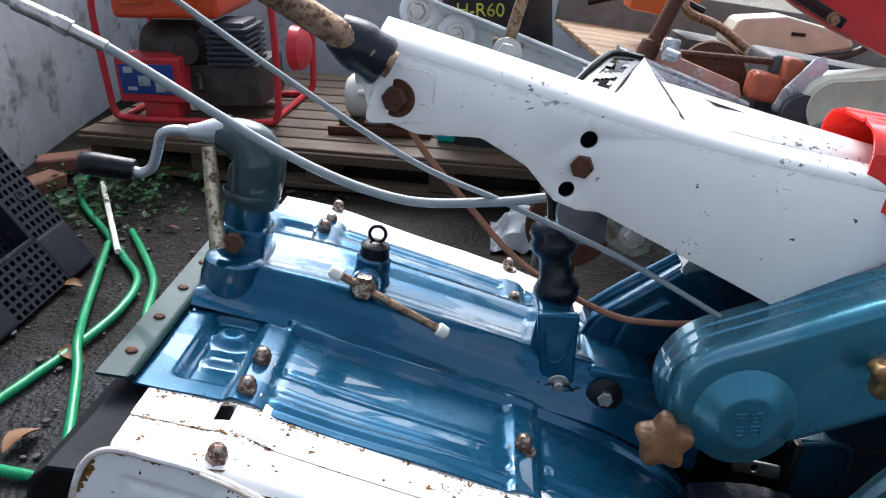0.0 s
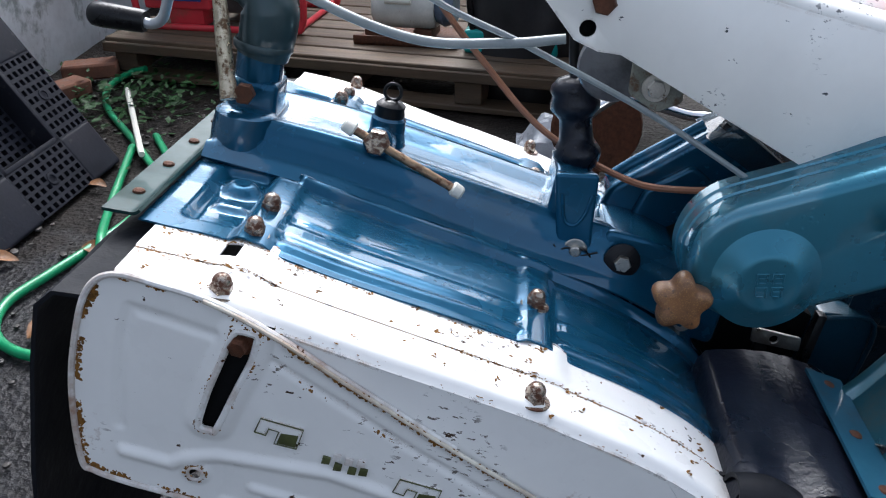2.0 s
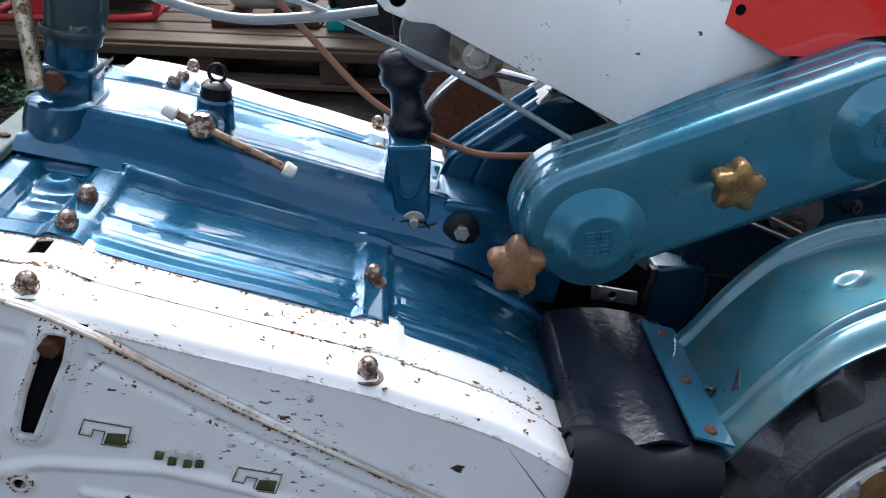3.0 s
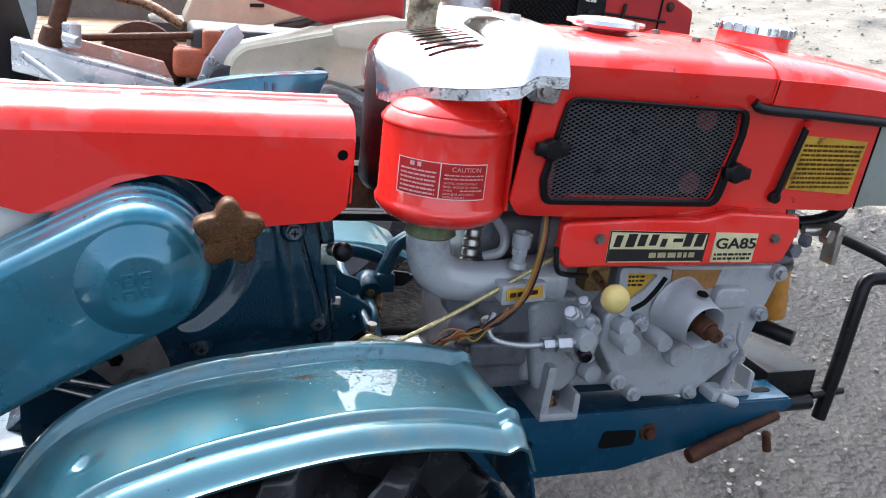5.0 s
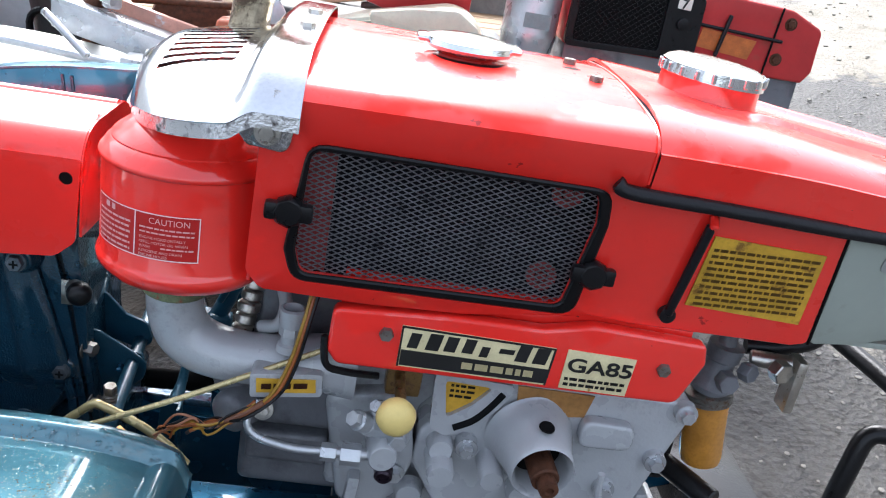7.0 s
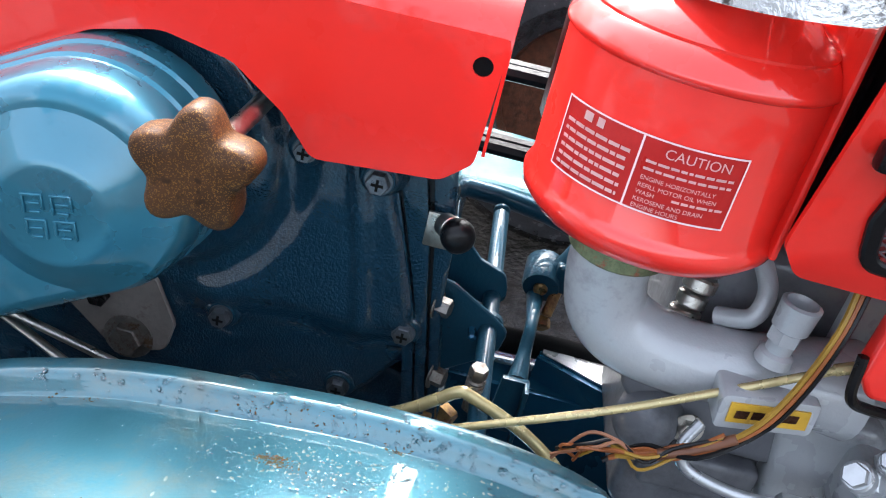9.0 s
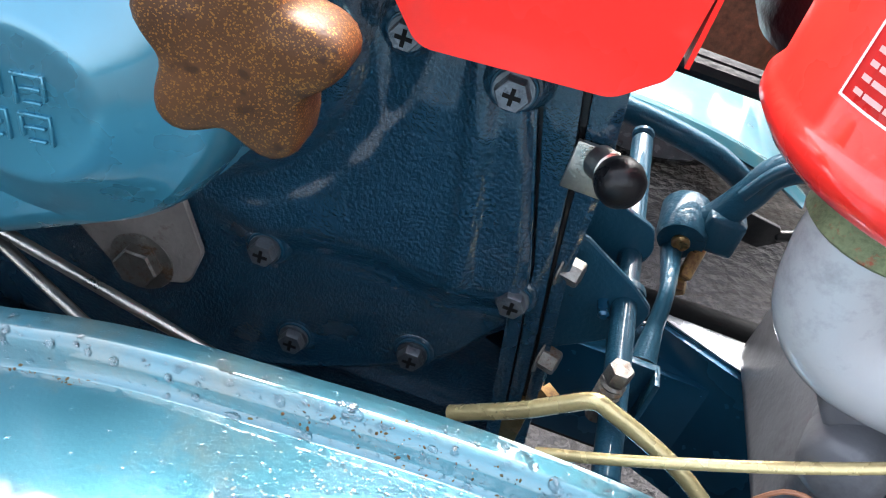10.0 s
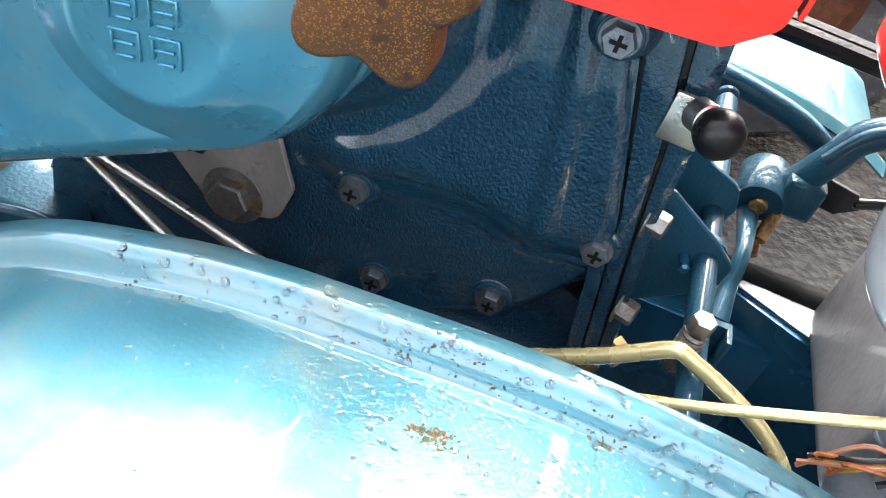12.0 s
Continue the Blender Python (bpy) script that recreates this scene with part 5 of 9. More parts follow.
top, low = Vector((-0.2391, 0.2529, 0.6961)), Vector((-0.2285, 0.012, 0.6500))
part("shift_shaft", join(cyl(top.lerp(low, 0.03), low, 0.0066, n=20), cyl(top, top.lerp(low, 0.022), 0.0070, n=18), cyl(top.lerp(low, 0.02), top.lerp(low, 0.035), 0.0052, n=18),
                         lathe([(0.0066, 0), (0.0105, 0.001), (0.0105, 0.005), (0.0066, 0.006)], top.lerp(low, 0.40), low - top, 20), lathe([(0.0066, 0), (0.0105, 0.001), (0.0105, 0.005), (0.0066, 0.006)], top.lerp(low, 0.535), low - top, 20)), BLUE_ARM, tractor, "blue shift shaft")
part("adjust_bolt", join(hexagon(0.0064, 0.008, (-0.2357, 0.0536, 0.6740), (0, -0.1, 1)), *[lathe([(0, 0), (0.0058, 0), (0.0066, 0.0016), (0.0058, 0.0032), (0, 0.0032)], (-0.2357, 0.0536, 0.6725 - 0.0034 * k), (0, 0, -1), 14) for k in range(4)], cyl((-0.2357, 0.0536, 0.672), (-0.2357, 0.054, 0.645), 0.0045)), WORN_ZINC, tractor, "dull brownish adjusting bolt")
ball_arm = part("ball_lever", join(box(-0.2915, -0.2725, 0.0875, 0.0905, 0.7395, 0.7640, 0.0008), cyl((-0.281, 0.089, 0.7575), (-0.2745, 0.080, 0.7595), 0.0078, n=18), cyl((-0.276, 0.082, 0.7590), (-0.2725, 0.077, 0.7600), 0.0066, n=18)), STEEL, tractor, "zinc lever end")
part("ball_knob", lathe([(0, 0), (0.0085, 0.0005), (0.0105, 0.004), (0.0112, 0.008), (0.0105, 0.0125), (0.0085, 0.0155), (0.0045, 0.0172), (0, 0.0177)], (-0.2735, 0.0800, 0.7595), (0.40, -1, 0.10), 28), BLACK, ball_arm, "black plastic ball knob")
boss = Vector((-0.1918, 0.2242, 0.6468))
part("tension_arm", join(lathe([(0, 0), (0.0150, 0), (0.0165, 0.003), (0.0165, 0.030), (0.015, 0.032), (0, 0.032)], boss + Vector((0, 0.002, 0)), (0.05, 1, 0.25), 28),
                         tube([boss + Vector((0.000, 0.014, 0.006)), boss + Vector((0.014, 0.014, 0.016)), (-0.166, 0.238, 0.688), (-0.158, 0.239, 0.708), (-0.138, 0.24, 0.722), (-0.105, 0.242, 0.738)], 0.0105, 14, 6, flat=0.75),
                         tube([(-0.172, 0.230, 0.690), (-0.160, 0.231, 0.713), (-0.140, 0.232, 0.727)], 0.004, 8, 5),
                         box(-0.183, -0.158, 0.226, 0.245, 0.645, 0.672, 0.004),
                         tube([boss + Vector((-0.002, 0.006, -0.010)), (-0.1945, 0.190, 0.634), (-0.1955, 0.170, 0.618), (-0.197, 0.150, 0.606)], 0.006, 10, 6, [0.0075, 0.0050, 0.0055, 0.0085])), BLUE_ARM, tractor, "blue cast belt tension arm", 60)
part("arm_strap", join(prism([(-0.2095, 0.612), (-0.1885, 0.612), (-0.190, 0.560), (-0.2125, 0.560)], 0.140, 0.146, 0.0015), box(-0.1915, -0.1880, 0.128, 0.146, 0.56, 0.612, 0.001)), BLUE_ARM, tractor, "flat blue steel strap")
part("tension_pin", cyl(boss + Vector((0, 0.004, 0)), boss + Vector((0, -0.002, -0.0005)), 0.0060, n=18), BRASS, tractor)
part("spring_bolt", join(cyl((-0.176, 0.236, 0.648), (-0.182, 0.215, 0.628), 0.0048, n=12), hexagon(0.0085, 0.008, (-0.184, 0.222, 0.620), (0.1, -1, -0.6))), BRASS, tractor, "tarnished bolt under the tension arm")
part("black_tab", join(prism([(-0.160, 0.654), (-0.150, 0.663), (-0.128, 0.660), (-0.122, 0.650), (-0.135, 0.640), (-0.152, 0.641)], 0.262, 0.266, 0.001), cyl((-0.128, 0.264, 0.652), (-0.105, 0.264, 0.662), 0.004, n=10)), BLACK_STEEL, tractor, "black steel tab")
# Inner rail with a wide flange, silver-grey on top, behind the linkage
part("inner_rail", join(sheet(lambda u, v: (-0.172 + 0.152 * u, (0.243 - 0.071 * u) * (1 - v) + 0.252 * v, 0.570), 10, 6, 0.005),
                        sheet(lambda u, v: (-0.172 + 0.152 * u, 0.243 - 0.071 * u, 0.569 - 0.13 * v), 10, 6, 0.005)), BLUE, tractor, "blue rail with a wide top flange", 30)
part("rail_top", sheet(lambda u, v: (-0.169 + 0.146 * u, (0.243 - 0.069 * u) * (1 - v) + 0.250 * v, 0.5716 + 0.0006 * noise.noise((u * 9, v * 9, 2))), 20, 8, 0.001), SILVER, tractor, "pale silver-grey top of the rail")
# Near-black shaft and box added as shade in the space behind the rail
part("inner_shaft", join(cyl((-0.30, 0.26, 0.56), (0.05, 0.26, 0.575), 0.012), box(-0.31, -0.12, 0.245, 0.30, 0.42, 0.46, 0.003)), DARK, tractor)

# Red belt cover over the gear case
COVER = [(-0.678, 0.884, 0.006), (-0.676, 0.834, 0.008), (-0.580, 0.804, 0.008), (-0.554, 0.807, 0.01), (-0.500, 0.836, 0.03), (-0.460, 0.846, 0.03), (-0.418, 0.838, 0.02), (-0.386, 0.815, 0.02), (-0.366, 0.791, 0.012), (-0.289, 0.798, 0.014), (-0.272, 0.813, 0.01), (-0.268, 0.888, 0.004)]
hole1, hole2 = ring_pts(-0.638, 0.842, 0.0058, 14), ring_pts(-0.280, 0.870, 0.0058, 14)
skin = holed(rounded(COVER, 0.006, 4), [hole1, hole2], 0.0640, 0.0670, 0.001)
far_skin = prism(COVER, 0.205, 0.208, 0.001, 1, 0.006)
roof = sheet(lambda u, v: (-0.678 + 0.410 * u, 0.0645 + 0.143 * v, 0.8835 + 0.004 * u + 0.026 * (1 - abs(2 * v - 1) ** 5) ** 0.8 + 0.003 * hump(v, 0.30, 0.05) + 0.003 * hump(v, 0.70, 0.05) ), 60, 50, 0.003)
end = sheet(lambda u, v: (-0.2690 + 0.0012 * math.sin(math.pi * u), 0.0660 + 0.140 * u, (0.8870 + 0.026 * (1 - abs(2 * u - 1) ** 5) ** 0.8) * (1 - v) + 0.818 * v), 30, 6, 0.002)
cover = part("belt_cover", join(skin, far_skin, roof, end), RED, tractor, "glossy red sheet steel belt cover", 42)
# Near-black discs close the cover's holes and stand for shade within
for cx, cz in ((-0.638, 0.842), (-0.280, 0.870)):
    part("hole_shade_disc", lathe([(0.0062, 0), (0.0062, 0.0006), (0, 0.0006)], (cx, 0.0652, cz), (0, 1, 0), 16), DARK, cover)
part("knob_bolt", join(lathe([(0, 0), (0.012, 0), (0.012, 0.004), (0.0075, 0.005), (0.007, 0.012), (0.011, 0.013), (0.011, 0.019), (0, 0.02)], (-0.640, 0.10, 0.905), (0, 0, 1), 18)), BLACK, cover, "black plastic thumb knob")

# Fender over the tyre
inner = lerp_profile([(-0.640, 0.492), (-0.625, 0.515), (-0.603, 0.558), (-0.567, 0.612), (-0.52, 0.650), (-0.457, 0.674), (-0.352, 0.690), (-0.275, 0.694), (-0.21, 0.689), (-0.165, 0.678), (-0.145, 0.668)])


def fender_at(u, v):
    x = -0.640 + 0.495 * (0.35 * u * u * (3 - 2 * u) + 0.65 * u)
    y = -0.022 - 0.178 * v
    z = inner(x)
    bead = 0.004 * hump(v, 0.060, 0.07, 0.5) - 0.020 * (1 - step01(v, 0.0, 0.035))
    dish = -0.010 * step01(v, 0.085, 0.13)
    crease = 0.0045 * hump(v, 0.80, 0.035, 0.6) - 0.003 * step01(v, 0.80, 0.82) - 0.015 * step01(v, 0.84, 1.0) ** 1.5
    rim = 0.010 * step01(x, -0.176, -0.160) * step01(v, 0.05, 0.12) - 0.016 * step01(x, -0.156, -0.145)
    d = math.hypot(x + 0.524, y + 0.115)
    dent = -0.006 * (1 - step01(d, 0.003, 0.016))
    lift = 0.012 * v * step01(x, -0.50, -0.30)
    return x, y, z + bead + dish + crease + rim + dent + lift + 0.0012 * noise.noise((x * 11, y * 11, 7))


fender = part("fender", sheet(fender_at, 150, 110, 0.0025), FENDER, tractor, "weathered teal fender with rain drops, stains and rust specks", 50)
def on_fender(u, v):
    """A place on the outer side of the fender, and the way up from it."""
    a, b, c = Vector(fender_at(u, v)), Vector(fender_at(min(1, u + 0.004), v)), Vector(fender_at(u, min(1, v + 0.008)))
    n_ = (b - a).cross(a - c).normalized()
    n_ = n_ if n_.z > 0 else -n_
    return a + n_ * 0.0025, n_


beads, dried, moss = [], [], []
for k in range(1900):
    kind = random.random()
    if kind < 0.20:
        u, v, r = random.uniform(0.35, 0.97), random.gauss(0.085, 0.022), 0.0005 + 0.0017 * random.random() ** 4
    elif kind < 0.75:
        u, v, r = random.gauss(0.70, 0.11), random.gauss(0.25, 0.13), 0.0003 + 0.0012 * random.random() ** 3
    else:
        u, v, r = random.random(), random.random(), 0.0003 + 0.0009 * random.random() ** 2
    if not (0.01 < u < 0.985 and 0.02 < v < 0.98):
        continue
    a, n_ = on_fender(u, v)
    m = axis_matrix(a, n_) @ Matrix.Rotation(random.uniform(0, 3), 4, "Z") @ Matrix.Diagonal((r * random.uniform(0.8, 1.6), r * random.uniform(0.8, 1.3), r * 0.55, 1))
    beads.append(m)
for k in range(800):
    c = random.choice(((0.78, 0.30), (0.78, 0.42), (0.76, 0.50), (0.66, 0.22), (0.62, 0.30)))
    u, v, r = random.gauss(c[0], 0.045), random.gauss(c[1], 0.08), 0.0003 + 0.0008 * random.random() ** 3
    if 0.01 < u < 0.985 and 0.02 < v < 0.98:
        a, n_ = on_fender(u, v)
        dried.append(axis_matrix(a - n_ * 0.0001, n_) @ Matrix.Rotation(random.uniform(0, 3), 4, "Z") @ Matrix.Diagonal((r * random.uniform(0.8, 2.2), r, 0.00022, 1)))
for k in range(620):
    c = random.choice(((0.592, 0.285, 0.006, 0.008), (0.606, 0.280, 0.008, 0.007), (0.605, 0.300, 0.010, 0.012), (0.775, 0.42, 0.020, 0.05), (0.765, 0.52, 0.02, 0.05), (0.64, 0.10, 0.05, 0.012), (0.71, 0.13, 0.010, 0.010), (0.39, 0.135, 0.03, 0.008)))
    u, v, r = random.gauss(c[0], c[2]), random.gauss(c[1], c[3]), 0.0002 + 0.0006 * random.random() ** 3
    if 0.01 < u < 0.985 and 0.02 < v < 0.98:
        a, n_ = on_fender(u, v)
        moss.append(axis_matrix(a, n_) @ Matrix.Rotation(random.uniform(0, 3), 4, "Z") @ Matrix.Diagonal((r * random.uniform(0.8, 2.4), r, r * 0.4, 1)))
drops_bm, dried_bm, moss_bm = scatter(ball(2), beads), scatter(ball(1), dried), scatter(ball(1), moss)
tagged(part("dried_spots", dried_bm, plain("pale_dried_spots", (0.15, 0.19, 0.175), 0.6, 0, 0.3, 200, 0.1), fender, "", 0), "pale dried water spots on the fender", kind="stuff")
tagged(part("moss_specks", moss_bm, plain("brown_green_moss", (0.055, 0.045, 0.014), 0.8, 0, 0.6, 200, 0.5, stain=(0.10, 0.035, 0.012), stain_at=0.52), fender, "specks of moss and dirt", 0), "specks of brown-green moss and dirt on the fender", kind="stuff")
tagged(part("rain_drops", drops_bm, WATER, fender, "beads of rain water", 180), "beads of rain water on the fender", kind="stuff")
part("front_skirt", sheet(lambda u, v: (-0.1455 + 0.022 * v, -0.030 - 0.168 * u, fender_at(1.0, 0.05 + 0.93 * u)[2] - 0.003 - 0.085 * v), 20, 10, 0.0025), BLUE, fender)
part("inner_skirt", sheet(lambda u, v: (fender_at(u, 0)[0], -0.0215 + 0.001 * v, fender_at(u, 0)[2] - 0.025 * v), 60, 4, 0.002), BLUE, fender)
part("rivet_strip", sheet(lambda u, v: (-0.672 + 0.040 * u, -0.012 - 0.193 * v, 0.5085 - 0.006 * v - 0.006 * u), 6, 20, 0.003), paint("sky_blue_strip", (0.020, 0.085, 0.135), 0.4, 0.2, 0.4, 0.15, dirt=0.5, dirt_colour=(0.08, 0.07, 0.05)), fender, "blue riveted steel strip")
for y in (-0.030, -0.1125, -0.190):
    part("rivet", lathe([(0.0068, 0), (0.006, 0.002), (0.0035, 0.0034), (0, 0.0037)], (-0.6515, y, 0.506 + 0.02 * (y + 0.03)), (0, 0, 1), 14), RUST, fender, "rusty round rivet head")

# Wheel
WX, WZ = -0.361, 0.372
tyre = part("tyre", lathe([(0.158, 0.014), (0.162, 0.001), (0.174, -0.006), (0.190, -0.008), (0.206, -0.006), (0.2130, -0.0045), (0.2165, -0.0005), (0.228, 0.004), (0.243, 0.016), (0.2515, 0.040), (0.2535, 0.075), (0.2515, 0.110), (0.243, 0.134), (0.228, 0.146), (0.206, 0.156), (0.190, 0.158), (0.174, 0.156), (0.162, 0.149), (0.158, 0.136)], (WX, -0.190, WZ), (0, 1, 0), 84), TYRE, tractor, "black farm tyre with deep muddy lugs", 40)
part("tyre_bead", join(*[lathe([(r - 0.0016, 0), (r, -0.0016), (r + 0.0016, 0)], (WX, -0.1965 + dy, WZ), (0, 1, 0), 84) for r, dy in ((0.1690, 0.003), (0.1770, 0.0), (0.2130, 0.0022))]), TYRE, tyre)
for k in range(34):
    a = 2 * math.pi * k / 34 + 0.05
    near_side = k % 2 == 0
    lug = bmesh.new()
    bmesh.ops.create_cube(lug, size=1)
    bmesh.ops.subdivide_edges(lug, edges=list(lug.edges), cuts=1, use_grid_fill=True)
    for v in lug.verts:
        up = v.co.z + 0.5
        yy = (v.co.y + 0.5) * 0.092
        wide = 0.044 - 0.016 * up
        drop = 0.016 * max(0.0, 1 - yy / 0.02) * up
        v.co = Vector((v.co.x * wide + (yy - 0.046) * 0.62, (-0.192 + yy) if near_side else (-0.038 - yy), 0.236 + 0.062 * up - drop))
    bevel(lug, 0.003, 1, 25)
    moved(lug, Matrix.Translation((WX, 0, WZ)) @ Matrix.Rotation(a, 4, "Y"))
    part("lug", lug, TYRE, tyre)
rim = part("rim", lathe([(0.1555, -0.003), (0.159, -0.005), (0.1635, -0.003), (0.1640, 0.003), (0.158, 0.008), (0.150, 0.020), (0.1465, 0.034), (0.138, 0.044), (0.1345, 0.060), (0.1330, 0.078), (0.124, 0.092), (0.105, 0.099), (0.085, 0.101), (0.072, 0.097), (0.068, 0.096), (0.0, 0.096)], (WX, -0.188, WZ), (0, 1, 0), 84), RIM, tractor, "ivory painted steel rim, rusty at the hub", 40)
part("rim_edge", lathe([(0.1560, -0.0032), (0.159, -0.0056), (0.1625, -0.0040), (0.159, -0.0042)], (WX, -0.188, WZ), (0, 1, 0), 84, True), WHITE_RUST, rim, "chipped rusty lip of the rim")
part("weld_seam", tube([(WX + r * math.cos(a), y, WZ + r * math.sin(a)) for r, y, a in ((0.134, -0.128, 0.55), (0.126, -0.105, 0.50), (0.112, -0.092, 0.42), (0.095, -0.089, 0.32), (0.080, -0.088, 0.2))], 0.0012, 6, 5), HUB_RUST, rim, "rusty weld seam")
part("hub", join(lathe([(0.036, 0), (0.034, -0.004), (0.030, -0.010), (0.027, -0.030), (0.029, -0.034), (0.029, -0.048), (0.022, -0.051), (0.020, -0.040), (0, -0.040)], (WX, -0.091, WZ), (0, 1, 0), 32), cyl((WX - 0.004, -0.12, WZ + 0.026), (WX - 0.004, -0.12, WZ + 0.034), 0.005, n=12)), HUB_RUST, tractor, "rust-caked wheel hub")
for k in range(5):
    a = 2 * math.pi / 5 * k + 0.60
    bolt("wheel_bolt", (WX + 0.049 * math.cos(a), -0.092, WZ + 0.049 * math.sin(a)), (0, -1, 0), 0.0105, rim, SILVER, True, 0.009)
part("axle", cyl((WX, -0.10, WZ), (WX, 0.20, WZ), 0.022), DARK, tractor)

# Far fender and side cover, seen past the air cleaner
part("far_fender_bead", tube([(x, 0.297, inner(x) - 0.007) for x in np.linspace(-0.58, -0.150, 16)], 0.0105, 12, 2, flat=0.8), BLUE_ARM, tractor, "dark blue rolled edge of the far fender")
part("far_fender", sheet(lambda u, v: (-0.60 + 0.49 * u, 0.295 + 0.175 * v, inner(-0.60 + 0.455 * u) - 0.006 + 0.006 * hump(v, 0.05, 0.08) - 0.010 * step01(v, 0.85, 1)), 40, 24, 0.0025), FENDER, tractor, "teal fender on the far side")
# Far guard: the lighter teal paint holds the sky's reflection on it
GUARD_TOP = [(-0.470, 0.862), (-0.455, 0.884), (-0.424, 0.906), (-0.350, 0.922), (-0.266, 0.931)]
far_guard = part("far_guard", join(prism(GUARD_TOP + [(-0.283, 0.887), (-0.292, 0.86), (-0.30, 0.83), (-0.47, 0.83)], 0.226, 0.229, 0.001, 1),
                                   sheet(lambda u, v: Vector((spline([(x, 0, z) for x, z in GUARD_TOP], 6)[min(24, int(u * 24 + 0.5))])) + Vector((0, 0.226 + 0.085 * v, 0.0004 - 0.012 * v * v)), 24, 8, 0.002)), TEAL_BLUE, tractor, "pressed guard plate on the far side, sky reflection in its pale blue paint", 45)
for x in (-0.340, -0.331):
    part("guard_rib", tube([(x, 0.2255, 0.916), (x + 0.004, 0.2255, 0.88), (x + 0.006, 0.2255, 0.84)], 0.0018, 8, 4), TEAL_BLUE, far_guard)
part("belt", join(cyl((-0.30, 0.30, 0.80), (-0.02, 0.31, 0.80), 0.007, n=8), cyl((-0.30, 0.30, 0.735), (-0.02, 0.31, 0.73), 0.007, n=8), cyl((-0.30, 0.285, 0.80), (-0.02, 0.295, 0.80), 0.007, n=8), cyl((-0.30, 0.285, 0.735), (-0.02, 0.295, 0.73), 0.007, n=8)), RUBBER, tractor, "black rubber drive belts")

# Frame rails, front bar
for y0, y1 in ((0.050, 0.105), (0.215, 0.275)):
    part("frame_rail", join(prism([(-0.42, 0.548), (0.385, 0.543), (0.388, 0.530), (0.300, 0.495), (0.12, 0.455), (-0.42, 0.455)], y0, y0 + 0.006, 0.0015), box(-0.42, 0.382, y0 + 0.002, y1, 0.538, 0.5455, 0.0015)), BLUE, tractor, "blue steel frame rail")
# Rail slots are near-black plates, the shade of an opening painted on
for x, z in ((0.111, 0.503), (-0.04, 0.50)):
    part("rail_slot", prism(rounded([(x - 0.028, z - 0.012), (x + 0.025, z - 0.010), (x + 0.028, z + 0.012), (x - 0.022, z + 0.014)], 0.006, 3), 0.0485, 0.0515, 0), DARK, tractor)
bolt("rail_bolt", (0.157, 0.050, 0.510), (0, -1, 0), 0.0085, tractor, RUST, True, 0.008)
part("rail_slot", prism(rounded([(0.335, 0.0), (0.365, 0.0), (0.365, 0.012), (0.335, 0.012)], 0.005, 3), 0, 0.001, 0), DARK, tractor).matrix_local = Matrix.Translation((0, 0.07, 0.5462)) @ Matrix.Rotation(radians(-90), 4, "X")
part("stand_pin", join(cyl((0.218, 0.035, 0.475), (0.30, 0.042, 0.502), 0.0105), cyl((0.30, 0.042, 0.502), (0.365, 0.05, 0.520), 0.008), cyl((0.335, 0.03, 0.505), (0.345, 0.03, 0.475), 0.006)), RUST, tractor, "rusty stand pin")
part("front_block", join(box(0.385, 0.475, 0.105, 0.300, 0.500, 0.556, 0.004)), BLACK_STEEL, tractor, "wet black steel front weight block")
part("front_bar", tube([(0.498, 0.100, 0.475), (0.507, 0.101, 0.56), (0.517, 0.105, 0.655), (0.527, 0.108, 0.695), (0.555, 0.100, 0.704), (0.583, 0.105, 0.707), (0.592, 0.130, 0.715), (0.582, 0.18, 0.722), (0.555, 0.26, 0.732), (0.53, 0.34, 0.74)], 0.0108, 14, 8), BLACK_STEEL, tractor, "scuffed black bent steel front bar")
part("bar_pin", join(cyl((0.47, 0.10, 0.515), (0.53, 0.10, 0.52), 0.006, n=12), cyl((0.40, 0.10, 0.505), (0.47, 0.10, 0.505), 0.012)), BLACK_STEEL, tractor)

bracket2 = part("arm_bracket", prism([(-0.930, 0.786), (-0.880, 0.772), (-0.868, 0.748), (-0.892, 0.733), (-0.925, 0.745)], 0.044, 0.048, 0.001, 1, 0.008), plain("grimy_bracket", (0.20, 0.20, 0.17), 0.5, 0.3, 0.4, 40, 0.4, stain=(0.09, 0.05, 0.025), stain_at=0.5), tractor, "grimy steel bracket under the arm")
bolt("bracket_bolt", (-0.900, 0.044, 0.757), (0, -1, 0), 0.0095, bracket2, STEEL, True, 0.007)
part("pivot_disc", lathe([(0, 0), (0.036, 0), (0.038, 0.003), (0.036, 0.008), (0.012, 0.012), (0, 0.012)], (-0.940, 0.085, 0.762), (0, -1, 0), 32), GREY_DARK, tractor, "dull grey pivot disc")

# ---- diesel engine ----
engine = thing("diesel_engine", "red-hooded grey single-cylinder diesel engine on the frame", "engine", TILT)

# Hood: rear part over the radiator, with its grille opening
def face_y(x, z):
    """The near side of the hood leans out towards the top and the rear."""
    return 0.004 - 0.17 * (z - 0.835) + 0.05 * (x - 0.15)


def leaned(bm):
    for v in bm.verts:
        v.co.y += face_y(v.co.x, v.co.z)
    return bm


GRILLE = [(-0.079, 0.960), (0.152, 0.955), (0.156, 0.925), (0.150, 0.838), (-0.082, 0.842), (-0.090, 0.870)]
GRILLE_IN = rounded([(-0.076, 0.955), (0.142, 0.951), (0.147, 0.925), (0.137, 0.846), (-0.076, 0.849), (-0.081, 0.870)], 0.010, 4)
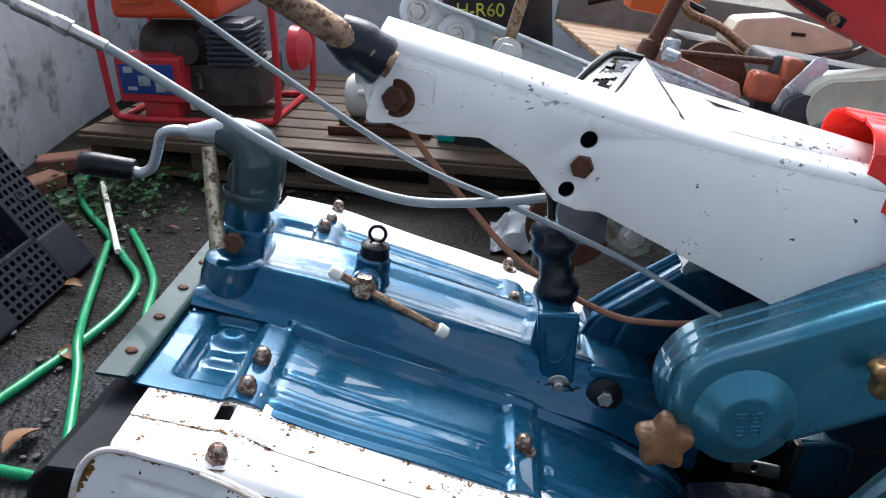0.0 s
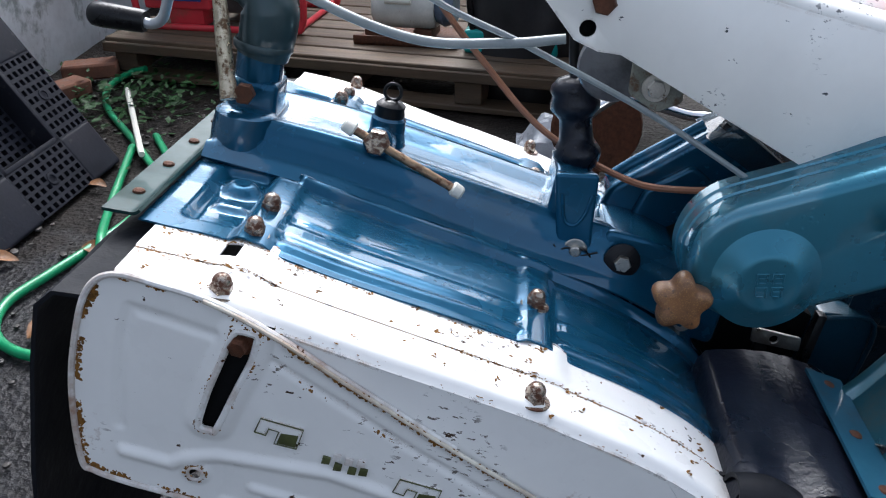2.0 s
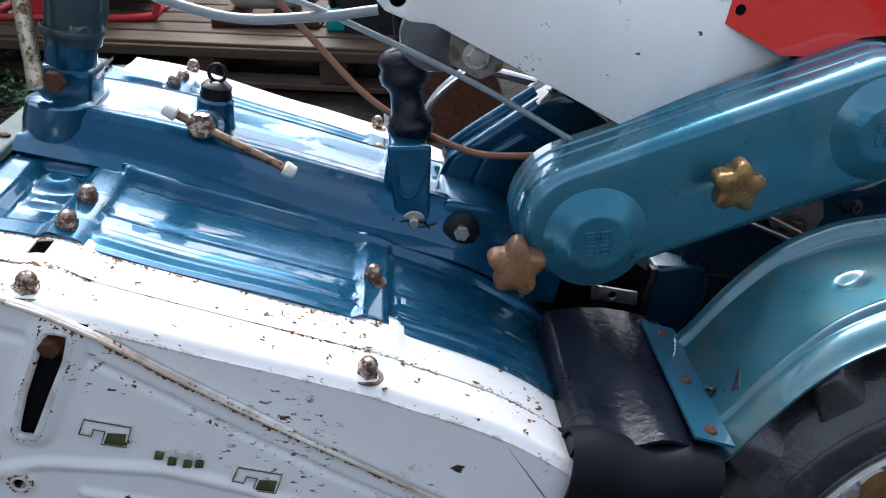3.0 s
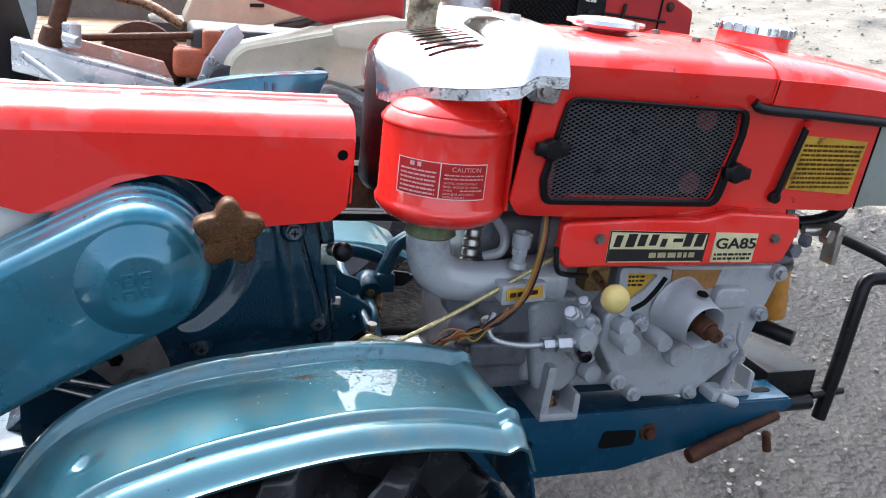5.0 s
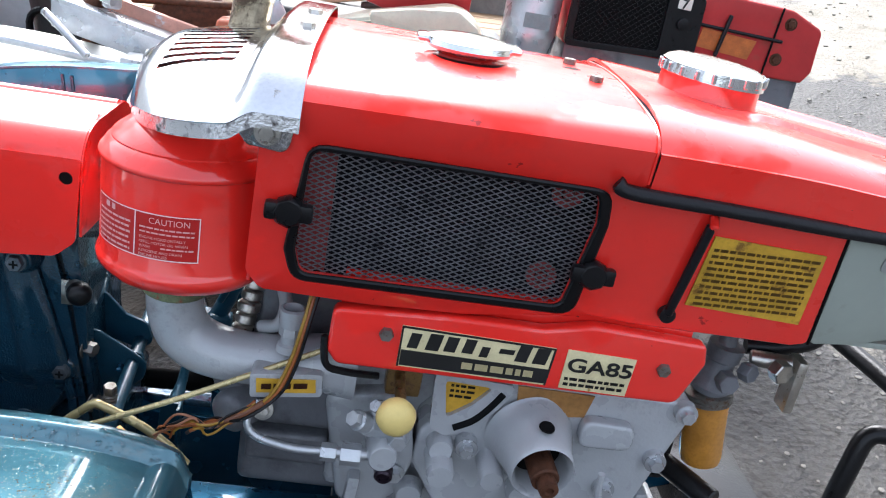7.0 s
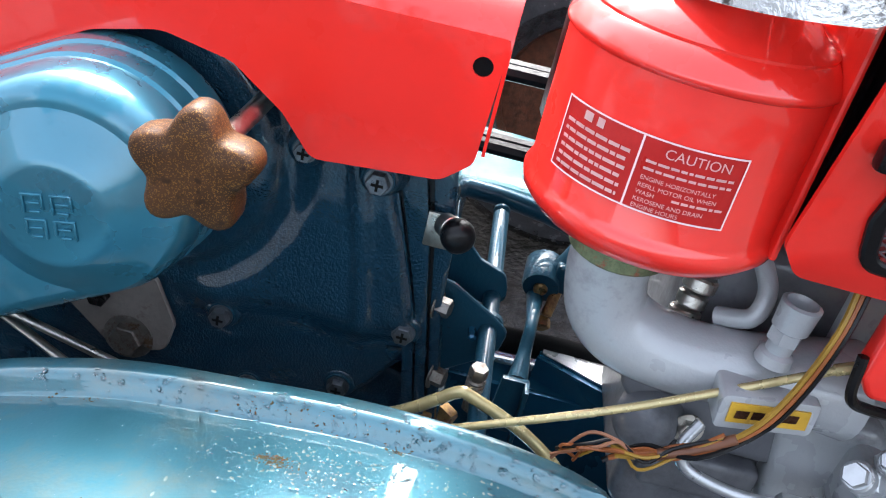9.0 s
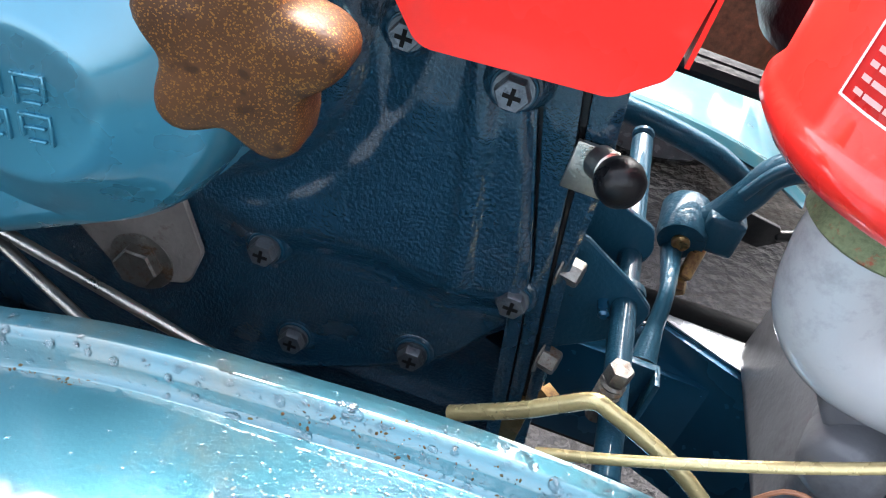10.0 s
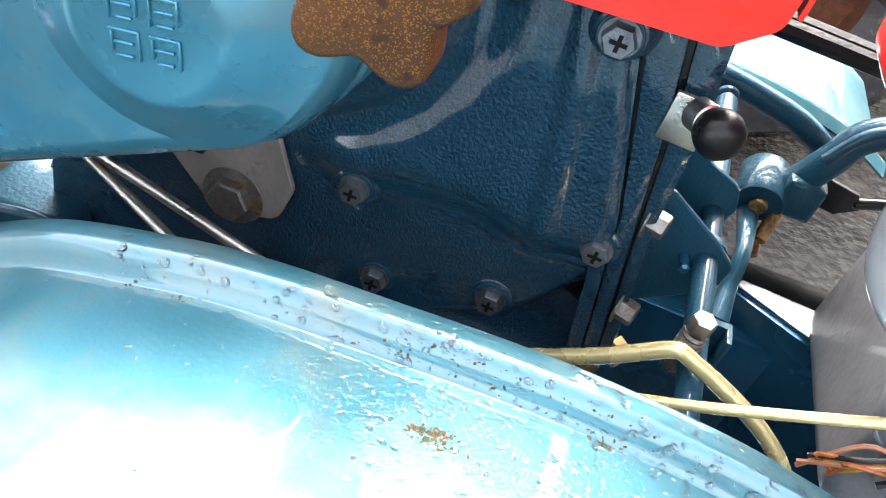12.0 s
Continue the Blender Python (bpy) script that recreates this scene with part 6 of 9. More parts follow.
side = holed(rounded([(-0.118, 0.845, 0.012), (-0.112, 0.990), (0.178, 0.990), (0.178, 0.962), (0.163, 0.960), (0.163, 0.838), (0.06, 0.826), (-0.02, 0.825), (-0.106, 0.829, 0.012)], 0.004, 4), [GRILLE_IN], 0.0, 0.004, 0.001)


def hood_top(u, v):
    """Rounds over from the near side to the far side."""
    x = -0.112 + 0.288 * u
    ya, yb = face_y(x, 0.989), 2 * MID - face_y(x, 0.989)
    crown = (1 - abs(2 * v - 1) ** 18) ** 0.8
    return x, ya + (yb - ya) * v, 0.989 + 0.014 * crown + 0.011 * math.sin(math.pi * v)


hood = part("hood", join(leaned(side), sheet(hood_top, 40, 60, 0.003), prism([(-0.118, 0.840), (-0.112, 0.990), (0.175, 0.990), (0.163, 0.838)], 0.290, 0.294, 0.001)), RED, engine, "glossy red sheet steel engine hood", 42)
part("hood_rear", box(-0.118, -0.114, 0.0, 0.285, 0.83, 0.995, 0.002), RED, hood)
gframe = leaned(holed(rounded(GRILLE, 0.016, 4), [GRILLE_IN], -0.0045, 0.001, 0.0015))
grille = part("grille", gframe, BLACK, engine, "black expanded-metal grille in a plastic frame")
mesh = bmesh.new()
NX, NZ = 50, 50


def mesh_pt(i, j):
    return (-0.084 + 0.235 * i / NX, 0.0052, 0.843 + 0.116 * j / NZ)


def strand(bm, a, b, w=0.0008, t=0.0010):
    a, b = Vector(a), Vector(b)
    d = (b - a).normalized()
    s = Vector((0, 1, 0)).cross(d) * w / 2
    e = Vector((0, t / 2, 0))
    vs = [bm.verts.new(q) for q in (a - s - e, a + s - e, a + s + e, a - s + e, b - s - e, b + s - e, b + s + e, b - s + e)]
    for f in ((0, 1, 5, 4), (1, 2, 6, 5), (2, 3, 7, 6), (3, 0, 4, 7)):
        bm.faces.new([vs[k] for k in f])


for i in range(NX):
    for j in range(NZ + 1):
        p = mesh_pt(i, j)
        mid = (p[0] + 0.1175 / NX, p[1], p[2] + 0.058 / NZ * (1 if (i + j) % 2 else -1))
        q = mesh_pt(i + 1, j)
        strand(mesh, p, mid)
        strand(mesh, mid, q)
part("grille_mesh", leaned(mesh), MESH, grille, "black expanded metal mesh", 0)
part("radiator", join(box(-0.10, 0.172, 0.030, 0.050, 0.830, 0.970, 0.001), box(0.157, 0.161, 0.014, 0.05, 0.83, 0.97, 0.001), box(-0.098, -0.094, 0.014, 0.05, 0.83, 0.97, 0.001)), plain("dark_radiator_core", (0.008, 0.008, 0.012), 0.6, 0.0, 0.5, 120, 0.8, spec=0.1), engine, "dark radiator core behind the grille")
red_lug = plain("dark_red_lug", (0.25, 0.03, 0.03), 0.5)
for x, z in ((0.128, 0.935), (0.122, 0.860)):
    part("radiator_lug", join(lathe([(0.006, 0), (0.013, 0), (0.013, 0.004), (0.006, 0.004)], (x, 0.022, z), (0, 1, 0), 20, True), hexagon(0.005, 0.004, (x, 0.024, z), (0, -1, 0))), red_lug, engine)
part("radiator_side", box(-0.082, -0.058, 0.016, 0.022, 0.84, 0.955, 0.001), red_lug, engine)
for x, z in ((-0.088, 0.905), (0.154, 0.882)):
    y = face_y(x, z)
    part("grille_catch", join(lathe([(0, 0), (0.010, 0), (0.0125, 0.003), (0.0125, 0.009), (0.010, 0.012), (0, 0.0125)], (x, y - 0.003, z), (0, -1, 0), 8), box(x - 0.018, x + 0.018, y - 0.014, y - 0.004, z - 0.007, z + 0.007, 0.003)), BLACK, grille, "black plastic catch")

# Front part: fuel tank cover, red side panel, lamp housing, rubber trim
tank_z = lerp_profile([(0.178, 0.990), (0.24, 0.989), (0.34, 0.984), (0.42, 0.974), (0.460, 0.962), (0.474, 0.952)])


def tank_top(u, v):
    x = 0.179 + 0.292 * u
    nose = 0.060 * step01(u, 0.55, 1.0) ** 2
    w = 2 * MID - 2 * face_y(x, 0.99)
    ya = face_y(x, 0.985) + nose * 0.5
    yb = 2 * MID - ya
    bulge = 0.09 * math.sin(math.pi * v) * step01(u, 0.6, 1.0) ** 1.3
    crown = (1 - abs(2 * v - 1) ** 6) ** 0.8
    rise = (0.026 - 0.012 * u) * crown
    pad = 0.004 * hump(v, 0.34, 0.06) * hump(u, 0.62, 0.55, 0.2) + 0.004 * hump(v, 0.66, 0.06) * hump(u, 0.62, 0.55, 0.2)
    return x + bulge, ya + (yb - ya) * v, tank_z(x) + rise + pad


def tank_side(u, v):
    x, y, z = tank_top(u, 0.0)
    low = 0.957 - 0.012 * u
    zz = z + (low - z) * v
    return x, y + (face_y(x, zz) - face_y(x, z)), zz


tank = part("tank_cover", join(sheet(tank_top, 50, 60, 0.003), sheet(tank_side, 50, 8, 0.003), sheet(lambda u, v: (tank_top(1.0, u)[0], tank_top(1.0, u)[1], tank_top(1.0, u)[2] * (1 - v) + 0.943 * v), 40, 6, 0.003)), RED, engine, "glossy red tapered fuel tank cover with a filler neck", 42)
part("trim", tube([(0.152, face_y(0.152, 0.96) - 0.004, 0.963), (0.165, face_y(0.16, 0.958) - 0.006, 0.957), (0.24, face_y(0.24, 0.954) - 0.006, 0.9535), (0.36, face_y(0.36, 0.947) - 0.004, 0.9475), (0.455, 0.012, 0.9425), (0.50, 0.05, 0.941), (0.53, 0.137, 0.94), (0.50, 0.22, 0.941)], 0.0062, 10, 8, flat=0.8), RUBBER, engine, "black rubber edge trim")
panel = part("side_panel", leaned(prism([(0.157, 0.953), (0.356, 0.945), (0.366, 0.834), (0.352, 0.830), (0.20, 0.834), (0.160, 0.838)], 0.002, 0.006, 0.001, 1, 0.004)), RED, engine, "red side panel with a yellow sticker and a rubber strap")
part("panel_far", prism([(0.157, 0.953), (0.46, 0.945), (0.45, 0.834), (0.160, 0.838)], 0.262, 0.266, 0.001), RED, engine)
part("strap", join(cyl((0.237, face_y(0.237, 0.94) - 0.004, 0.938), (0.229, face_y(0.229, 0.85) - 0.004, 0.850), 0.0042, n=10), lathe([(0, 0), (0.007, 0), (0.007, 0.007), (0, 0.008)], (0.229, face_y(0.229, 0.85) + 0.001, 0.850), (0, -1, 0), 14)), RUBBER, panel, "thin black rubber strap")
part("strap_hook", cyl((0.239, face_y(0.239, 0.942) + 0.001, 0.944), (0.238, face_y(0.239, 0.942) - 0.008, 0.936), 0.004, n=10), RED, panel)
YS = [(0.246, 0.927), (0.345, 0.922), (0.349, 0.853), (0.243, 0.860)]
part("sticker", leaned(prism(YS, 0.0005, 0.0022, 0)), STICKER_Y, panel, "faded yellow sticker with rows of small print")
part("sticker_print", leaned(bars(10, 0.2485, 0.342, 0.860, 0.918, 0.0004, 0.5, 3)), plain("faded_brown_print", (0.16, 0.09, 0.02), 0.5), panel)
lamp = part("lamp_housing", join(leaned(prism([(0.358, 0.944), (0.452, 0.942), (0.468, 0.905), (0.468, 0.868, 0.02), (0.445, 0.850, 0.02), (0.405, 0.838), (0.368, 0.834)], 0.001, 0.006, 0.002, 2, 0.006)),
                                 sheet(lambda u, v: (0.452 + 0.045 * math.sin(math.pi * v) ** 0.7 + 0.012 * math.sin(math.pi * u), 0.012 + 0.250 * v, 0.942 - 0.10 * u), 20, 24, 0.004),
                                 box(0.37, 0.46, 0.02, 0.255, 0.836, 0.842, 0.002)), LAMP_GREY, engine, "pale grey plastic headlamp housing", 45)
part("lamp_recess", leaned(prism(rounded([(0.395, 0.930), (0.455, 0.928), (0.460, 0.912), (0.395, 0.914)], 0.007, 4), -0.0005, 0.0015, 0)), plain("grey_recess", (0.25, 0.26, 0.25), 0.5), lamp)
bolt("lamp_screw", (0.407, face_y(0.407, 0.922), 0.922), (0, -1, 0), 0.005, lamp, BLACK_STEEL, False, 0.003)
part("split_line", leaned(tube([(0.3565, 0.002, 0.945), (0.3675, 0.002, 0.833)], 0.0014, 6, 1)), DARK, panel)

# Chrome exhaust guard at the rear of the hood
def guard_edge(x):
    """How far the guard reaches out from the middle: full by the hood, rounded off at the rear."""
    t = min(1.0, max(0.0, (-0.125 - x) / 0.112))
    return 0.172 * math.sqrt(max(0.02, 1 - t ** 2.3)) + 0.004


def guard_top(u, v):
    x = -0.086 - 0.150 * u
    s = 2 * v - 1
    plate = 1.022 - 0.008 * s * s - 0.036 * abs(s) ** 12
    deck = 1.003 - 0.022 * s * s - 0.014 * abs(s) ** 8 - 0.026 * (u - 0.3) - 0.014 * step01(u, 0.80, 1.0) ** 1.5
    k = step01(u, 0.20, 0.34)
    return x, MID + s * guard_edge(x), plate * (1 - k) + deck * k


def vents(p):
    return -0.204 < p.x < -0.146 and 0.032 < p.y < 0.160 and ((p.y - 0.032) % 0.0160) > 0.0080


guard = part("exhaust_guard", sheet(guard_top, 80, 170, 0.002, vents), CHROME, engine, "scratched chrome exhaust guard with slots", 45)
part("guard_rim", join(sheet(lambda u, v: (guard_top(u, 0)[0], guard_top(u, 0)[1] - 0.0006 - 0.001 * v, guard_top(u, 0)[2] + 0.0006 - 0.011 * v), 40, 4, 0.002),
                       sheet(lambda u, v: (guard_top(1, u)[0] - 0.0006 - 0.001 * v, guard_top(1, u)[1], guard_top(1, u)[2] + 0.0006 - 0.011 * v), 40, 4, 0.002),
                       prism([(-0.130, 0.962), (-0.122, 0.953, 0.006), (-0.093, 0.950, 0.008), (-0.086, 0.990), (-0.130, 0.982)], -0.0350, -0.0325, 0.001, 1, 0.005)), PITTED, guard, "rust-pitted chrome rim with a bolted ear", 45)
bolt("guard_bolt", (-0.108, -0.0352, 0.964), (0, -1, 0), 0.0065, guard, STEEL, True, 0.005)
for x, y in ((-0.099, 0.162), (-0.098, 0.083)):
    bolt("guard_bolt", (x, y, 1.0195), (0, 0, 1), 0.0066, guard, STEEL, True, 0.006)
part("muffler", join(lathe([(0, 0), (0.045, 0), (0.052, 0.01), (0.052, 0.15), (0.045, 0.16), (0, 0.16)], (-0.187, 0.150, 0.815), (0, 0, 1), 28)), plain("burnt_black_muffler", (0.030, 0.010, 0.012), 0.4, 0.3, 0.4, 20, 0.4, stain=(0.30, 0.22, 0.15), stain_at=0.66), engine, "burnt black muffler")
part("exhaust_pipe", tube([(-0.165, 0.195, 0.97), (-0.162, 0.207, 1.00), (-0.158, 0.210, 1.03), (-0.140, 0.215, 1.075), (-0.105, 0.22, 1.10)], 0.0185, 18, 6), plain("peeling_exhaust_steel", (0.30, 0.25, 0.17), 0.3, 0.9, 0.5, 30, 0.4, stain=(0.055, 0.036, 0.018), stain_at=0.46), engine, "peeling rusty exhaust pipe")

# Caps and bolts on the hood
part("radiator_cap", join(lathe([(0, 0), (0.026, 0), (0.028, 0.003)] + [(0.0385, 0.006), (0.040, 0.009), (0.0385, 0.014), (0.030, 0.0165), (0.012, 0.018), (0, 0.018)], (0.038, 0.128, 1.013), (0, 0, 1), 36),
                          box(-0.008, 0.084, 0.114, 0.142, 1.0215, 1.0275, 0.003)), CHROME, engine, "chrome radiator cap", 40)
# Near-black ring on the hood paints the shade under the cap
part("cap_shade_ring", lathe([(0.030, 0), (0.036, 0.0012), (0.042, 0.0005)], (0.038, 0.128, 1.0125), (0, 0, 1), 30), DARK, engine)
neck = part("filler_neck", lathe([(0.052, -0.006), (0.048, 0.0), (0.046, 0.006), (0.0455, 0.022), (0, 0.022)], (0.265, 0.148, 1.006), (0.05, 0, 1), 40), RED, engine)
cap = [(0.0, 0.018), (0.020, 0.0175), (0.036, 0.0165), (0.044, 0.0135), (0.0475, 0.010), (0.0480, 0.0), (0, 0.0)]
cap_bm = lathe(cap[::-1], (0.266, 0.148, 1.0265), (0.05, 0, 1), 60)
part("fuel_cap", join(cap_bm, *[box(0.266 + 0.0475 * math.cos(a) - 0.002, 0.266 + 0.0475 * math.cos(a) + 0.002, 0.148 + 0.0475 * math.sin(a) - 0.002, 0.148 + 0.0475 * math.sin(a) + 0.002, 1.028, 1.037, 0.0008, 1) for a in np.linspace(0, 2 * math.pi, 20, endpoint=False)]), CHROME, engine, "round chrome fuel cap", 35)
for x, y in ((0.140, 0.179), (0.150, 0.105)):
    bolt("hood_bolt", (x, y, 1.0115), (0, 0, 1), 0.0062, hood, WORN_ZINC, True, 0.006)
# Hole in the hood drawn by a near-black disc, shade as colour
part("hood_slot", lathe([(0, 0.0006), (0.009, 0.0004), (0.0095, 0)], (0.137, 0.150, 1.0135), (0, 0, 1), 20), DARK, hood)
part("seam", tube([(0.177, face_y(0.178, 0.965) - 0.0005, 0.964)] + [tuple(Vector(hood_top(0.998, v)) + Vector((0.001, -0.0004, 0.0003))) for v in (0, 0.01, 0.03, 0.08, 0.2, 0.5, 0.8, 0.95)], 0.0013, 6, 3), RED, hood)
part("seam", tube([(0.1790, face_y(0.178, 0.965) - 0.0004, 0.964), (0.1790, face_y(0.178, 0.988) - 0.0004, 0.988)], 0.0010, 6, 1), DARK, hood)

# Air cleaner with its label
AX, AY = -0.175, 0.045
air = part("air_cleaner", lathe([(0.030, 0.014), (0.050, 0.016), (0.0635, 0.023), (0.0705, 0.031), (0.0710, 0.036), (0.0695, 0.039), (0.068, 0.042), (0.068, 0.1165), (0.0700, 0.1180), (0.0706, 0.1200), (0.0698, 0.1220), (0.0672, 0.1250), (0.0655, 0.1285), (0.0610, 0.1320), (0.0612, 0.1335), (0.0590, 0.1362), (0.053, 0.141), (0.040, 0.152), (0.022, 0.158), (0, 0.160)], (AX, AY, 0.795), (0, 0, 1), 64), RED, engine, "round red air cleaner with a caution label", 40)
part("cleaner_nut", join(hexagon(0.006, 0.012, (AX, AY, 0.953), (0, 0, 1)), cyl((AX, AY, 0.952), (AX, AY, 0.985), 0.006)), BLACK_STEEL, air)


def on_drum(bm, r=0.0684):
    """Wraps a flat label round the drum: x becomes the angle."""
    for v in bm.verts:
        a = (v.co.x - AX) / 0.068 - math.pi / 2
        rr = r - v.co.y
        v.co = Vector((AX + rr * math.cos(a), AY + rr * math.sin(a), v.co.z))
    return bm


def flat(x0, x1, z0, z1, y=-0.0002, n=16):
    bm = bmesh.new()
    rows = [[bm.verts.new((x0 + (x1 - x0) * i / n, y, z)) for i in range(n + 1)] for z in (z0, z1)]
    for i in range(n):
        bm.faces.new((rows[0][i], rows[0][i + 1], rows[1][i + 1], rows[1][i]))
    return bm


LX0, LX1, LZ0, LZ1, LM = -0.247, -0.152, 0.8485, 0.8855, -0.201
part("label", on_drum(flat(LX0, LX1, LZ0, LZ1)), STICKER_R, air, "dark red caution label with pale print", 0)
edges_bm = join(*[flat(a, b, c, d, -0.0006) for a, b, c, d in ((LX0, LX1, LZ1 - 0.0009, LZ1), (LX0, LX1, LZ0, LZ0 + 0.0009), (LX0, LX0 + 0.0009, LZ0, LZ1), (LX1 - 0.0009, LX1, LZ0, LZ1), (LM - 0.0005, LM + 0.0005, LZ0, LZ1))])
part("label_frame", on_drum(edges_bm), PINK, air, "", 0)
part("label_print", on_drum(join(bars(6, -0.243, -0.205, 0.8505, 0.8770, -0.0002, 0.40, 5, 0.16), bars(2, -0.197, -0.156, 0.8682, 0.8755, -0.0002, 0.36, 6, 0.22), bars(1, -0.180, -0.156, 0.8566, 0.8602, -0.0002, 0.36, 9, 0.22), bars(1, -0.233, -0.218, 0.8780, 0.8840, -0.0002, 0.75, 7, 0.5))), PINK, air, "", 0)
for text, tall, tx, tz in (("CAUTION", 0.0068, -0.1900, 0.8775), ("ENGINE HORIZONTALLY", 0.0031, -0.1970, 0.8646), ("REFILL MOTOR OIL WHEN", 0.0031, -0.1970, 0.8608), ("WASH", 0.0031, -0.1970, 0.8572), ("KEROSENE AND DRAIN", 0.0031, -0.1970, 0.8536), ("ENGINE HOURS", 0.0031, -0.1970, 0.8502)):
    word = lettering("caution_word", text, tall, Matrix.Translation((tx, tz, 0)), PINK, air, 0.0001)
    wb = bmesh.new()
    wb.from_mesh(word.data)
    for v in wb.verts:
        v.co = Vector((v.co.x, -0.0008, v.co.y))
    on_drum(wb)
    wb.to_mesh(word.data)
    wb.free()
part("top_print", join(*[tube([(AX + r * math.cos(a), AY + r * math.sin(a), 0.9475 - (r - 0.03) * 0.75) for a in np.linspace(-1.75, -0.9, 7)], 0.0006, 5, 2) for r in (0.032, 0.036, 0.040)]), PINK, air)

part("rim_clip", join(box(-0.012, 0.012, -0.004, 0.004, -0.006, 0.004, 0.002), cyl((0.004, 0, -0.004), (0.016, 0.006, -0.012), 0.004, n=10)), plain("corroded_clip", (0.06, 0.07, 0.04), 0.5, 0.4, 0.5, 80, 0.4), air, "corroded spring clip").matrix_local = pose(AX - 0.052, AY + 0.040, 0.822, 0, 15, 40)

# Intake pipe
part("intake_clamp", join(lathe([(0.026, 0), (0.0285, 0.002), (0.0275, 0.006), (0.027, 0.016), (0.0285, 0.019), (0.026, 0.024)], (-0.181, 0.047, 0.790), (0, 0, 1), 28)), plain("green_rust_clamp", (0.14, 0.17, 0.09), 0.6, 0.3, 0.5, 60, 0.5, stain=(0.25, 0.06, 0.03), stain_at=0.55), engine, "corroded hose clamp")
part("intake_pipe", tube([(-0.182, 0.047, 0.796), (-0.1815, 0.048, 0.775), (-0.174, 0.049, 0.752), (-0.155, 0.048, 0.738), (-0.122, 0.046, 0.733), (-0.085, 0.045, 0.735), (-0.048, 0.048, 0.736), (-0.02, 0.05, 0.736)], 0.0235, 28, 8, [0.0245, 0.0240, 0.0245, 0.0245, 0.0235, 0.0235, 0.027, 0.031]), GREY, engine, "smooth grey cast intake pipe", 60)
part("cylinder_head", join(box(-0.120, 0.02, 0.075, 0.23, 0.575, 0.80, 0.012, 3), box(-0.128, -0.02, 0.060, 0.10, 0.655, 0.712, 0.008, 3), box(-0.112, -0.035, 0.058, 0.09, 0.615, 0.648, 0.006, 3), prism([(-0.160, 0.735), (-0.145, 0.690, 0.01), (-0.120, 0.660), (-0.10, 0.66), (-0.10, 0.74)], 0.060, 0.085, 0.006, 3, 0.008),
                           lathe([(0.022, 0), (0.020, 0.02), (0.013, 0.026), (0, 0.026)], (-0.118, 0.066, 0.672), (-0.4, -0.8, 0), 20)), GREY_DARK, engine, "oily dark grey cylinder head casting", 45)
part("head_cover", join(box(-0.13, -0.01, 0.10, 0.24, 0.79, 0.83, 0.010, 3)), GREY_DARK, engine)
def slanted(bm):
    """The small plate on the intake turns away to the front."""
    for v in bm.verts:
        v.co.y += 0.24 * (v.co.x + 0.1017)
    return bm


part("intake_plate", slanted(prism([(-0.1075, 0.7450), (-0.0470, 0.7435), (-0.0455, 0.7205), (-0.1060, 0.7215)], 0.0012, 0.026, 0.0015, 2, 0.004)), GREY, engine)
part("intake_sticker", slanted(prism([(-0.1017, 0.7410), (-0.0526, 0.7390), (-0.0510, 0.7260), (-0.1005, 0.7275)], -0.0002, 0.0010, 0)), STICKER_Y, engine, "small yellow sticker")
part("sticker_print", slanted(bars(1, -0.097, -0.056, 0.7295, 0.7375, -0.0001, 0.7, 9)), RUST, engine)
bolt("head_bolt", (-0.098, 0.050, 0.678), (0, -1, 0.2), 0.007, engine, STEEL, True, 0.006)
part("glow_port", join(lathe([(0.011, 0), (0.010, 0.006), (0.0075, 0.008), (0.0075, 0.022), (0.0105, 0.024), (0.0115, 0.040), (0.009, 0.041), (0.007, 0.033), (0, 0.032)], (-0.080, 0.027, 0.757), (0.02, 0, 1), 18), hexagon(0.0095, 0.009, (-0.080, 0.027, 0.772), (0, 0, 1))), GREY, engine, "grey filler port on the intake")
part("injector", join(*[cyl((-0.125 + 0.0015 * k, 0.065 + 0.002 * k, 0.745 + 0.011 * k), (-0.124 + 0.0015 * k, 0.067 + 0.002 * k, 0.754 + 0.011 * k), 0.0105 - 0.001 * (k % 2), n=14) for k in range(5)]), STEEL, engine, "oily steel injector")
part("return_pipe", tube([(-0.095, 0.07, 0.80), (-0.088, 0.055, 0.785), (-0.092, 0.05, 0.768), (-0.108, 0.06, 0.758)], 0.006, 10), GREY, engine)

# Crankcase with its gear cover
CRANK = [(0.058, 0.757), (0.289, 0.753, 0.006), (0.293, 0.740), (0.277, 0.690), (0.262, 0.640), (0.250, 0.620), (0.193, 0.575), (0.108, 0.577), (0.078, 0.600), (0.044, 0.655), (0.046, 0.690), (0.058, 0.705)]
case_bm = join(box(-0.035, 0.285, 0.070, 0.255, 0.585, 0.80, 0.010, 3), prism(CRANK, 0.028, 0.072, 0.006, 3, 0.012), prism([(-0.045, 0.70), (0.02, 0.71), (0.050, 0.66), (0.045, 0.60), (0.02, 0.575), (-0.02, 0.58)], 0.055, 0.10, 0.010, 3, 0.014),
               prism([(0.00, 0.61), (0.10, 0.60), (0.22, 0.62), (0.29, 0.65), (0.285, 0.62), (0.25, 0.572), (0.02, 0.575)], 0.070, 0.25, 0.008, 3, 0.01))
block = part("crankcase", case_bm, GREY, engine, "light grey painted crankcase", 45)
part("starter_boss", lathe([(0.043, 0), (0.039, 0.003), (0.0365, 0.014), (0.033, 0.026), (0.0300, 0.040), (0.0290, 0.050), (0.0275, 0.052), (0.0245, 0.048), (0.0235, 0.020), (0, 0.018)], (0.148, 0.030, 0.699), (0.10, -1, -0.10), 44), GREY, block, "grey cast crank shaft housing", 60)
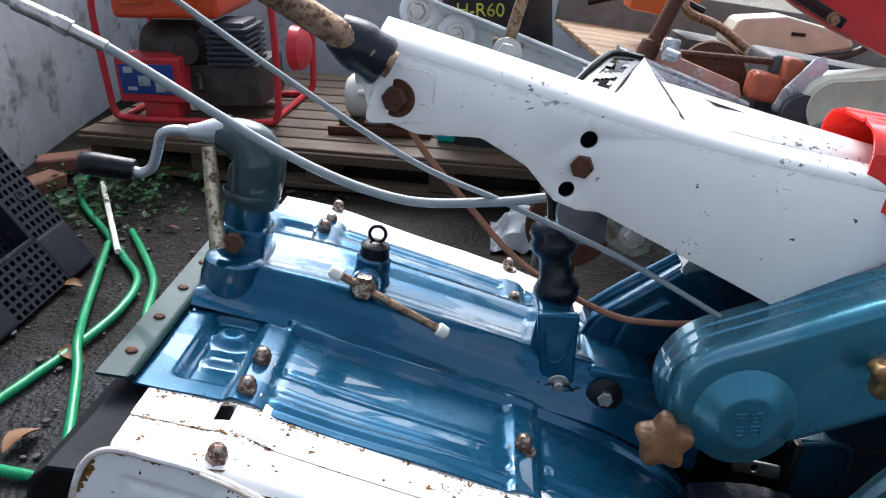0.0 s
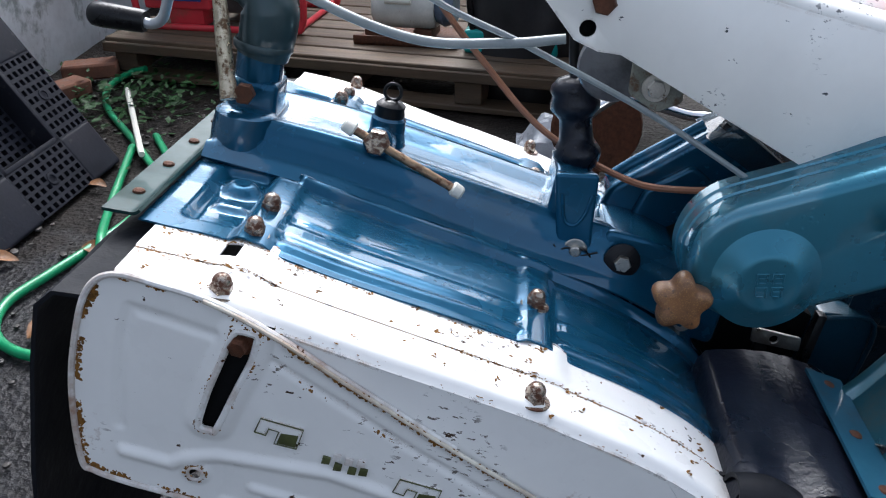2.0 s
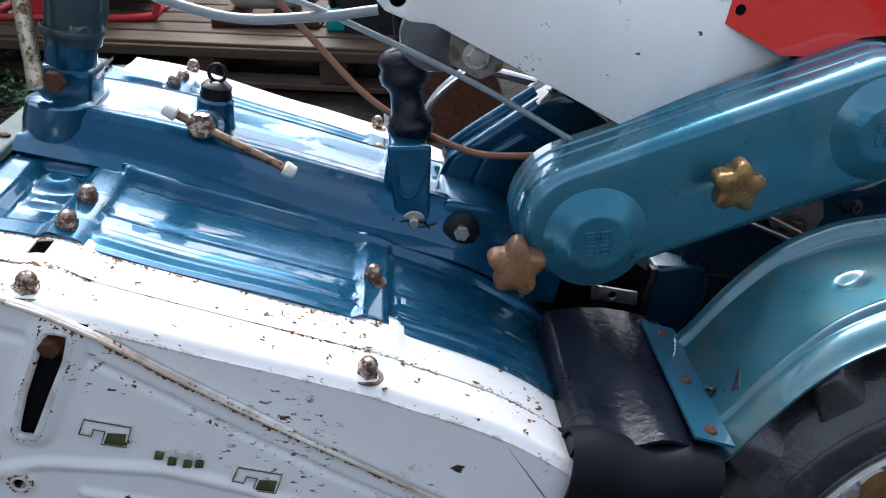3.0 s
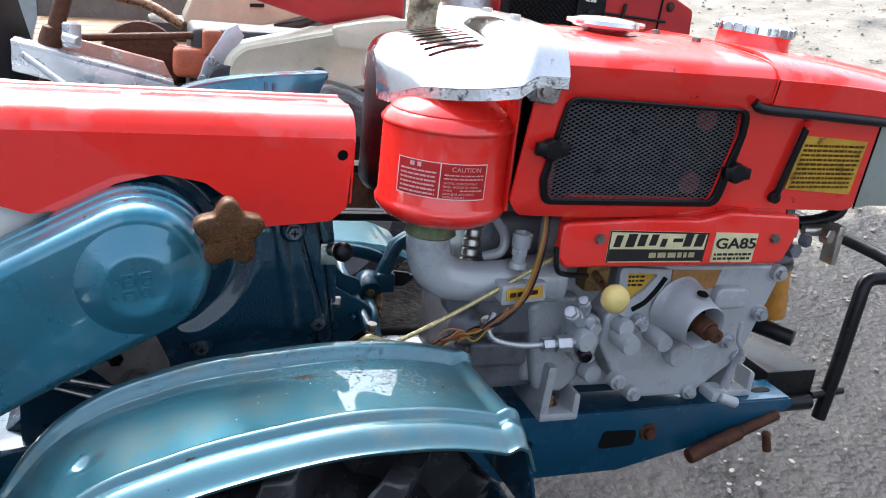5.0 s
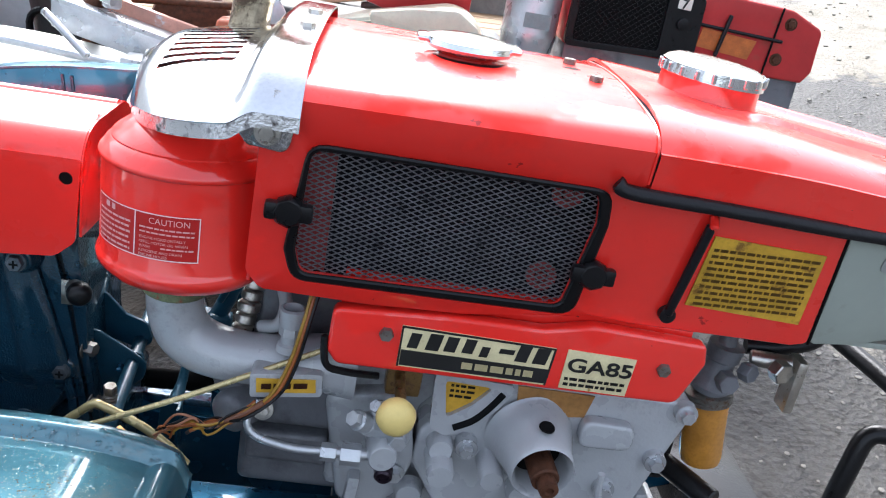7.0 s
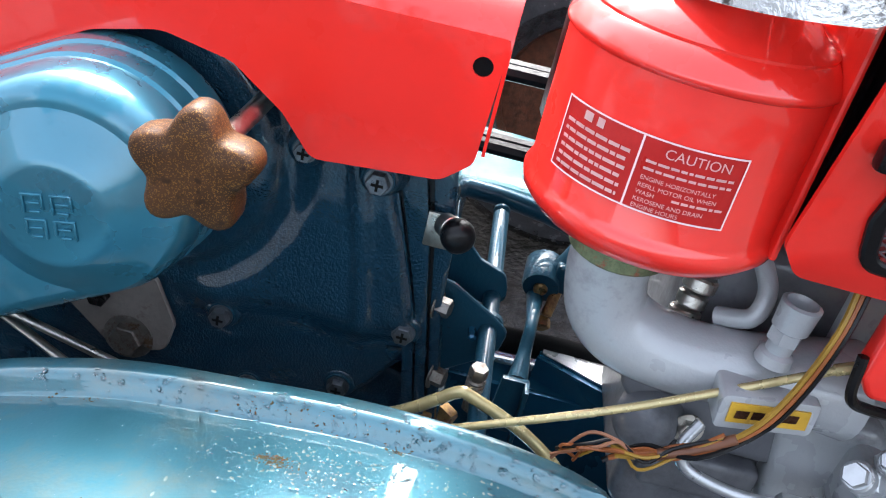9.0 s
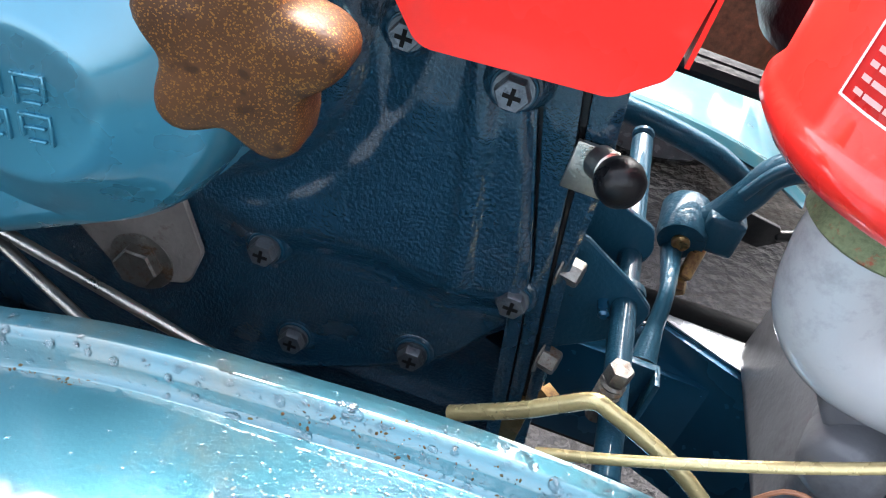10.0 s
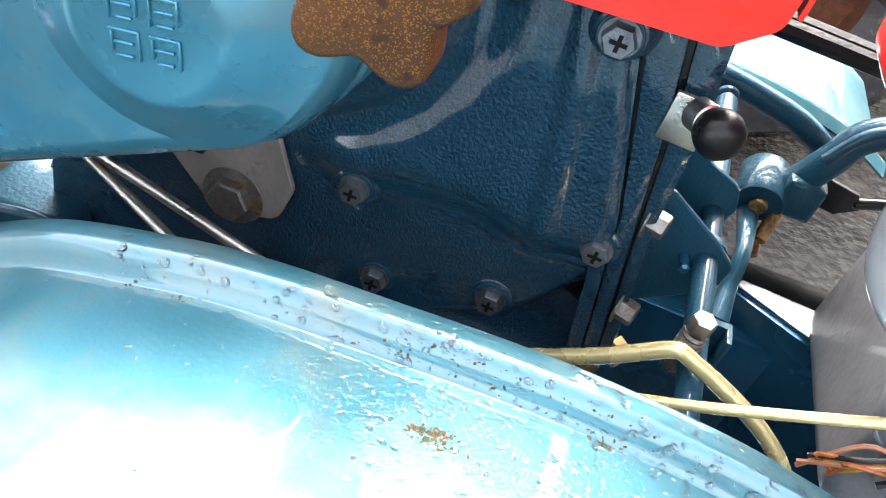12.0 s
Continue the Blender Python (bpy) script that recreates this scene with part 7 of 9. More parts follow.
part("starter_shaft", join(cyl((0.1495, 0.015, 0.6975), (0.1545, -0.030, 0.693), 0.0125, n=20), lathe([(0, 0), (0.0085, 0), (0.009, 0.004), (0.0085, 0.012), (0.004, 0.0125), (0.003, 0.010), (0, 0.010)], (0.1545, -0.030, 0.693), (0.10, -1, -0.10), 18)), RUST, block, "rusty crank shaft end")
# Near-black discs paint the shade inside the housing and its small hole
part("boss_dark", lathe([(0, 0.0), (0.0234, 0.0), (0.0234, 0.002), (0, 0.002)], (0.150, 0.010, 0.697), (0.10, -1, -0.10), 28), DARK, block)
part("boss_slot", lathe([(0, 0.0010), (0.0068, 0.0010), (0.0072, 0)], (0.151, -0.006, 0.7315), (0, -0.25, 1), 16), DARK, block)
for x, y, z, r, h in ((0.067, -0.006, 0.668, 0.0128, 0.036), (0.114, -0.004, 0.668, 0.0115, 0.034), (0.152, 0.010, 0.643, 0.0175, 0.022), (0.048, 0.036, 0.610, 0.0130, 0.014)):
    part("casting_boss", lathe([(r * 1.12, 0), (r, 0.003), (r, h - 0.003), (r * 0.88, h), (0, h)], (x, y + h, z), (0.02, -1, -0.05), 28), GREY, block)
part("casting_boss", lathe([(0.0125, 0), (0.0115, 0.004), (0.0115, 0.016), (0.010, 0.019), (0, 0.019)], (0.066, 0.028, 0.681), (0, -1, 0.1), 24), GREY, block)
for x, z, lift in ((0.090, 0.684, 0.012), (0.074, 0.606, 0.010), (0.101, 0.587, 0.008), (0.186, 0.583, 0.006), (0.283, 0.745, 0.008), (0.268, 0.690, 0.008), (0.228, 0.652, 0.006), (0.252, 0.628, 0.004)):
    part("bolt_boss", lathe([(0.0110, 0), (0.0095, lift), (0, lift + 0.0005)], (x, 0.029, z), (0, -1, 0), 16), GREY, block)
    bolt("cover_bolt", (x, 0.029 - lift, z), (0, -1, 0), 0.0070, block, SILVER, True, 0.007, label="silver hexagon bolt")
part("raised_pad", prism(rounded([(0.190, 0.730), (0.238, 0.728), (0.240, 0.702), (0.188, 0.701)], 0.011, 4), 0.014, 0.029, 0.004, 3), GREY, block)
quad = part("speed_quadrant", holed(rounded([(0.050, 0.757), (0.124, 0.753), (0.112, 0.728), (0.088, 0.702), (0.068, 0.693), (0.053, 0.700)], 0.006, 3), [rounded([(0.060, 0.750), (0.104, 0.748), (0.087, 0.728), (0.066, 0.712)], 0.003, 2)], 0.020, 0.029, 0.002), GREY, block, "grey speed quadrant frame")
# Near-black bar paints the shade of the curved slot
part("quadrant_slot", tube([(0.074, 0.0195, 0.7035), (0.090, 0.0195, 0.713), (0.102, 0.0195, 0.727), (0.1125, 0.0195, 0.744)], 0.0036, 10, 6, flat=0.5), DARK, quad)
part("quadrant_sticker", prism([(0.060, 0.750), (0.104, 0.748), (0.087, 0.728), (0.066, 0.712)], 0.0255, 0.0275, 0), STICKER_Y, quad, "scratched yellow quadrant sticker")
part("quadrant_print", bars(3, 0.066, 0.088, 0.730, 0.746, 0.0254, 0.5, 31), INK, quad)
part("tape_patch", prism([(0.126, 0.750), (0.197, 0.749), (0.192, 0.726), (0.160, 0.722), (0.129, 0.726)], 0.0262, 0.0285, 0), TAPE, block, "peeling brown tape patch")
lever2 = part("speed_lever", join(cyl((0.018, 0.05, 0.755), (0.022, -0.018, 0.735), 0.005), box(0.008, 0.040, 0.025, 0.05, 0.725, 0.775, 0.004), cyl((0.03, 0.03, 0.765), (0.03, 0.012, 0.765), 0.006)), BRASS, engine, "brass-coloured speed lever")
part("lever_knob", lathe([(0, 0), (0.008, 0), (0.0150, 0.004), (0.0170, 0.010), (0.0150, 0.017), (0.009, 0.0215), (0, 0.0225)], (0.017, -0.018, 0.738), (0.05, -1, 0.05), 28), YELLOW, lever2, "round yellow plastic knob")
# Injection pump: flange, two slanting unions, plugs
pump_body = part("injection_pump", join(prism([(0.004, 0.700, 0.012), (0.040, 0.690, 0.012), (0.046, 0.655), (0.040, 0.630, 0.012), (0.016, 0.628, 0.012), (0.002, 0.655)], 0.030, 0.060, 0.005, 3, 0.010), cyl((0.012, 0.04, 0.668), (0.016, 0.008, 0.668), 0.0135, n=24)), GREY, engine, "grey injection pump body", 45)
for p, q, r in (((-0.013, 0.008, 0.707), (0.012, 0.030, 0.686), 0.0095), ((0.004, 0.014, 0.718), (0.016, 0.030, 0.700), 0.0078)):
    way = (Vector(p) - Vector(q)).normalized()
    part("pump_union", join(cyl(q, p, r, n=18), hexagon(r * 1.18, r * 1.1, Vector(q).lerp(Vector(p), 0.40), way), hexagon(r * 0.8, r * 0.7, p, way)), SILVER, pump_body, "grey steel pump union")
bolt("pump_bolt", (0.026, 0.026, 0.682), (0.1, -1, 0), 0.0085, pump_body, SILVER, True, 0.012)
bolt("pump_bolt", (0.030, 0.028, 0.640), (0.1, -1, 0), 0.0065, pump_body, SILVER, True, 0.007)
part("pump_plug", lathe([(0.0085, 0), (0.0085, 0.010), (0.0065, 0.012), (0.0055, 0.008), (0, 0.008)], (0.020, 0.022, 0.648), (-0.1, -1, -0.2), 18), plain("dark_plug", (0.03, 0.02, 0.03), 0.3, 0.6), pump_body, "dark pump plug")
part("fuel_pipe", join(tube([(-0.10, 0.03, 0.70), (-0.108, 0.022, 0.685), (-0.100, 0.018, 0.672), (-0.07, 0.016, 0.6645), (-0.04, 0.016, 0.664), (-0.01, 0.018, 0.6645)], 0.0038, 10, 6), hexagon(0.0085, 0.014, (-0.040, 0.016, 0.664), (1, 0, 0)), hexagon(0.0105, 0.018, (-0.022, 0.0165, 0.664), (1, 0, 0)), cyl((-0.04, 0.016, 0.664), (0.012, 0.018, 0.665), 0.0055)), SILVER, engine, "grey steel fuel pipe with nuts")
for fx, fy, w in ((0.012, 0.060, 0.027), (0.300, 0.085, 0.024)):
    foot = part("engine_foot", join(box(fx - w, fx + w, fy - 0.022, fy + 0.07, 0.545, 0.556, 0.004), prism([(fx - w, 0.55), (fx - w + 0.004, 0.62), (fx - w + 0.016, 0.62), (fx - w + 0.012, 0.55)], fy - 0.02, fy + 0.06, 0.004), prism([(fx + w - 0.010, 0.55), (fx + w - 0.010, 0.585), (fx + w, 0.58), (fx + w, 0.55)], fy - 0.022, fy + 0.06, 0.004)), GREY, engine, "grey cast mounting foot")
    bolt("foot_bolt", (fx - 0.004, fy + 0.006, 0.556), (0, 0, 1), 0.0085, foot, RUST_STEEL, True, 0.012)
part("drain_tap", join(tube([(0.205, -0.02, 0.70), (0.208, -0.018, 0.675), (0.222, -0.012, 0.655), (0.222, 0.0, 0.625), (0.226, 0.012, 0.59)], 0.0032, 8), box(0.205, 0.23, 0.0, 0.03, 0.578, 0.592, 0.003), cyl((0.215, 0.0, 0.586), (0.24, -0.005, 0.578), 0.007)), GREY, engine, "bent grey wire lever")
part("side_shaft", join(cyl((0.300, 0.085, 0.652), (0.340, 0.030, 0.648), 0.0115), box(0.27, 0.31, 0.08, 0.15, 0.63, 0.68, 0.006)), BLACK_STEEL, engine)

# Name panel under the grille
plate_bm = prism([(-0.046, 0.818, 0.008), (0.05, 0.823), (0.13, 0.823), (0.170, 0.832, 0.02), (0.270, 0.828, 0.006), (0.274, 0.810), (0.258, 0.768, 0.012), (-0.038, 0.766, 0.010), (-0.047, 0.778)], -0.003, 0.012, 0.004, 3, 0.006)
name = part("name_panel", plate_bm, RED, engine, "red panel with a cream and black name plate")
part("name_plate", prism([(0.012, 0.811), (0.143, 0.808), (0.140, 0.772), (0.012, 0.773)], -0.0045, -0.0030, 0.0003), STICKER_W, name, "cream and black name plate")
part("name_band", prism([(0.014, 0.789), (0.140, 0.7875), (0.1385, 0.774), (0.014, 0.7745)], -0.0052, -0.0044, 0), INK, name)
# Eight heavy leaning blocks
for k, (low, high, wide) in enumerate(((0.0, 0.9, 0.62), (0.0, 1.0, 0.8), (0.05, 0.95, 0.7), (0.1, 0.95, 0.66), (0.0, 0.62, 0.5), (0.36, 0.64, 0.9), (0.0, 1.0, 0.74), (0.0, 0.95, 0.82))):
    gx, gz, gh = 0.0180 + 0.0152 * k, 0.7915, 0.0155
    gw = 0.0140 * wide
    block = prism([(gx + 0.2 * low * gh, gz + low * gh), (gx + gw + 0.2 * low * gh, gz + low * gh), (gx + gw + 0.2 * high * gh, gz + high * gh), (gx + 0.2 * high * gh, gz + high * gh)], -0.0051, -0.0044, 0)
    part("name_block", block, INK, name)
part("plate_border", join(*[prism(q, -0.0049, -0.0044, 0) for q in ([(0.012, 0.811), (0.143, 0.808), (0.143, 0.8062), (0.012, 0.8092)], [(0.012, 0.811), (0.0136, 0.811), (0.0136, 0.773), (0.012, 0.773)], [(0.1412, 0.808), (0.143, 0.808), (0.1404, 0.772), (0.1386, 0.772)])]), INK, name)
part("maker_bar", bars(1, 0.066, 0.130, 0.777, 0.786, -0.0050, 0.7, 12), STICKER_W, name)
part("model_plate", prism([(0.153, 0.8085), (0.213, 0.807), (0.211, 0.771), (0.152, 0.7715)], -0.0045, -0.0030, 0.0003), STICKER_W, name, "cream model plate")
lettering("model_word", "GA85", 0.0180, Matrix.Translation((0.1545, -0.0050, 0.7890)) @ Matrix.Rotation(radians(90), 4, "X") @ Matrix.Diagonal((1.34, 1, 1, 1)), INK, name, 0.0003, bold=0.00035)
part("model_bars", bars(2, 0.155, 0.208, 0.7735, 0.784, -0.0042, 0.55, 14), INK, name)
for x in (0.0, 0.238):
    bolt("panel_bolt", (x, -0.002, 0.801), (0, -1, 0), 0.0062, name, WORN_ZINC, True, 0.005)

part("panel_backing", prism([(-0.040, 0.806), (0.262, 0.800), (0.262, 0.842), (-0.040, 0.846)], 0.014, 0.020, 0.001), RED, name, "red sheet behind the name panel")

# Fuel filter and tap
filt = part("fuel_filter", lathe([(0.012, 0), (0.020, 0.004), (0.0215, 0.012), (0.0225, 0.078), (0, 0.078)], (0.343, 0.085, 0.656), (-0.20, -0.02, 1), 28), FUEL, engine, "amber fuel filter bowl")
part("filter_ring", lathe([(0.022, 0), (0.0245, 0.001), (0.0245, 0.005), (0.0230, 0.006), (0.0245, 0.007), (0.0245, 0.011), (0.021, 0.013), (0, 0.013)], (0.3285, 0.0832, 0.7305), (-0.20, -0.02, 1), 30), WORN_ZINC, filt, "grey knurled ring of the filter")
part("filter_head", join(lathe([(0.020, 0), (0.021, 0.006), (0.016, 0.014), (0.014, 0.034), (0.017, 0.036), (0.017, 0.050), (0, 0.05)], (0.327, 0.083, 0.742), (0.06, -0.02, 1), 22), hexagon(0.0105, 0.014, (0.330, 0.066, 0.762), (0, -1, 0.1)), hexagon(0.0095, 0.012, (0.345, 0.066, 0.775), (0.5, -1, 0.1)), cyl((0.33, 0.083, 0.785), (0.332, 0.088, 0.83), 0.009)), GREY_DARK, filt, "oily dark filter head", 35)
part("fuel_tap", join(cyl((0.352, 0.075, 0.785), (0.395, 0.06, 0.79), 0.008), box(0.385, 0.395, 0.045, 0.068, 0.745, 0.80, 0.003), hexagon(0.011, 0.012, (0.372, 0.058, 0.785), (0.3, -1, 0))), STEEL, engine, "plated fuel tap")
part("fuel_hose", tube([(0.352, 0.09, 0.79), (0.385, 0.085, 0.796), (0.415, 0.085, 0.808), (0.425, 0.09, 0.83)], 0.009, 12), RUBBER, engine, "black fuel hose")

# Loose wiring
part("gold_cable", join(tube([(-0.034, 0.021, 0.7725), (-0.0426, 0.0204, 0.7684), (-0.100, 0.012, 0.741), (-0.160, 0.006, 0.711), (-0.2266, 0.0057, 0.6775), (-0.262, 0.012, 0.655)], 0.0026, 10, 6), cyl((-0.030, 0.021, 0.7745), (-0.050, 0.020, 0.7648), 0.0036, n=12)), CABLE_GOLD, engine, "gold-sheathed throttle cable")
part("gold_tube", tube([(-0.300, 0.046, 0.622), (-0.272, 0.040, 0.6465), (-0.257, 0.038, 0.6610), (-0.2445, 0.0366, 0.6720), (-0.236, 0.036, 0.6705), (-0.218, 0.034, 0.664), (-0.198, 0.032, 0.655), (-0.178, 0.032, 0.640), (-0.160, 0.034, 0.620)], 0.0042, 10, 6), CABLE_GOLD, engine, "kinked gold plastic tube")
for k, (mat, off) in enumerate(((WIRE_YE, 0.0), (BLACK, 0.006), (WIRE_OR, 0.003))):
    part("wire", tube([(-0.064 + off, 0.012, 0.83), (-0.068 + off * 0.8, 0.0, 0.80), (-0.076 + off, -0.004, 0.760), (-0.088 + off, -0.006, 0.730), (-0.110, -0.004 - off, 0.705), (-0.135, -0.002 + off, 0.690 + off * 0.6), (-0.150 - off, 0.0, 0.684 - off)], 0.0017, 6, 6), mat, engine, "thin loose wire")
part("wire_sleeve", tube([(-0.092, -0.006, 0.722), (-0.108, -0.005, 0.708), (-0.128, -0.003, 0.695)], 0.0034, 10, 6), plain("brown_tape_wrap", (0.13, 0.05, 0.025), 0.4), engine, "brown tape on the wires")
wire_rnd = random.Random(8)
for k in range(8):
    g = lambda m: wire_rnd.gauss(0, m)
    part("wire", tube([(-0.100, -0.006, 0.716 + 0.001 * k), (-0.120 + g(0.002), -0.005 + g(0.002), 0.700 + g(0.002)), (-0.138 + g(0.003), -0.003 + g(0.003), 0.691 + g(0.003)), (-0.152 + g(0.004), 0.0 + g(0.003), 0.690 + g(0.004)), (-0.166 + g(0.006), 0.003 + g(0.003), 0.682 + g(0.004)), (-0.172 + g(0.008), 0.006, 0.668 + g(0.004))], 0.0011, 6, 5), (WIRE_OR, WIRE_YE, CABLE_BROWN, WIRE_OR, BLACK, WIRE_YE, CABLE_BROWN, WIRE_OR)[k], engine, "thin loose wire")
part("black_wire", tube([(-0.05, 0.0, 0.79), (-0.046, -0.002, 0.765), (-0.03, 0.004, 0.756), (0.0, 0.01, 0.752)], 0.0032, 8), BLACK, engine)

# ---- yard ----
def ground_mat():
    m, nt, b, co = blank("wet_gravel_yard")
    big, mid_, fine = noise_of(nt, co, 0.55, 6.0, 0.6), noise_of(nt, co, 5.0, 6.0, 0.65), noise_of(nt, co, 55.0, 4.0, 0.6)
    vor = nt.nodes.new("ShaderNodeTexVoronoi")
    vor.inputs["Scale"].default_value = 70.0
    nt.links.new(co, vor.inputs["Vector"])
    col = mix_rgb(nt, ramp(nt, mid_, 0.3, 0.7), (0.135, 0.123, 0.10), (0.27, 0.25, 0.21))
    col = mix_rgb(nt, ramp(nt, fine, 0.35, 0.7, 0, 0.45), col, (0.24, 0.225, 0.20))
    col = mix_rgb(nt, ramp(nt, vor.outputs["Distance"], 0.05, 0.25, 0.5, 0.0), col, (0.36, 0.34, 0.31))
    # Bare wet earth on the wall's side of the yard, pale gravel to the front
    sep = nt.nodes.new("ShaderNodeSeparateXYZ")
    nt.links.new(co, sep.inputs[0])
    edge = calc(nt, "ADD", sep.outputs["X"], calc(nt, "MULTIPLY", calc(nt, "SUBTRACT", mid_, 0.5), 1.2))
    earth = ramp(nt, edge, 0.1, 1.0, 1.0, 0.0)
    mud = mix_rgb(nt, ramp(nt, mid_, 0.35, 0.7), (0.006, 0.005, 0.0045), (0.024, 0.019, 0.015))
    col = mix_rgb(nt, earth, col, mud)
    # Wet stretch beside the machine and a puddle behind it
    ragged = calc(nt, "MULTIPLY", calc(nt, "SUBTRACT", noise_of(nt, co, 2.6, 6.0, 0.65), 0.5), 1.5)
    strip = ramp(nt, calc(nt, "ADD", sep.outputs["Y"], ragged), 1.0, 1.16, 1.0, 0.0)
    away = nt.nodes.new("ShaderNodeVectorMath")
    away.operation = "DISTANCE"
    away.inputs[1].default_value = (1.80, 2.55, 0)
    nt.links.new(co, away.inputs[0])
    pool = ramp(nt, calc(nt, "ADD", away.outputs["Value"], ragged), 0.42, 0.50, 1.0, 0.0)
    wet = calc(nt, "MAXIMUM", calc(nt, "MAXIMUM", strip, pool), ramp(nt, big, 0.60, 0.66))
    col = mix_rgb(nt, calc(nt, "MULTIPLY", wet, 0.85), col, mix_rgb(nt, ramp(nt, fine, 0.35, 0.65), (0.010, 0.0100, 0.0110), (0.031, 0.031, 0.034)))
    b.inputs["Specular IOR Level"].default_value = 0.12
    nt.links.new(col, b.inputs["Base Color"])
    nt.links.new(calc(nt, "SUBTRACT", 0.85, calc(nt, "MULTIPLY", calc(nt, "MAXIMUM", wet, calc(nt, "MULTIPLY", earth, 0.4)), 0.45)), b.inputs["Roughness"])
    bump_to(nt, b, calc(nt, "ADD", mid_, calc(nt, "ADD", calc(nt, "MULTIPLY", fine, 0.6), calc(nt, "MULTIPLY", vor.outputs["Distance"], 0.3))), 0.8, 0.02)
    return m


GROUND = ground_mat()
bm = bmesh.new()
xs = list(np.linspace(-3.2, 5, 110)) + [7, 12, 30, 120, 900]
ys = list(np.linspace(-1.5, 6, 100)) + [9, 16, 40, 150, 900]
xs, ys = [-900, -60, -8] + xs, [-900, -60, -6, -3] + ys
rows_v = [[bm.verts.new((x, y, 0.032 * math.exp(-((x + 0.3) / 0.55) ** 2 - ((y + 0.05) / 0.6) ** 2) + 0.010 * noise.noise((x * 2.2, y * 2.2, 0)) + 0.004 * noise.noise((x * 9, y * 9, 4)) - 0.006 if -4 < x < 6 and -2 < y < 7 else -0.006)) for y in ys] for x in xs]
for i in range(len(xs) - 1):
    for j in range(len(ys) - 1):
        bm.faces.new((rows_v[i][j], rows_v[i + 1][j], rows_v[i + 1][j + 1], rows_v[i][j + 1]))
tagged(part("ground", bm, GROUND), "wet earth and pale gravel yard with puddles", "ground", kind="structure")

CONCRETE = plain("stained_concrete", (0.52, 0.55, 0.56), 0.75, 0.0, 0.2, 3.0, 0.4, stain=(0.24, 0.26, 0.25), stain_at=0.55)
tagged(part("wall_west", box(-3.10, -2.80, -4, 6.0, -0.1, 2.1, 0.01), CONCRETE), "mottled pale concrete wall", "wall", kind="structure")
tagged(part("wall_north", box(-2.80, -0.3, 3.9, 4.1, -0.1, 1.3, 0.01), CONCRETE), "pale concrete wall behind the machines", "wall", kind="structure")


def slab(name, p, size, turn, mat, parent, bev=0.004, label=""):
    ob = part(name, box(-size[0] / 2, size[0] / 2, -size[1] / 2, size[1] / 2, -size[2] / 2, size[2] / 2, bev, 1), mat, parent, label)
    ob.matrix_local = pose(*p, *turn)
    return ob


# Wooden pallet under the generator
pallet = thing("wooden_pallet", "weathered grey-brown wooden pallet on wet ground", "pallet", pose(-2.50, 2.46, 0, 0, 0, -13.0))
for k in range(9):
    slab("top_board", (0.95, 0.05 + 0.115 * k, 0.155), (1.95, 0.10, 0.020), (0, 0, random.uniform(-0.4, 0.4)), WOOD, pallet)
for x in (0.05, 0.50, 0.98, 1.46, 1.86):
    slab("block", (x, 0.06, 0.085), (0.10, 0.09, 0.115), (0, 0, 0), WOOD, pallet)
    slab("stringer", (x, 0.50, 0.085), (0.08, 0.90, 0.11), (0, 0, 0), WOOD, pallet)
slab("bottom_board", (0.95, 0.05, 0.015), (1.95, 0.10, 0.022), (0, 0, 0), WOOD, pallet)
slab("face_board", (0.95, -0.005, 0.133), (1.95, 0.018, 0.038), (0, 0, 0.3), WOOD, pallet)

# Black plastic pallet leaning on the wall
leaner = thing("plastic_pallet", "black plastic pallet with grid decks leaning on the wall", "pallet", pose(-2.142, 1.655, 0.012, 0, 57, -5.7))


def grid_panel(x0, x1, y0, y1, nx, ny):
    """A moulded grid of thin bars in one piece."""
    def hole(p):
        a, b = (p.x - x0) / (x1 - x0) * nx % 1.0, (p.y - y0) / (y1 - y0) * ny % 1.0
        return 0.2 < a < 0.8 and 0.2 < b < 0.8
    return sheet(lambda u, v: (x0 + (x1 - x0) * u, y0 + (y1 - y0) * v, 0.0), nx * 5, ny * 5, 0.02, hole)


CELL = [0.0, 0.15, 0.41, 0.60, 0.86, 1.01]
for i in range(5):
    for j in range(5):
        x1, x0, y1, y0 = -CELL[i], -CELL[i + 1], -CELL[j], -CELL[j + 1]
        if i % 2 == 0 and j % 2 == 0:
            part("deck_pad", box(x0 - 0.004, x1 + 0.004, y0 - 0.004, y1 + 0.004, -0.03, 0.002, 0.012, 3), PLASTIC_PALLET, leaner)
        elif i % 2 and j % 2:
            ob = part("well_grid", grid_panel(x0 + 0.02, x1 - 0.02, y0 + 0.02, y1 - 0.02, 9, 7), PLASTIC_PALLET, leaner, "", 0)
            ob.matrix_local = Matrix.Translation((0, 0, -0.07))
            for a, b, c, d in ((x0, x0 + 0.016, y0, y1), (x1 - 0.016, x1, y0, y1), (x0, x1, y0, y0 + 0.016), (x0, x1, y1 - 0.016, y1)):
                part("well_rim", box(a, b, c, d, -0.085, 0.001, 0.004), PLASTIC_PALLET, leaner)
        else:
            part("grid", grid_panel(x0, x1, y0, y1, 9 if i % 2 else 6, 9 if j % 2 else 6), PLASTIC_PALLET, leaner, "", 0)
            part("boss", lathe([(0.020, 0), (0.018, 0.003), (0.012, 0.003), (0.010, 0.0), (0, 0.0)], ((x0 + x1) / 2, (y0 + y1) / 2, 0.0), (0, 0, 1), 18), PLASTIC_PALLET, leaner)
# Back plate in near black, so the grid holes carry painted shade
part("underside", box(-1.01, 0.0, -1.01, 0.0, -0.14, -0.125, 0.004), DARK, leaner)
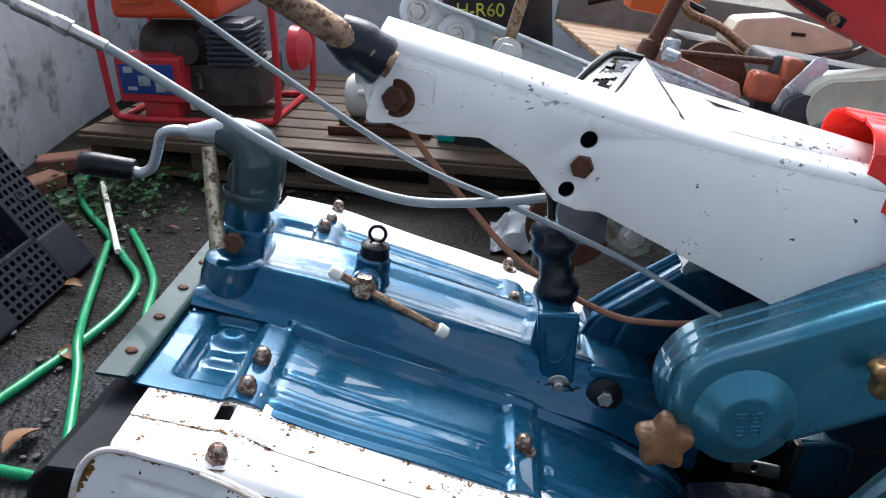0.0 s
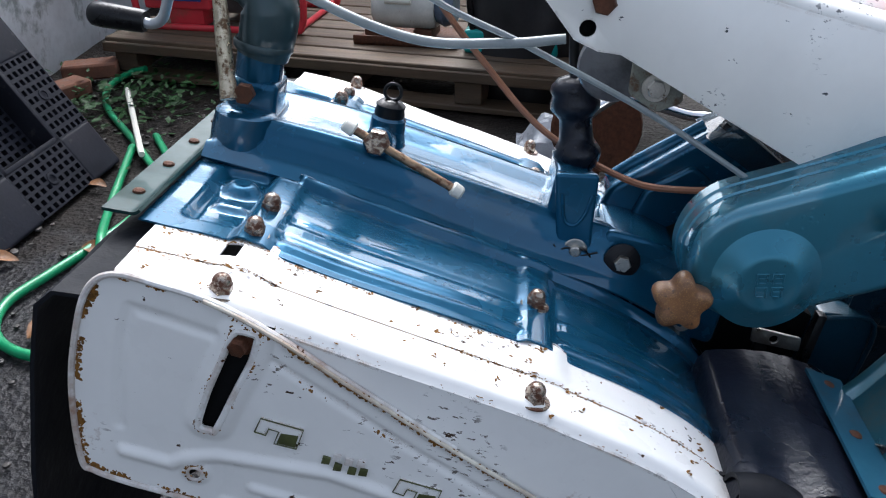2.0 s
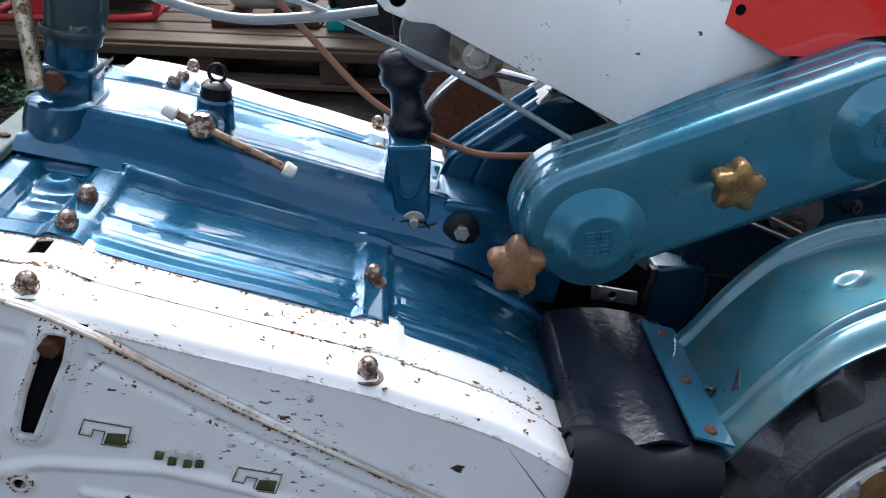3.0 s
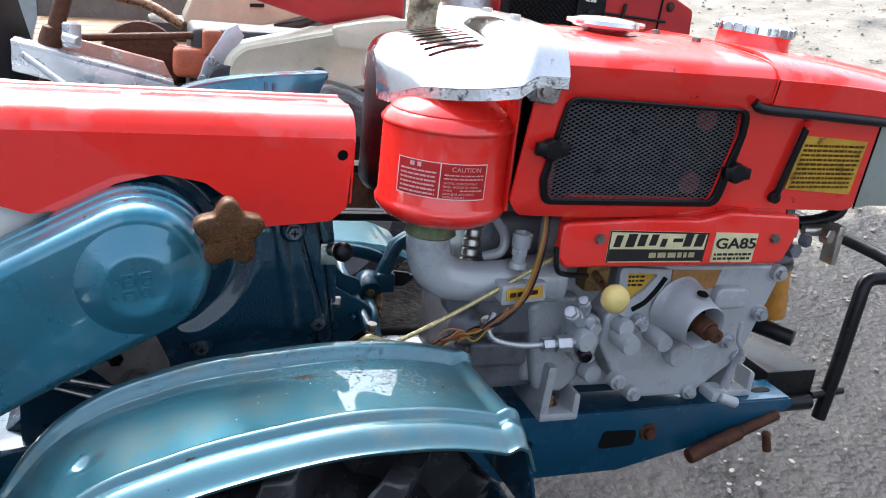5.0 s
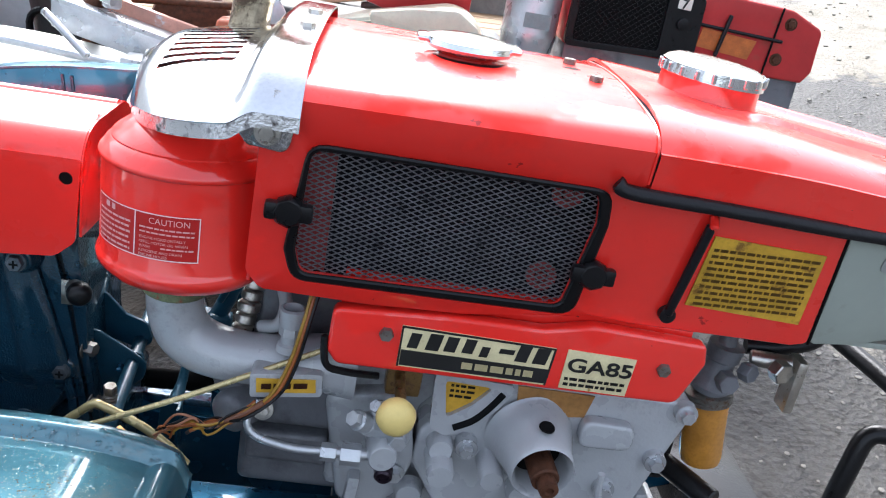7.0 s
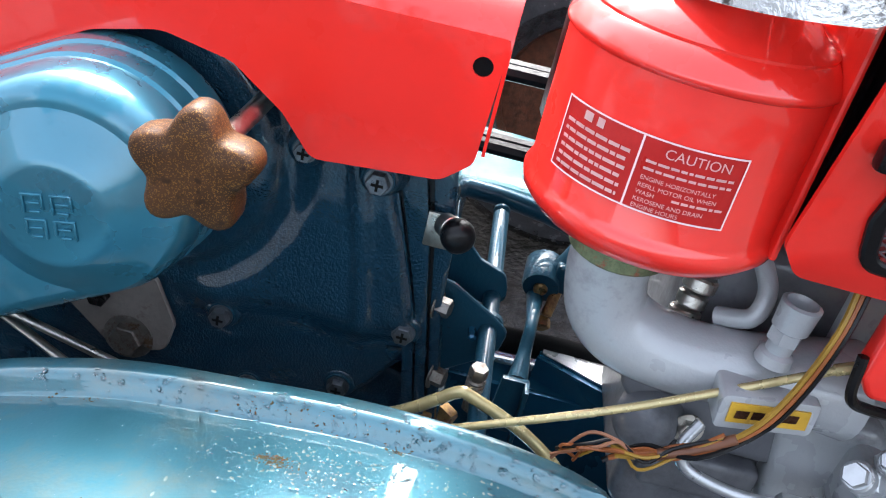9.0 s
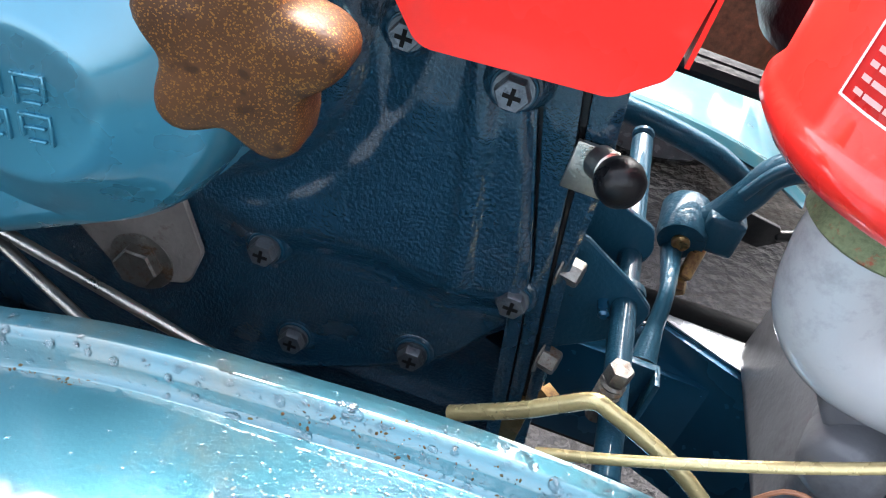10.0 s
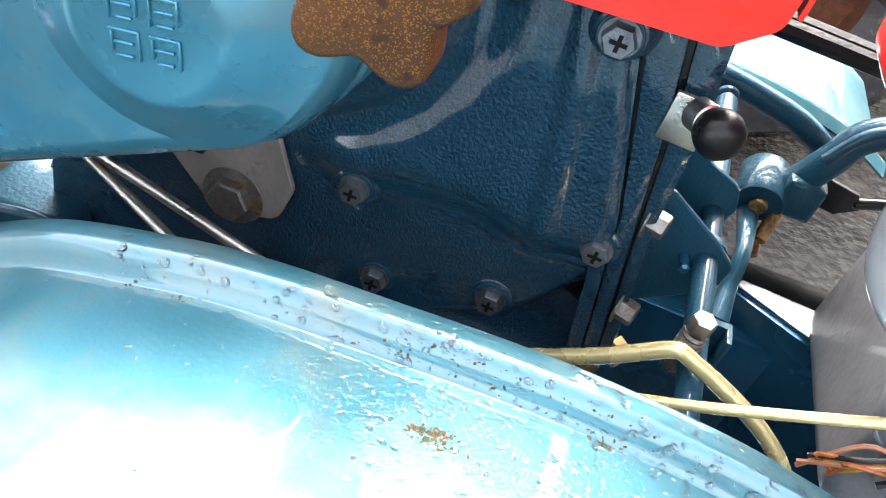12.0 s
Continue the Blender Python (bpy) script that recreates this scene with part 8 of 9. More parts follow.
for k in range(3):
    part("foot_block", box(-0.15, -0.004, -1.00 + 0.43 * k, -0.86 + 0.43 * k, -0.125, -0.02, 0.006), PLASTIC_PALLET, leaner)

# Garden hose, leaves, weeds
hose = part("garden_hose", tube([(-1.70, 0.60, 0.012), (-1.848, 0.64, 0.012), (-1.96, 0.67, 0.012), (-2.04, 0.74, 0.012), (-2.07, 0.85, 0.012), (-2.03, 0.98, 0.012), (-1.979, 1.13, 0.012), (-1.937, 1.32, 0.012), (-1.95, 1.50, 0.012), (-2.047, 1.65, 0.012), (-2.20, 1.86, 0.012), (-2.38, 2.1, 0.014), (-2.46, 2.3, 0.02), (-2.43, 2.44, 0.03), (-2.36, 2.43, 0.05)], 0.0125, 10, 8), HOSE)
tagged(hose, "green garden hose lying in loops on wet ground", "hose")
hose2 = part("garden_hose", tube([(-1.78, 0.62, 0.013), (-1.84, 0.80, 0.013), (-1.92, 1.02, 0.016), (-1.96, 1.12, 0.034), (-2.03, 1.32, 0.013), (-2.09, 1.55, 0.013), (-2.14, 1.75, 0.015)], 0.0125, 10, 8), HOSE)
tagged(hose2, "green garden hose lying in loops on wet ground", "hose")
hose3 = part("garden_hose", tube([(-1.75, 1.10, 0.012), (-1.84, 1.27, 0.012), (-1.90, 1.5, 0.012), (-2.02, 1.72, 0.012), (-2.1, 1.85, 0.012)], 0.0125, 10, 8), HOSE)
tagged(hose3, "green garden hose lying in loops on wet ground", "hose")
tagged(part("stick", tube([(-2.07, 1.66, 0.03), (-2.20, 1.92, 0.045), (-2.34, 2.2, 0.05)], 0.010, 8), NYLON), "pale plastic rod lying beside the hose", "rod")


def leaf(p, size, turn, mat, name="leaf", label="curled brown dead leaf on the ground", group="fallen leaves"):
    def fn(u, v):
        w = math.sin(math.pi * min(1, u * 0.96 + 0.02)) ** 0.7 * 0.55
        return (u - 0.5) * size, (v - 0.5) * size * w, size * (0.18 * (2 * v - 1) ** 2 * w + 0.10 * math.sin(u * 4))
    ob = part(name, sheet(fn, 8, 6, 0.0006), mat)
    ob.matrix_world = pose(*p, random.uniform(-12, 12), random.uniform(-12, 12), turn)
    return tagged(ob, label, "leaf", group)


leaf((-1.93, 0.76, 0.012), 0.10, 70, LEAF)
for k in range(15):
    leaf((random.uniform(-2.5, -1.75), random.uniform(0.9, 2.5), 0.012), random.uniform(0.04, 0.09), random.uniform(0, 360), random.choice((LEAF, LEAF, BRICK)))
weeds = bmesh.new()
for k in range(520):
    cx, cy = random.gauss(-2.32, 0.20), random.gauss(2.18, 0.17)
    s, a, z = random.uniform(0.015, 0.05), random.uniform(0, 6.28), random.uniform(0.005, 0.07)
    d, n_ = Vector((math.cos(a), math.sin(a), random.uniform(-0.3, 0.6))), Vector((-math.sin(a), math.cos(a), 0.2))
    p = Vector((cx, cy, z))
    weeds.faces.new([weeds.verts.new(q) for q in (p, p + d * s * 0.5 + n_ * s * 0.28, p + d * s, p + d * s * 0.5 - n_ * s * 0.28)])
tagged(part("weeds", weeds, WEED, smooth=0), "low green weeds by the pallet", "weeds", kind="stuff")
for p, t in (((-2.58, 2.42, 0.05), 20), ((-2.60, 2.20, 0.035), 60)):
    ob = slab("brick", p, (0.21, 0.10, 0.06), (0, 0, t), BRICK, None, 0.008)
    tagged(ob, "worn red brick lying by the wall", "brick", "loose bricks")
places = []
for k in range(420):
    x, y, r = random.uniform(-2.6, -1.3), random.uniform(0.3, 2.4), random.uniform(0.003, 0.012)
    places.append(Matrix.Translation((x, y, r * 0.2)) @ Matrix.Rotation(random.uniform(0, 3), 4, "Z") @ Matrix.Diagonal((r * random.uniform(0.7, 1.6), r, r * 0.6, 1)))
litter = scatter(ball(1), places)
tagged(part("pebbles", litter, plain("dark_pebble", (0.035, 0.03, 0.027), 0.6, 0, 0.4, 40, 0.4)), "small stones and grit trodden into wet earth", "pebbles", kind="stuff")
places = []
for k in range(2600):
    x, y = 0.5 + 4.5 * random.random() ** 1.3, 0.2 + 5.5 * random.random() ** 1.2
    r = random.uniform(0.0015, 0.008) * (0.7 + 0.1 * (x + y))
    places.append(Matrix.Translation((x, y, r * 0.15)) @ Matrix.Rotation(random.uniform(0, 3), 4, "Z") @ Matrix.Diagonal((r * random.uniform(0.7, 1.6), r * random.uniform(0.7, 1.4), r * 0.6, 1)))
stones = scatter(ball(1), places)
tagged(part("gravel", stones, plain("pale_gravel", (0.17, 0.16, 0.14), 0.8, 0, 0.4, 40, 0.4)), "scattered pale gravel on the yard", "gravel", kind="stuff")

# ---- old machines behind ----
old = thing("walking_tractor", "old walking tractor with cream belt case and faded red engine", "walking tractor", TILT)
CA, CB = Vector((-0.213, 0.770)), Vector((0.105, 0.848))
oc = part("belt_case", moved(loft([(0.066, -0.020), (0.072, -0.018), (0.078, -0.010), (0.080, 0.0), (0.080, 0.05)]), Matrix.Translation((0, 1.27, 0))), CREAM, old, "cream belt case with rust stains", 34)
part("case_groove", moved(join(loft([(0.062, -0.022), (0.064, -0.0235), (0.066, -0.022)])), Matrix.Translation((0, 1.27, 0))), CREAM, oc)
part("case_knob", lathe([(0, 0), (0.018, 0), (0.020, 0.006), (0.018, 0.022), (0.010, 0.026), (0, 0.026)], (-0.072, 1.248, 0.782), (0, -1, 0), 10), BLACK, oc, "black plastic knob")
part("red_cover", join(prism([(-0.50, 1.035), (-0.225, 0.937), (0.080, 0.860), (0.125, 0.888), (0.15, 0.90), (0.15, 1.06), (-0.10, 1.13), (-0.46, 1.20)], 1.34, 1.42, 0.006, 2, 0.01)), RED_OLD, old, "faded red cover plate")
part("cover_edge", join(prism([(-0.52, 1.045), (-0.23, 0.945), (-0.22, 0.970), (-0.51, 1.075)], 1.325, 1.342, 0.003)), BLACK_STEEL, old)
bolt("cover_bolt", (-0.255, 1.325, 0.965), (0, -1, 0), 0.011, old, RUST_STEEL, True, 0.008)
part("side_arm", join(prism([(-0.735, 0.802), (-0.40, 0.732), (-0.268, 0.690), (-0.268, 0.645), (-0.735, 0.745)], 1.28, 1.30, 0.004), prism([(-0.735, 0.800), (-0.40, 0.730), (-0.40, 0.742), (-0.735, 0.812)], 1.28, 1.35, 0.003)), SILVER, old, "grey and faded pink channel arm")
part("faded_panel", prism([(-0.66, 0.826), (-0.42, 0.776), (-0.40, 0.735), (-0.66, 0.788)], 1.34, 1.36, 0.003), plain("faded_pink_paint", (0.48, 0.25, 0.19), 0.6, 0, 0.25, 14, 0.2, stain=(0.45, 0.45, 0.45), stain_at=0.55), old, "pink faded paint panel")
part("tiller_cover", sheet(lambda u, v: (-1.05 + 0.62 * u, 1.12 + 0.20 * v, 0.665 + 0.05 * v - 0.03 * u + 0.02 * math.sin(math.pi * u)), 20, 10, 0.004), plain("aged_white_cover", (0.52, 0.53, 0.50), 0.5, 0, 0.15, 8, 0.2, stain=(0.24, 0.2, 0.14), stain_at=0.62), old, "aged white tiller cover")
part("cover_rail", join(tube([(-1.0, 1.18, 0.735), (-0.72, 1.2, 0.715), (-0.46, 1.23, 0.690)], 0.009, 10), box(-0.56, -0.50, 1.18, 1.25, 0.705, 0.725, 0.003)), SILVER, old, "grey steel rail and clamp")
part("clamp_tube", join(lathe([(0.016, 0), (0.020, 0.004), (0.020, 0.05), (0.016, 0.055), (0.014, 0.05), (0.014, 0)], (-0.615, 1.30, 0.80), (0, 0.1, 1), 20), cyl((-0.63, 1.28, 0.825), (-0.60, 1.26, 0.82), 0.010)), SILVER, old, "grey clamp tube")
part("rod", tube([(-0.70, 1.15, 0.80), (-0.66, 1.13, 0.775), (-0.60, 1.10, 0.735)], 0.008, 10), SILVER, old)
part("orange_casting", join(box(-0.40, -0.30, 1.31, 1.38, 0.745, 0.815, 0.02, 3), box(-0.335, -0.29, 1.30, 1.37, 0.80, 0.86, 0.012, 3)), plain("orange_primer", (0.42, 0.10, 0.045), 0.6, 0, 0.3, 18, 0.3, stain=(0.14, 0.06, 0.03), stain_at=0.6), old, "orange primed casting")
arm2 = part("link_arm", prism([(-0.350, 0.735, 0.012), (-0.325, 0.735, 0.012), (-0.245, 0.855), (-0.262, 0.882), (-0.285, 0.870), (-0.335, 0.79)], 1.275, 1.285, 0.003, 2, 0.004), SILVER, old, "grey steel link arm")
for x, z in ((-0.338, 0.752), (-0.318, 0.795)):
    bolt("link_bolt", (x, 1.275, z), (0, -1, 0), 0.0115, arm2, SILVER, False, 0.008)
part("gear_box", join(box(-0.36, 0.25, 1.34, 1.55, 0.60, 0.86, 0.02, 3), cyl((-0.28, 1.25, 0.74), (-0.28, 1.36, 0.74), 0.05)), plain("grimy_dark_casting", (0.05, 0.052, 0.055), 0.55, 0.1, 0.4, 14, 0.5), old, "grimy dark gear box")
part("rusty_bar", cyl((-0.60, 1.40, 0.812), (-0.29, 1.34, 0.848), 0.009, n=10), RUST, old, "thin rusty bar")
part("rusty_disc", lathe([(0, 0), (0.09, 0), (0.095, 0.006), (0.09, 0.012), (0.03, 0.02), (0, 0.02)], (-0.47, 1.42, 0.765), (0.1, -1, 0.3), 32), RUST, old, "dark rusty disc")
part("pipe", tube([(-0.52, 1.62, 1.03), (-0.50, 1.6, 0.985), (-0.545, 1.58, 0.945), (-0.535, 1.56, 0.905), (-0.45, 1.55, 0.885), (-0.37, 1.52, 0.845)], 0.013, 12), RUST_STEEL, old, "bent plated pipe")
part("white_guard", prism([(-0.07, 0.905), (0.02, 0.925), (0.11, 0.935, 0.03), (0.165, 0.900, 0.03), (0.15, 0.86), (-0.05, 0.86)], 1.14, 1.17, 0.006, 2, 0.01), CREAM, old, "cream guard plate")
can = part("air_cleaner", lathe([(0.030, -0.03), (0.056, -0.02), (0.058, 0.0), (0.060, 0.012), (0.058, 0.02), (0.058, 0.115), (0.055, 0.128), (0.040, 0.135), (0, 0.138)], (0.268, 1.215, 0.895), (0, 0, 1), 36), SILVER, old, "dull silver air cleaner canister")
part("intake_horn", join(lathe([(0.020, 0), (0.024, 0.002), (0.026, 0.03), (0.022, 0.034), (0.018, 0.030), (0.016, 0.0)], (0.175, 1.15, 1.005), (0, -1, 0.1), 24), box(0.05, 0.24, 1.16, 1.22, 1.0, 1.05, 0.012, 3)), CREAM, old, "cream intake horn")
part("label", prism([(0.245, 0.955), (0.30, 0.955), (0.30, 0.925), (0.245, 0.925)], 1.1555, 1.1575, 0), plain("worn_grey_label", (0.25, 0.28, 0.28), 0.5), can)
part("engine_body", join(box(0.34, 0.86, 1.175, 1.42, 0.60, 0.93, 0.01, 2)), GREY_DARK, old)
part("hood", join(prism([(0.335, 0.905), (0.33, 1.04, 0.012), (0.345, 1.062, 0.012), (0.62, 1.056), (0.80, 1.048, 0.02), (0.872, 1.018, 0.02), (0.876, 0.93, 0.012), (0.86, 0.905)], 1.165, 1.42, 0.012, 3, 0.008)), RED_OLD, old, "faded red engine hood", 45)
og = part("grille", join(holed(rounded([(0.333, 0.905), (0.335, 1.05), (0.605, 1.043), (0.608, 0.912)], 0.014, 4), [rounded([(0.348, 0.917), (0.350, 1.04), (0.528, 1.034), (0.530, 0.922)], 0.010, 4)], 1.146, 1.164, 0.003)), BLACK, old, "black grille frame")
# Near-black sheet behind the mesh stands for the unlit inside
part("grille_back", prism([(0.345, 0.915), (0.347, 1.043), (0.532, 1.037), (0.533, 0.920)], 1.158, 1.163, 0), DARK, og)
gm = bmesh.new()
for i in range(26):
    for j in range(21):
        x0, z0 = 0.347 + 0.0071 * i, 0.918 + 0.0060 * j
        strand(gm, (x0, 1.152, z0), (x0 + 0.0036, 1.152, z0 + 0.003 * (1 if (i + j) % 2 else -1)), 0.0014)
        strand(gm, (x0 + 0.0036, 1.152, z0 + 0.003 * (1 if (i + j) % 2 else -1)), (x0 + 0.0071, 1.152, z0), 0.0014)
part("grille_mesh", gm, BLACK_STEEL, og, "black wire mesh", 0)
part("number_tile", prism([(0.548, 1.036), (0.576, 1.035), (0.576, 1.013), (0.548, 1.014)], 1.1435, 1.1460, 0.0005), NYLON, og)
lettering("number", "7", 0.026, Matrix.Translation((0.555, 1.1432, 1.0155)) @ Matrix.Rotation(radians(90), 4, "X"), INK, og, 0.0003, bold=0.0006)
part("knob", lathe([(0, 0), (0.012, 0), (0.012, 0.008), (0, 0.01)], (0.566, 1.147, 0.985), (0, -1, 0), 20), BLACK, og)
part("strap", join(cyl((0.668, 1.158, 1.018), (0.655, 1.156, 0.932), 0.0045, n=10), cyl((0.60, 1.16, 0.990), (0.79, 1.158, 0.983), 0.0035, n=8)), RUBBER, old, "black rubber strap")
part("sticker", prism([(0.618, 0.985), (0.738, 0.975), (0.728, 0.935), (0.612, 0.945)], 1.1632, 1.1648, 0), plain("faded_orange_sticker", (0.50, 0.14, 0.03), 0.5, 0, 0.3, 40, 0.1), old, "faded orange sticker")
part("hood_seam", cyl((0.775, 1.163, 1.05), (0.768, 1.163, 0.91), 0.0022, n=6), DARK, old)
for x, z in ((0.80, 1.02), (0.79, 0.945)):
    bolt("hood_bolt", (x, 1.165, z), (0, -1, 0), 0.009, old, RUST, True, 0.005)
part("fuel_cap", lathe([(0.03, 0), (0.034, 0.004), (0.034, 0.014), (0.02, 0.018), (0, 0.018)], (0.66, 1.25, 1.054), (0, 0, 1), 28), RUST_STEEL, old)
part("frame", join(box(-0.4, 0.9, 1.22, 1.28, 0.50, 0.56, 0.004), box(-0.4, 0.9, 1.36, 1.42, 0.50, 0.56, 0.004)), DARK, old)
part("tyre", lathe([(0.16, 0.03), (0.20, 0.0), (0.26, 0.004), (0.285, 0.03), (0.29, 0.075), (0.285, 0.12), (0.26, 0.146), (0.20, 0.15), (0.16, 0.12)], (-0.10, 1.10, 0.495), (0, 1, 0), 48), TYRE, old)
part("rim", lathe([(0.16, 0.03), (0.15, 0.06), (0, 0.07)], (-0.10, 1.10, 0.495), (0, 1, 0), 36), RUST, old)

# Rusty wheel and bar low down behind the tiller
disc = part("plough_wheel", join(lathe([(0.0, 0.0), (0.05, -0.01), (0.085, 0.0), (0.11, 0.012), (0.115, 0.02), (0.11, 0.03), (0, 0.03)], (-0.70, 1.32, 0.285), (0.1, -1, 0.15), 36), cyl((-0.70, 1.32, 0.285), (-0.70, 1.32, 0.0), 0.02)), RUST)
tagged(disc, "rusty brown cast wheel standing on the ground", "wheel")
tagged(part("steel_bar", tube([(-0.86, 1.0, 0.0), (-0.80, 1.0, 0.35), (-0.70, 1.0, 0.475), (-0.643, 1.0, 0.472), (-0.546, 1.0, 0.444), (-0.435, 1.0, 0.412), (-0.30, 1.0, 0.2), (-0.28, 1.0, 0.0)], 0.011, 10), CHROME), "bent plated steel bar behind the tiller", "bar")
bag = part("plastic_bag", sheet(lambda u, v: (-0.90 + 0.20 * u, 1.72 + 0.22 * v, 0.01 + 0.10 * math.sin(math.pi * u) * math.sin(math.pi * v) + 0.035 * noise.noise((u * 5, v * 5, 2))), 18, 18, 0.001), BAG, smooth=20)
tagged(bag, "crumpled pale plastic bag on wet ground", "bag")

# Wooden cart
cart = thing("wooden_cart", "flat wooden cart with plywood bed and grey side boards", "cart", TILT @ pose(-0.08, 1.62, 0.735, 0, -2, 4))
for k in range(7):
    slab("bed_board", (0.0, 0.03 + 0.125 * k, 0.03), (1.3, 0.118, 0.02), (0, 0, 0), CART_WOOD, cart)
slab("side_board", (0.0, 0.86, 0.11), (1.3, 0.03, 0.15), (0, 0, 0), plain("grey_side_board", (0.16, 0.16, 0.15), 0.7, 0, 0.3, 10, 0.4), cart)
slab("front_rail", (0.0, -0.03, 0.0), (1.3, 0.03, 0.06), (0, 0, 0), BLACK_STEEL, cart)
for x in (-0.55, 0.55):
    part("leg", box(x - 0.03, x + 0.03, 0.3, 0.36, -0.62, 0.02, 0.004), BLACK_STEEL, cart)
post = part("rusty_post", join(cyl((-0.66, 1.34, 0.80), (-0.60, 1.36, 1.02), 0.018), lathe([(0.024, 0), (0.026, 0.02), (0.024, 0.045), (0.018, 0.05)], (-0.665, 1.34, 0.79), (0.25, 0.1, 1), 20), cyl((-0.66, 1.34, 0.79), (-0.70, 1.34, 0.50), 0.018)), RUST, old, "rusty tube post")

# Third machine with a cream tank
third = thing("old_cultivator", "old cultivator with cream tank and orange hood", "cultivator", TILT)
part("tank", join(prism([(-0.36, 0.83, 0.02), (-0.33, 0.905, 0.03), (-0.20, 0.935, 0.02), (-0.02, 0.92, 0.03), (0.02, 0.885, 0.02), (-0.10, 0.845), (-0.28, 0.805, 0.02)], 1.78, 1.90, 0.012, 3, 0.01)), CREAM, third, "yellowed cream fuel tank", 45)
part("tank_badge", prism([(-0.175, 0.895), (-0.135, 0.898), (-0.135, 0.888), (-0.175, 0.885)], 1.776, 1.781, 0), INK, third)
part("engine_block", join(box(-0.45, 0.1, 1.85, 2.1, 0.45, 0.82, 0.02), cyl((-0.2, 1.8, 0.70), (-0.2, 1.9, 0.70), 0.07), tube([(-0.1, 1.8, 0.83), (0.0, 1.78, 0.86), (0.08, 1.76, 0.93)], 0.012, 8), tube([(0.05, 1.8, 0.78), (0.12, 1.76, 0.84), (0.14, 1.74, 0.94)], 0.010, 8)), plain("grimy_engine", (0.06, 0.055, 0.05), 0.55, 0.2, 0.5, 12, 0.6, stain=(0.2, 0.18, 0.15), stain_at=0.6), third, "grimy dark engine")
part("orange_hood", join(box(-0.62, -0.50, 1.95, 2.10, 0.86, 1.05, 0.015), box(-0.48, -0.40, 2.0, 2.1, 0.90, 1.10, 0.01)), plain("orange_paint", (0.58, 0.13, 0.03), 0.4, 0, 0.2, 14, 0.2), third, "faded orange hood")
part("handle_bar", tube([(-0.75, 1.92, 0.86), (-0.66, 1.88, 0.90), (-0.55, 1.86, 0.93), (-0.42, 1.85, 0.90)], 0.012, 8), BLACK_STEEL, third)
for x in (-0.40, 0.05):
    part("leg", cyl((x, 1.95, 0.5), (x, 1.95, 0.35), 0.05), BLACK_STEEL, third)

# Generator on the pallet
gen = thing("generator", "old portable generator in a red tube frame", "generator", pose(-2.44, 2.60, 0.165, 0, 0, -8))
GRED = paint("generator_red", (0.50, 0.035, 0.045), 0.35, 0.0, 0.4, 0.15, dirt=0.3)
for y in (0.0, 0.42):
    part("frame_tube", tube([(0.02, y, 0.55), (0.0, y, 0.42), (0.01, y, 0.12), (0.02, y, 0.04), (0.06, y, 0.015), (0.30, y, 0.01), (0.66, y, 0.015), (0.71, y, 0.04), (0.725, y, 0.12), (0.735, y, 0.40), (0.72, y, 0.55), (0.66, y, 0.58), (0.10, y, 0.58), (0.02, y, 0.55)], 0.014, 10, 5), GRED, gen, "red steel tube frame")
for x, z in ((0.05, 0.012), (0.68, 0.012), (0.10, 0.58), (0.66, 0.58)):
    part("cross_tube", cyl((x, 0, z), (x, 0.42, z), 0.013, n=10), GRED, gen)
part("tank", join(box(0.05, 0.50, 0.04, 0.40, 0.40, 0.56, 0.035, 4), box(0.10, 0.24, 0.02, 0.05, 0.46, 0.54, 0.01)), plain("orange_red_tank", (0.62, 0.075, 0.02), 0.3, 0, 0.12, 12, 0.1, coat=0.4), gen, "orange-red fuel tank", 50)
cp = part("control_box", box(0.05, 0.33, 0.0, 0.14, 0.08, 0.26, 0.012, 3), GRED, gen, "red control box with a blue panel")
part("control_panel", box(0.07, 0.30, -0.006, 0.001, 0.115, 0.235, 0.003), GEN_BLUE, cp)
part("panel_print", join(box(0.09, 0.13, -0.008, -0.0055, 0.20, 0.225, 0.001), box(0.15, 0.20, -0.008, -0.0055, 0.15, 0.19, 0.001), box(0.22, 0.28, -0.008, -0.0055, 0.125, 0.17, 0.001), box(0.10, 0.14, -0.008, -0.0055, 0.13, 0.145, 0.001)), SILVER, cp)
part("lower_box", box(0.14, 0.29, 0.02, 0.12, 0.01, 0.085, 0.006), GRED, gen)
GRIME = plain("grimy_metal", (0.06, 0.055, 0.05), 0.55, 0.3, 0.5, 14, 0.5, stain=(0.16, 0.12, 0.09), stain_at=0.6)
part("alternator", join(lathe([(0, 0), (0.10, 0), (0.115, 0.03), (0.115, 0.2), (0.09, 0.24), (0, 0.24)], (0.10, 0.22, 0.25), (1, 0, 0), 32), box(0.30, 0.62, 0.08, 0.36, 0.05, 0.22, 0.02)), GRIME, gen, "grimy alternator")
FINS = plain("dark_grey_fins", (0.05, 0.053, 0.065), 0.5, 0.2, 0.3, 20, 0.3)
cylinder = part("cylinder", box(0.44, 0.58, 0.08, 0.22, 0.20, 0.385, 0.01), FINS, gen, "dark finned cylinder")
for k in range(7):
    part("fin", box(0.42, 0.60, 0.06, 0.24, 0.22 + 0.022 * k, 0.232 + 0.022 * k, 0.002, 1), FINS, cylinder)
part("carburettor", join(cyl((0.34, 0.05, 0.28), (0.34, 0.14, 0.28), 0.055), cyl((0.36, 0.1, 0.2), (0.38, 0.06, 0.12), 0.012)), GRIME, gen)
part("recoil_starter", join(lathe([(0, 0), (0.06, 0.004), (0.085, 0.02), (0.09, 0.06), (0, 0.06)], (0.80, 0.18, 0.27), (-1, 0, 0), 32)), GRED, gen, "red recoil starter housing")

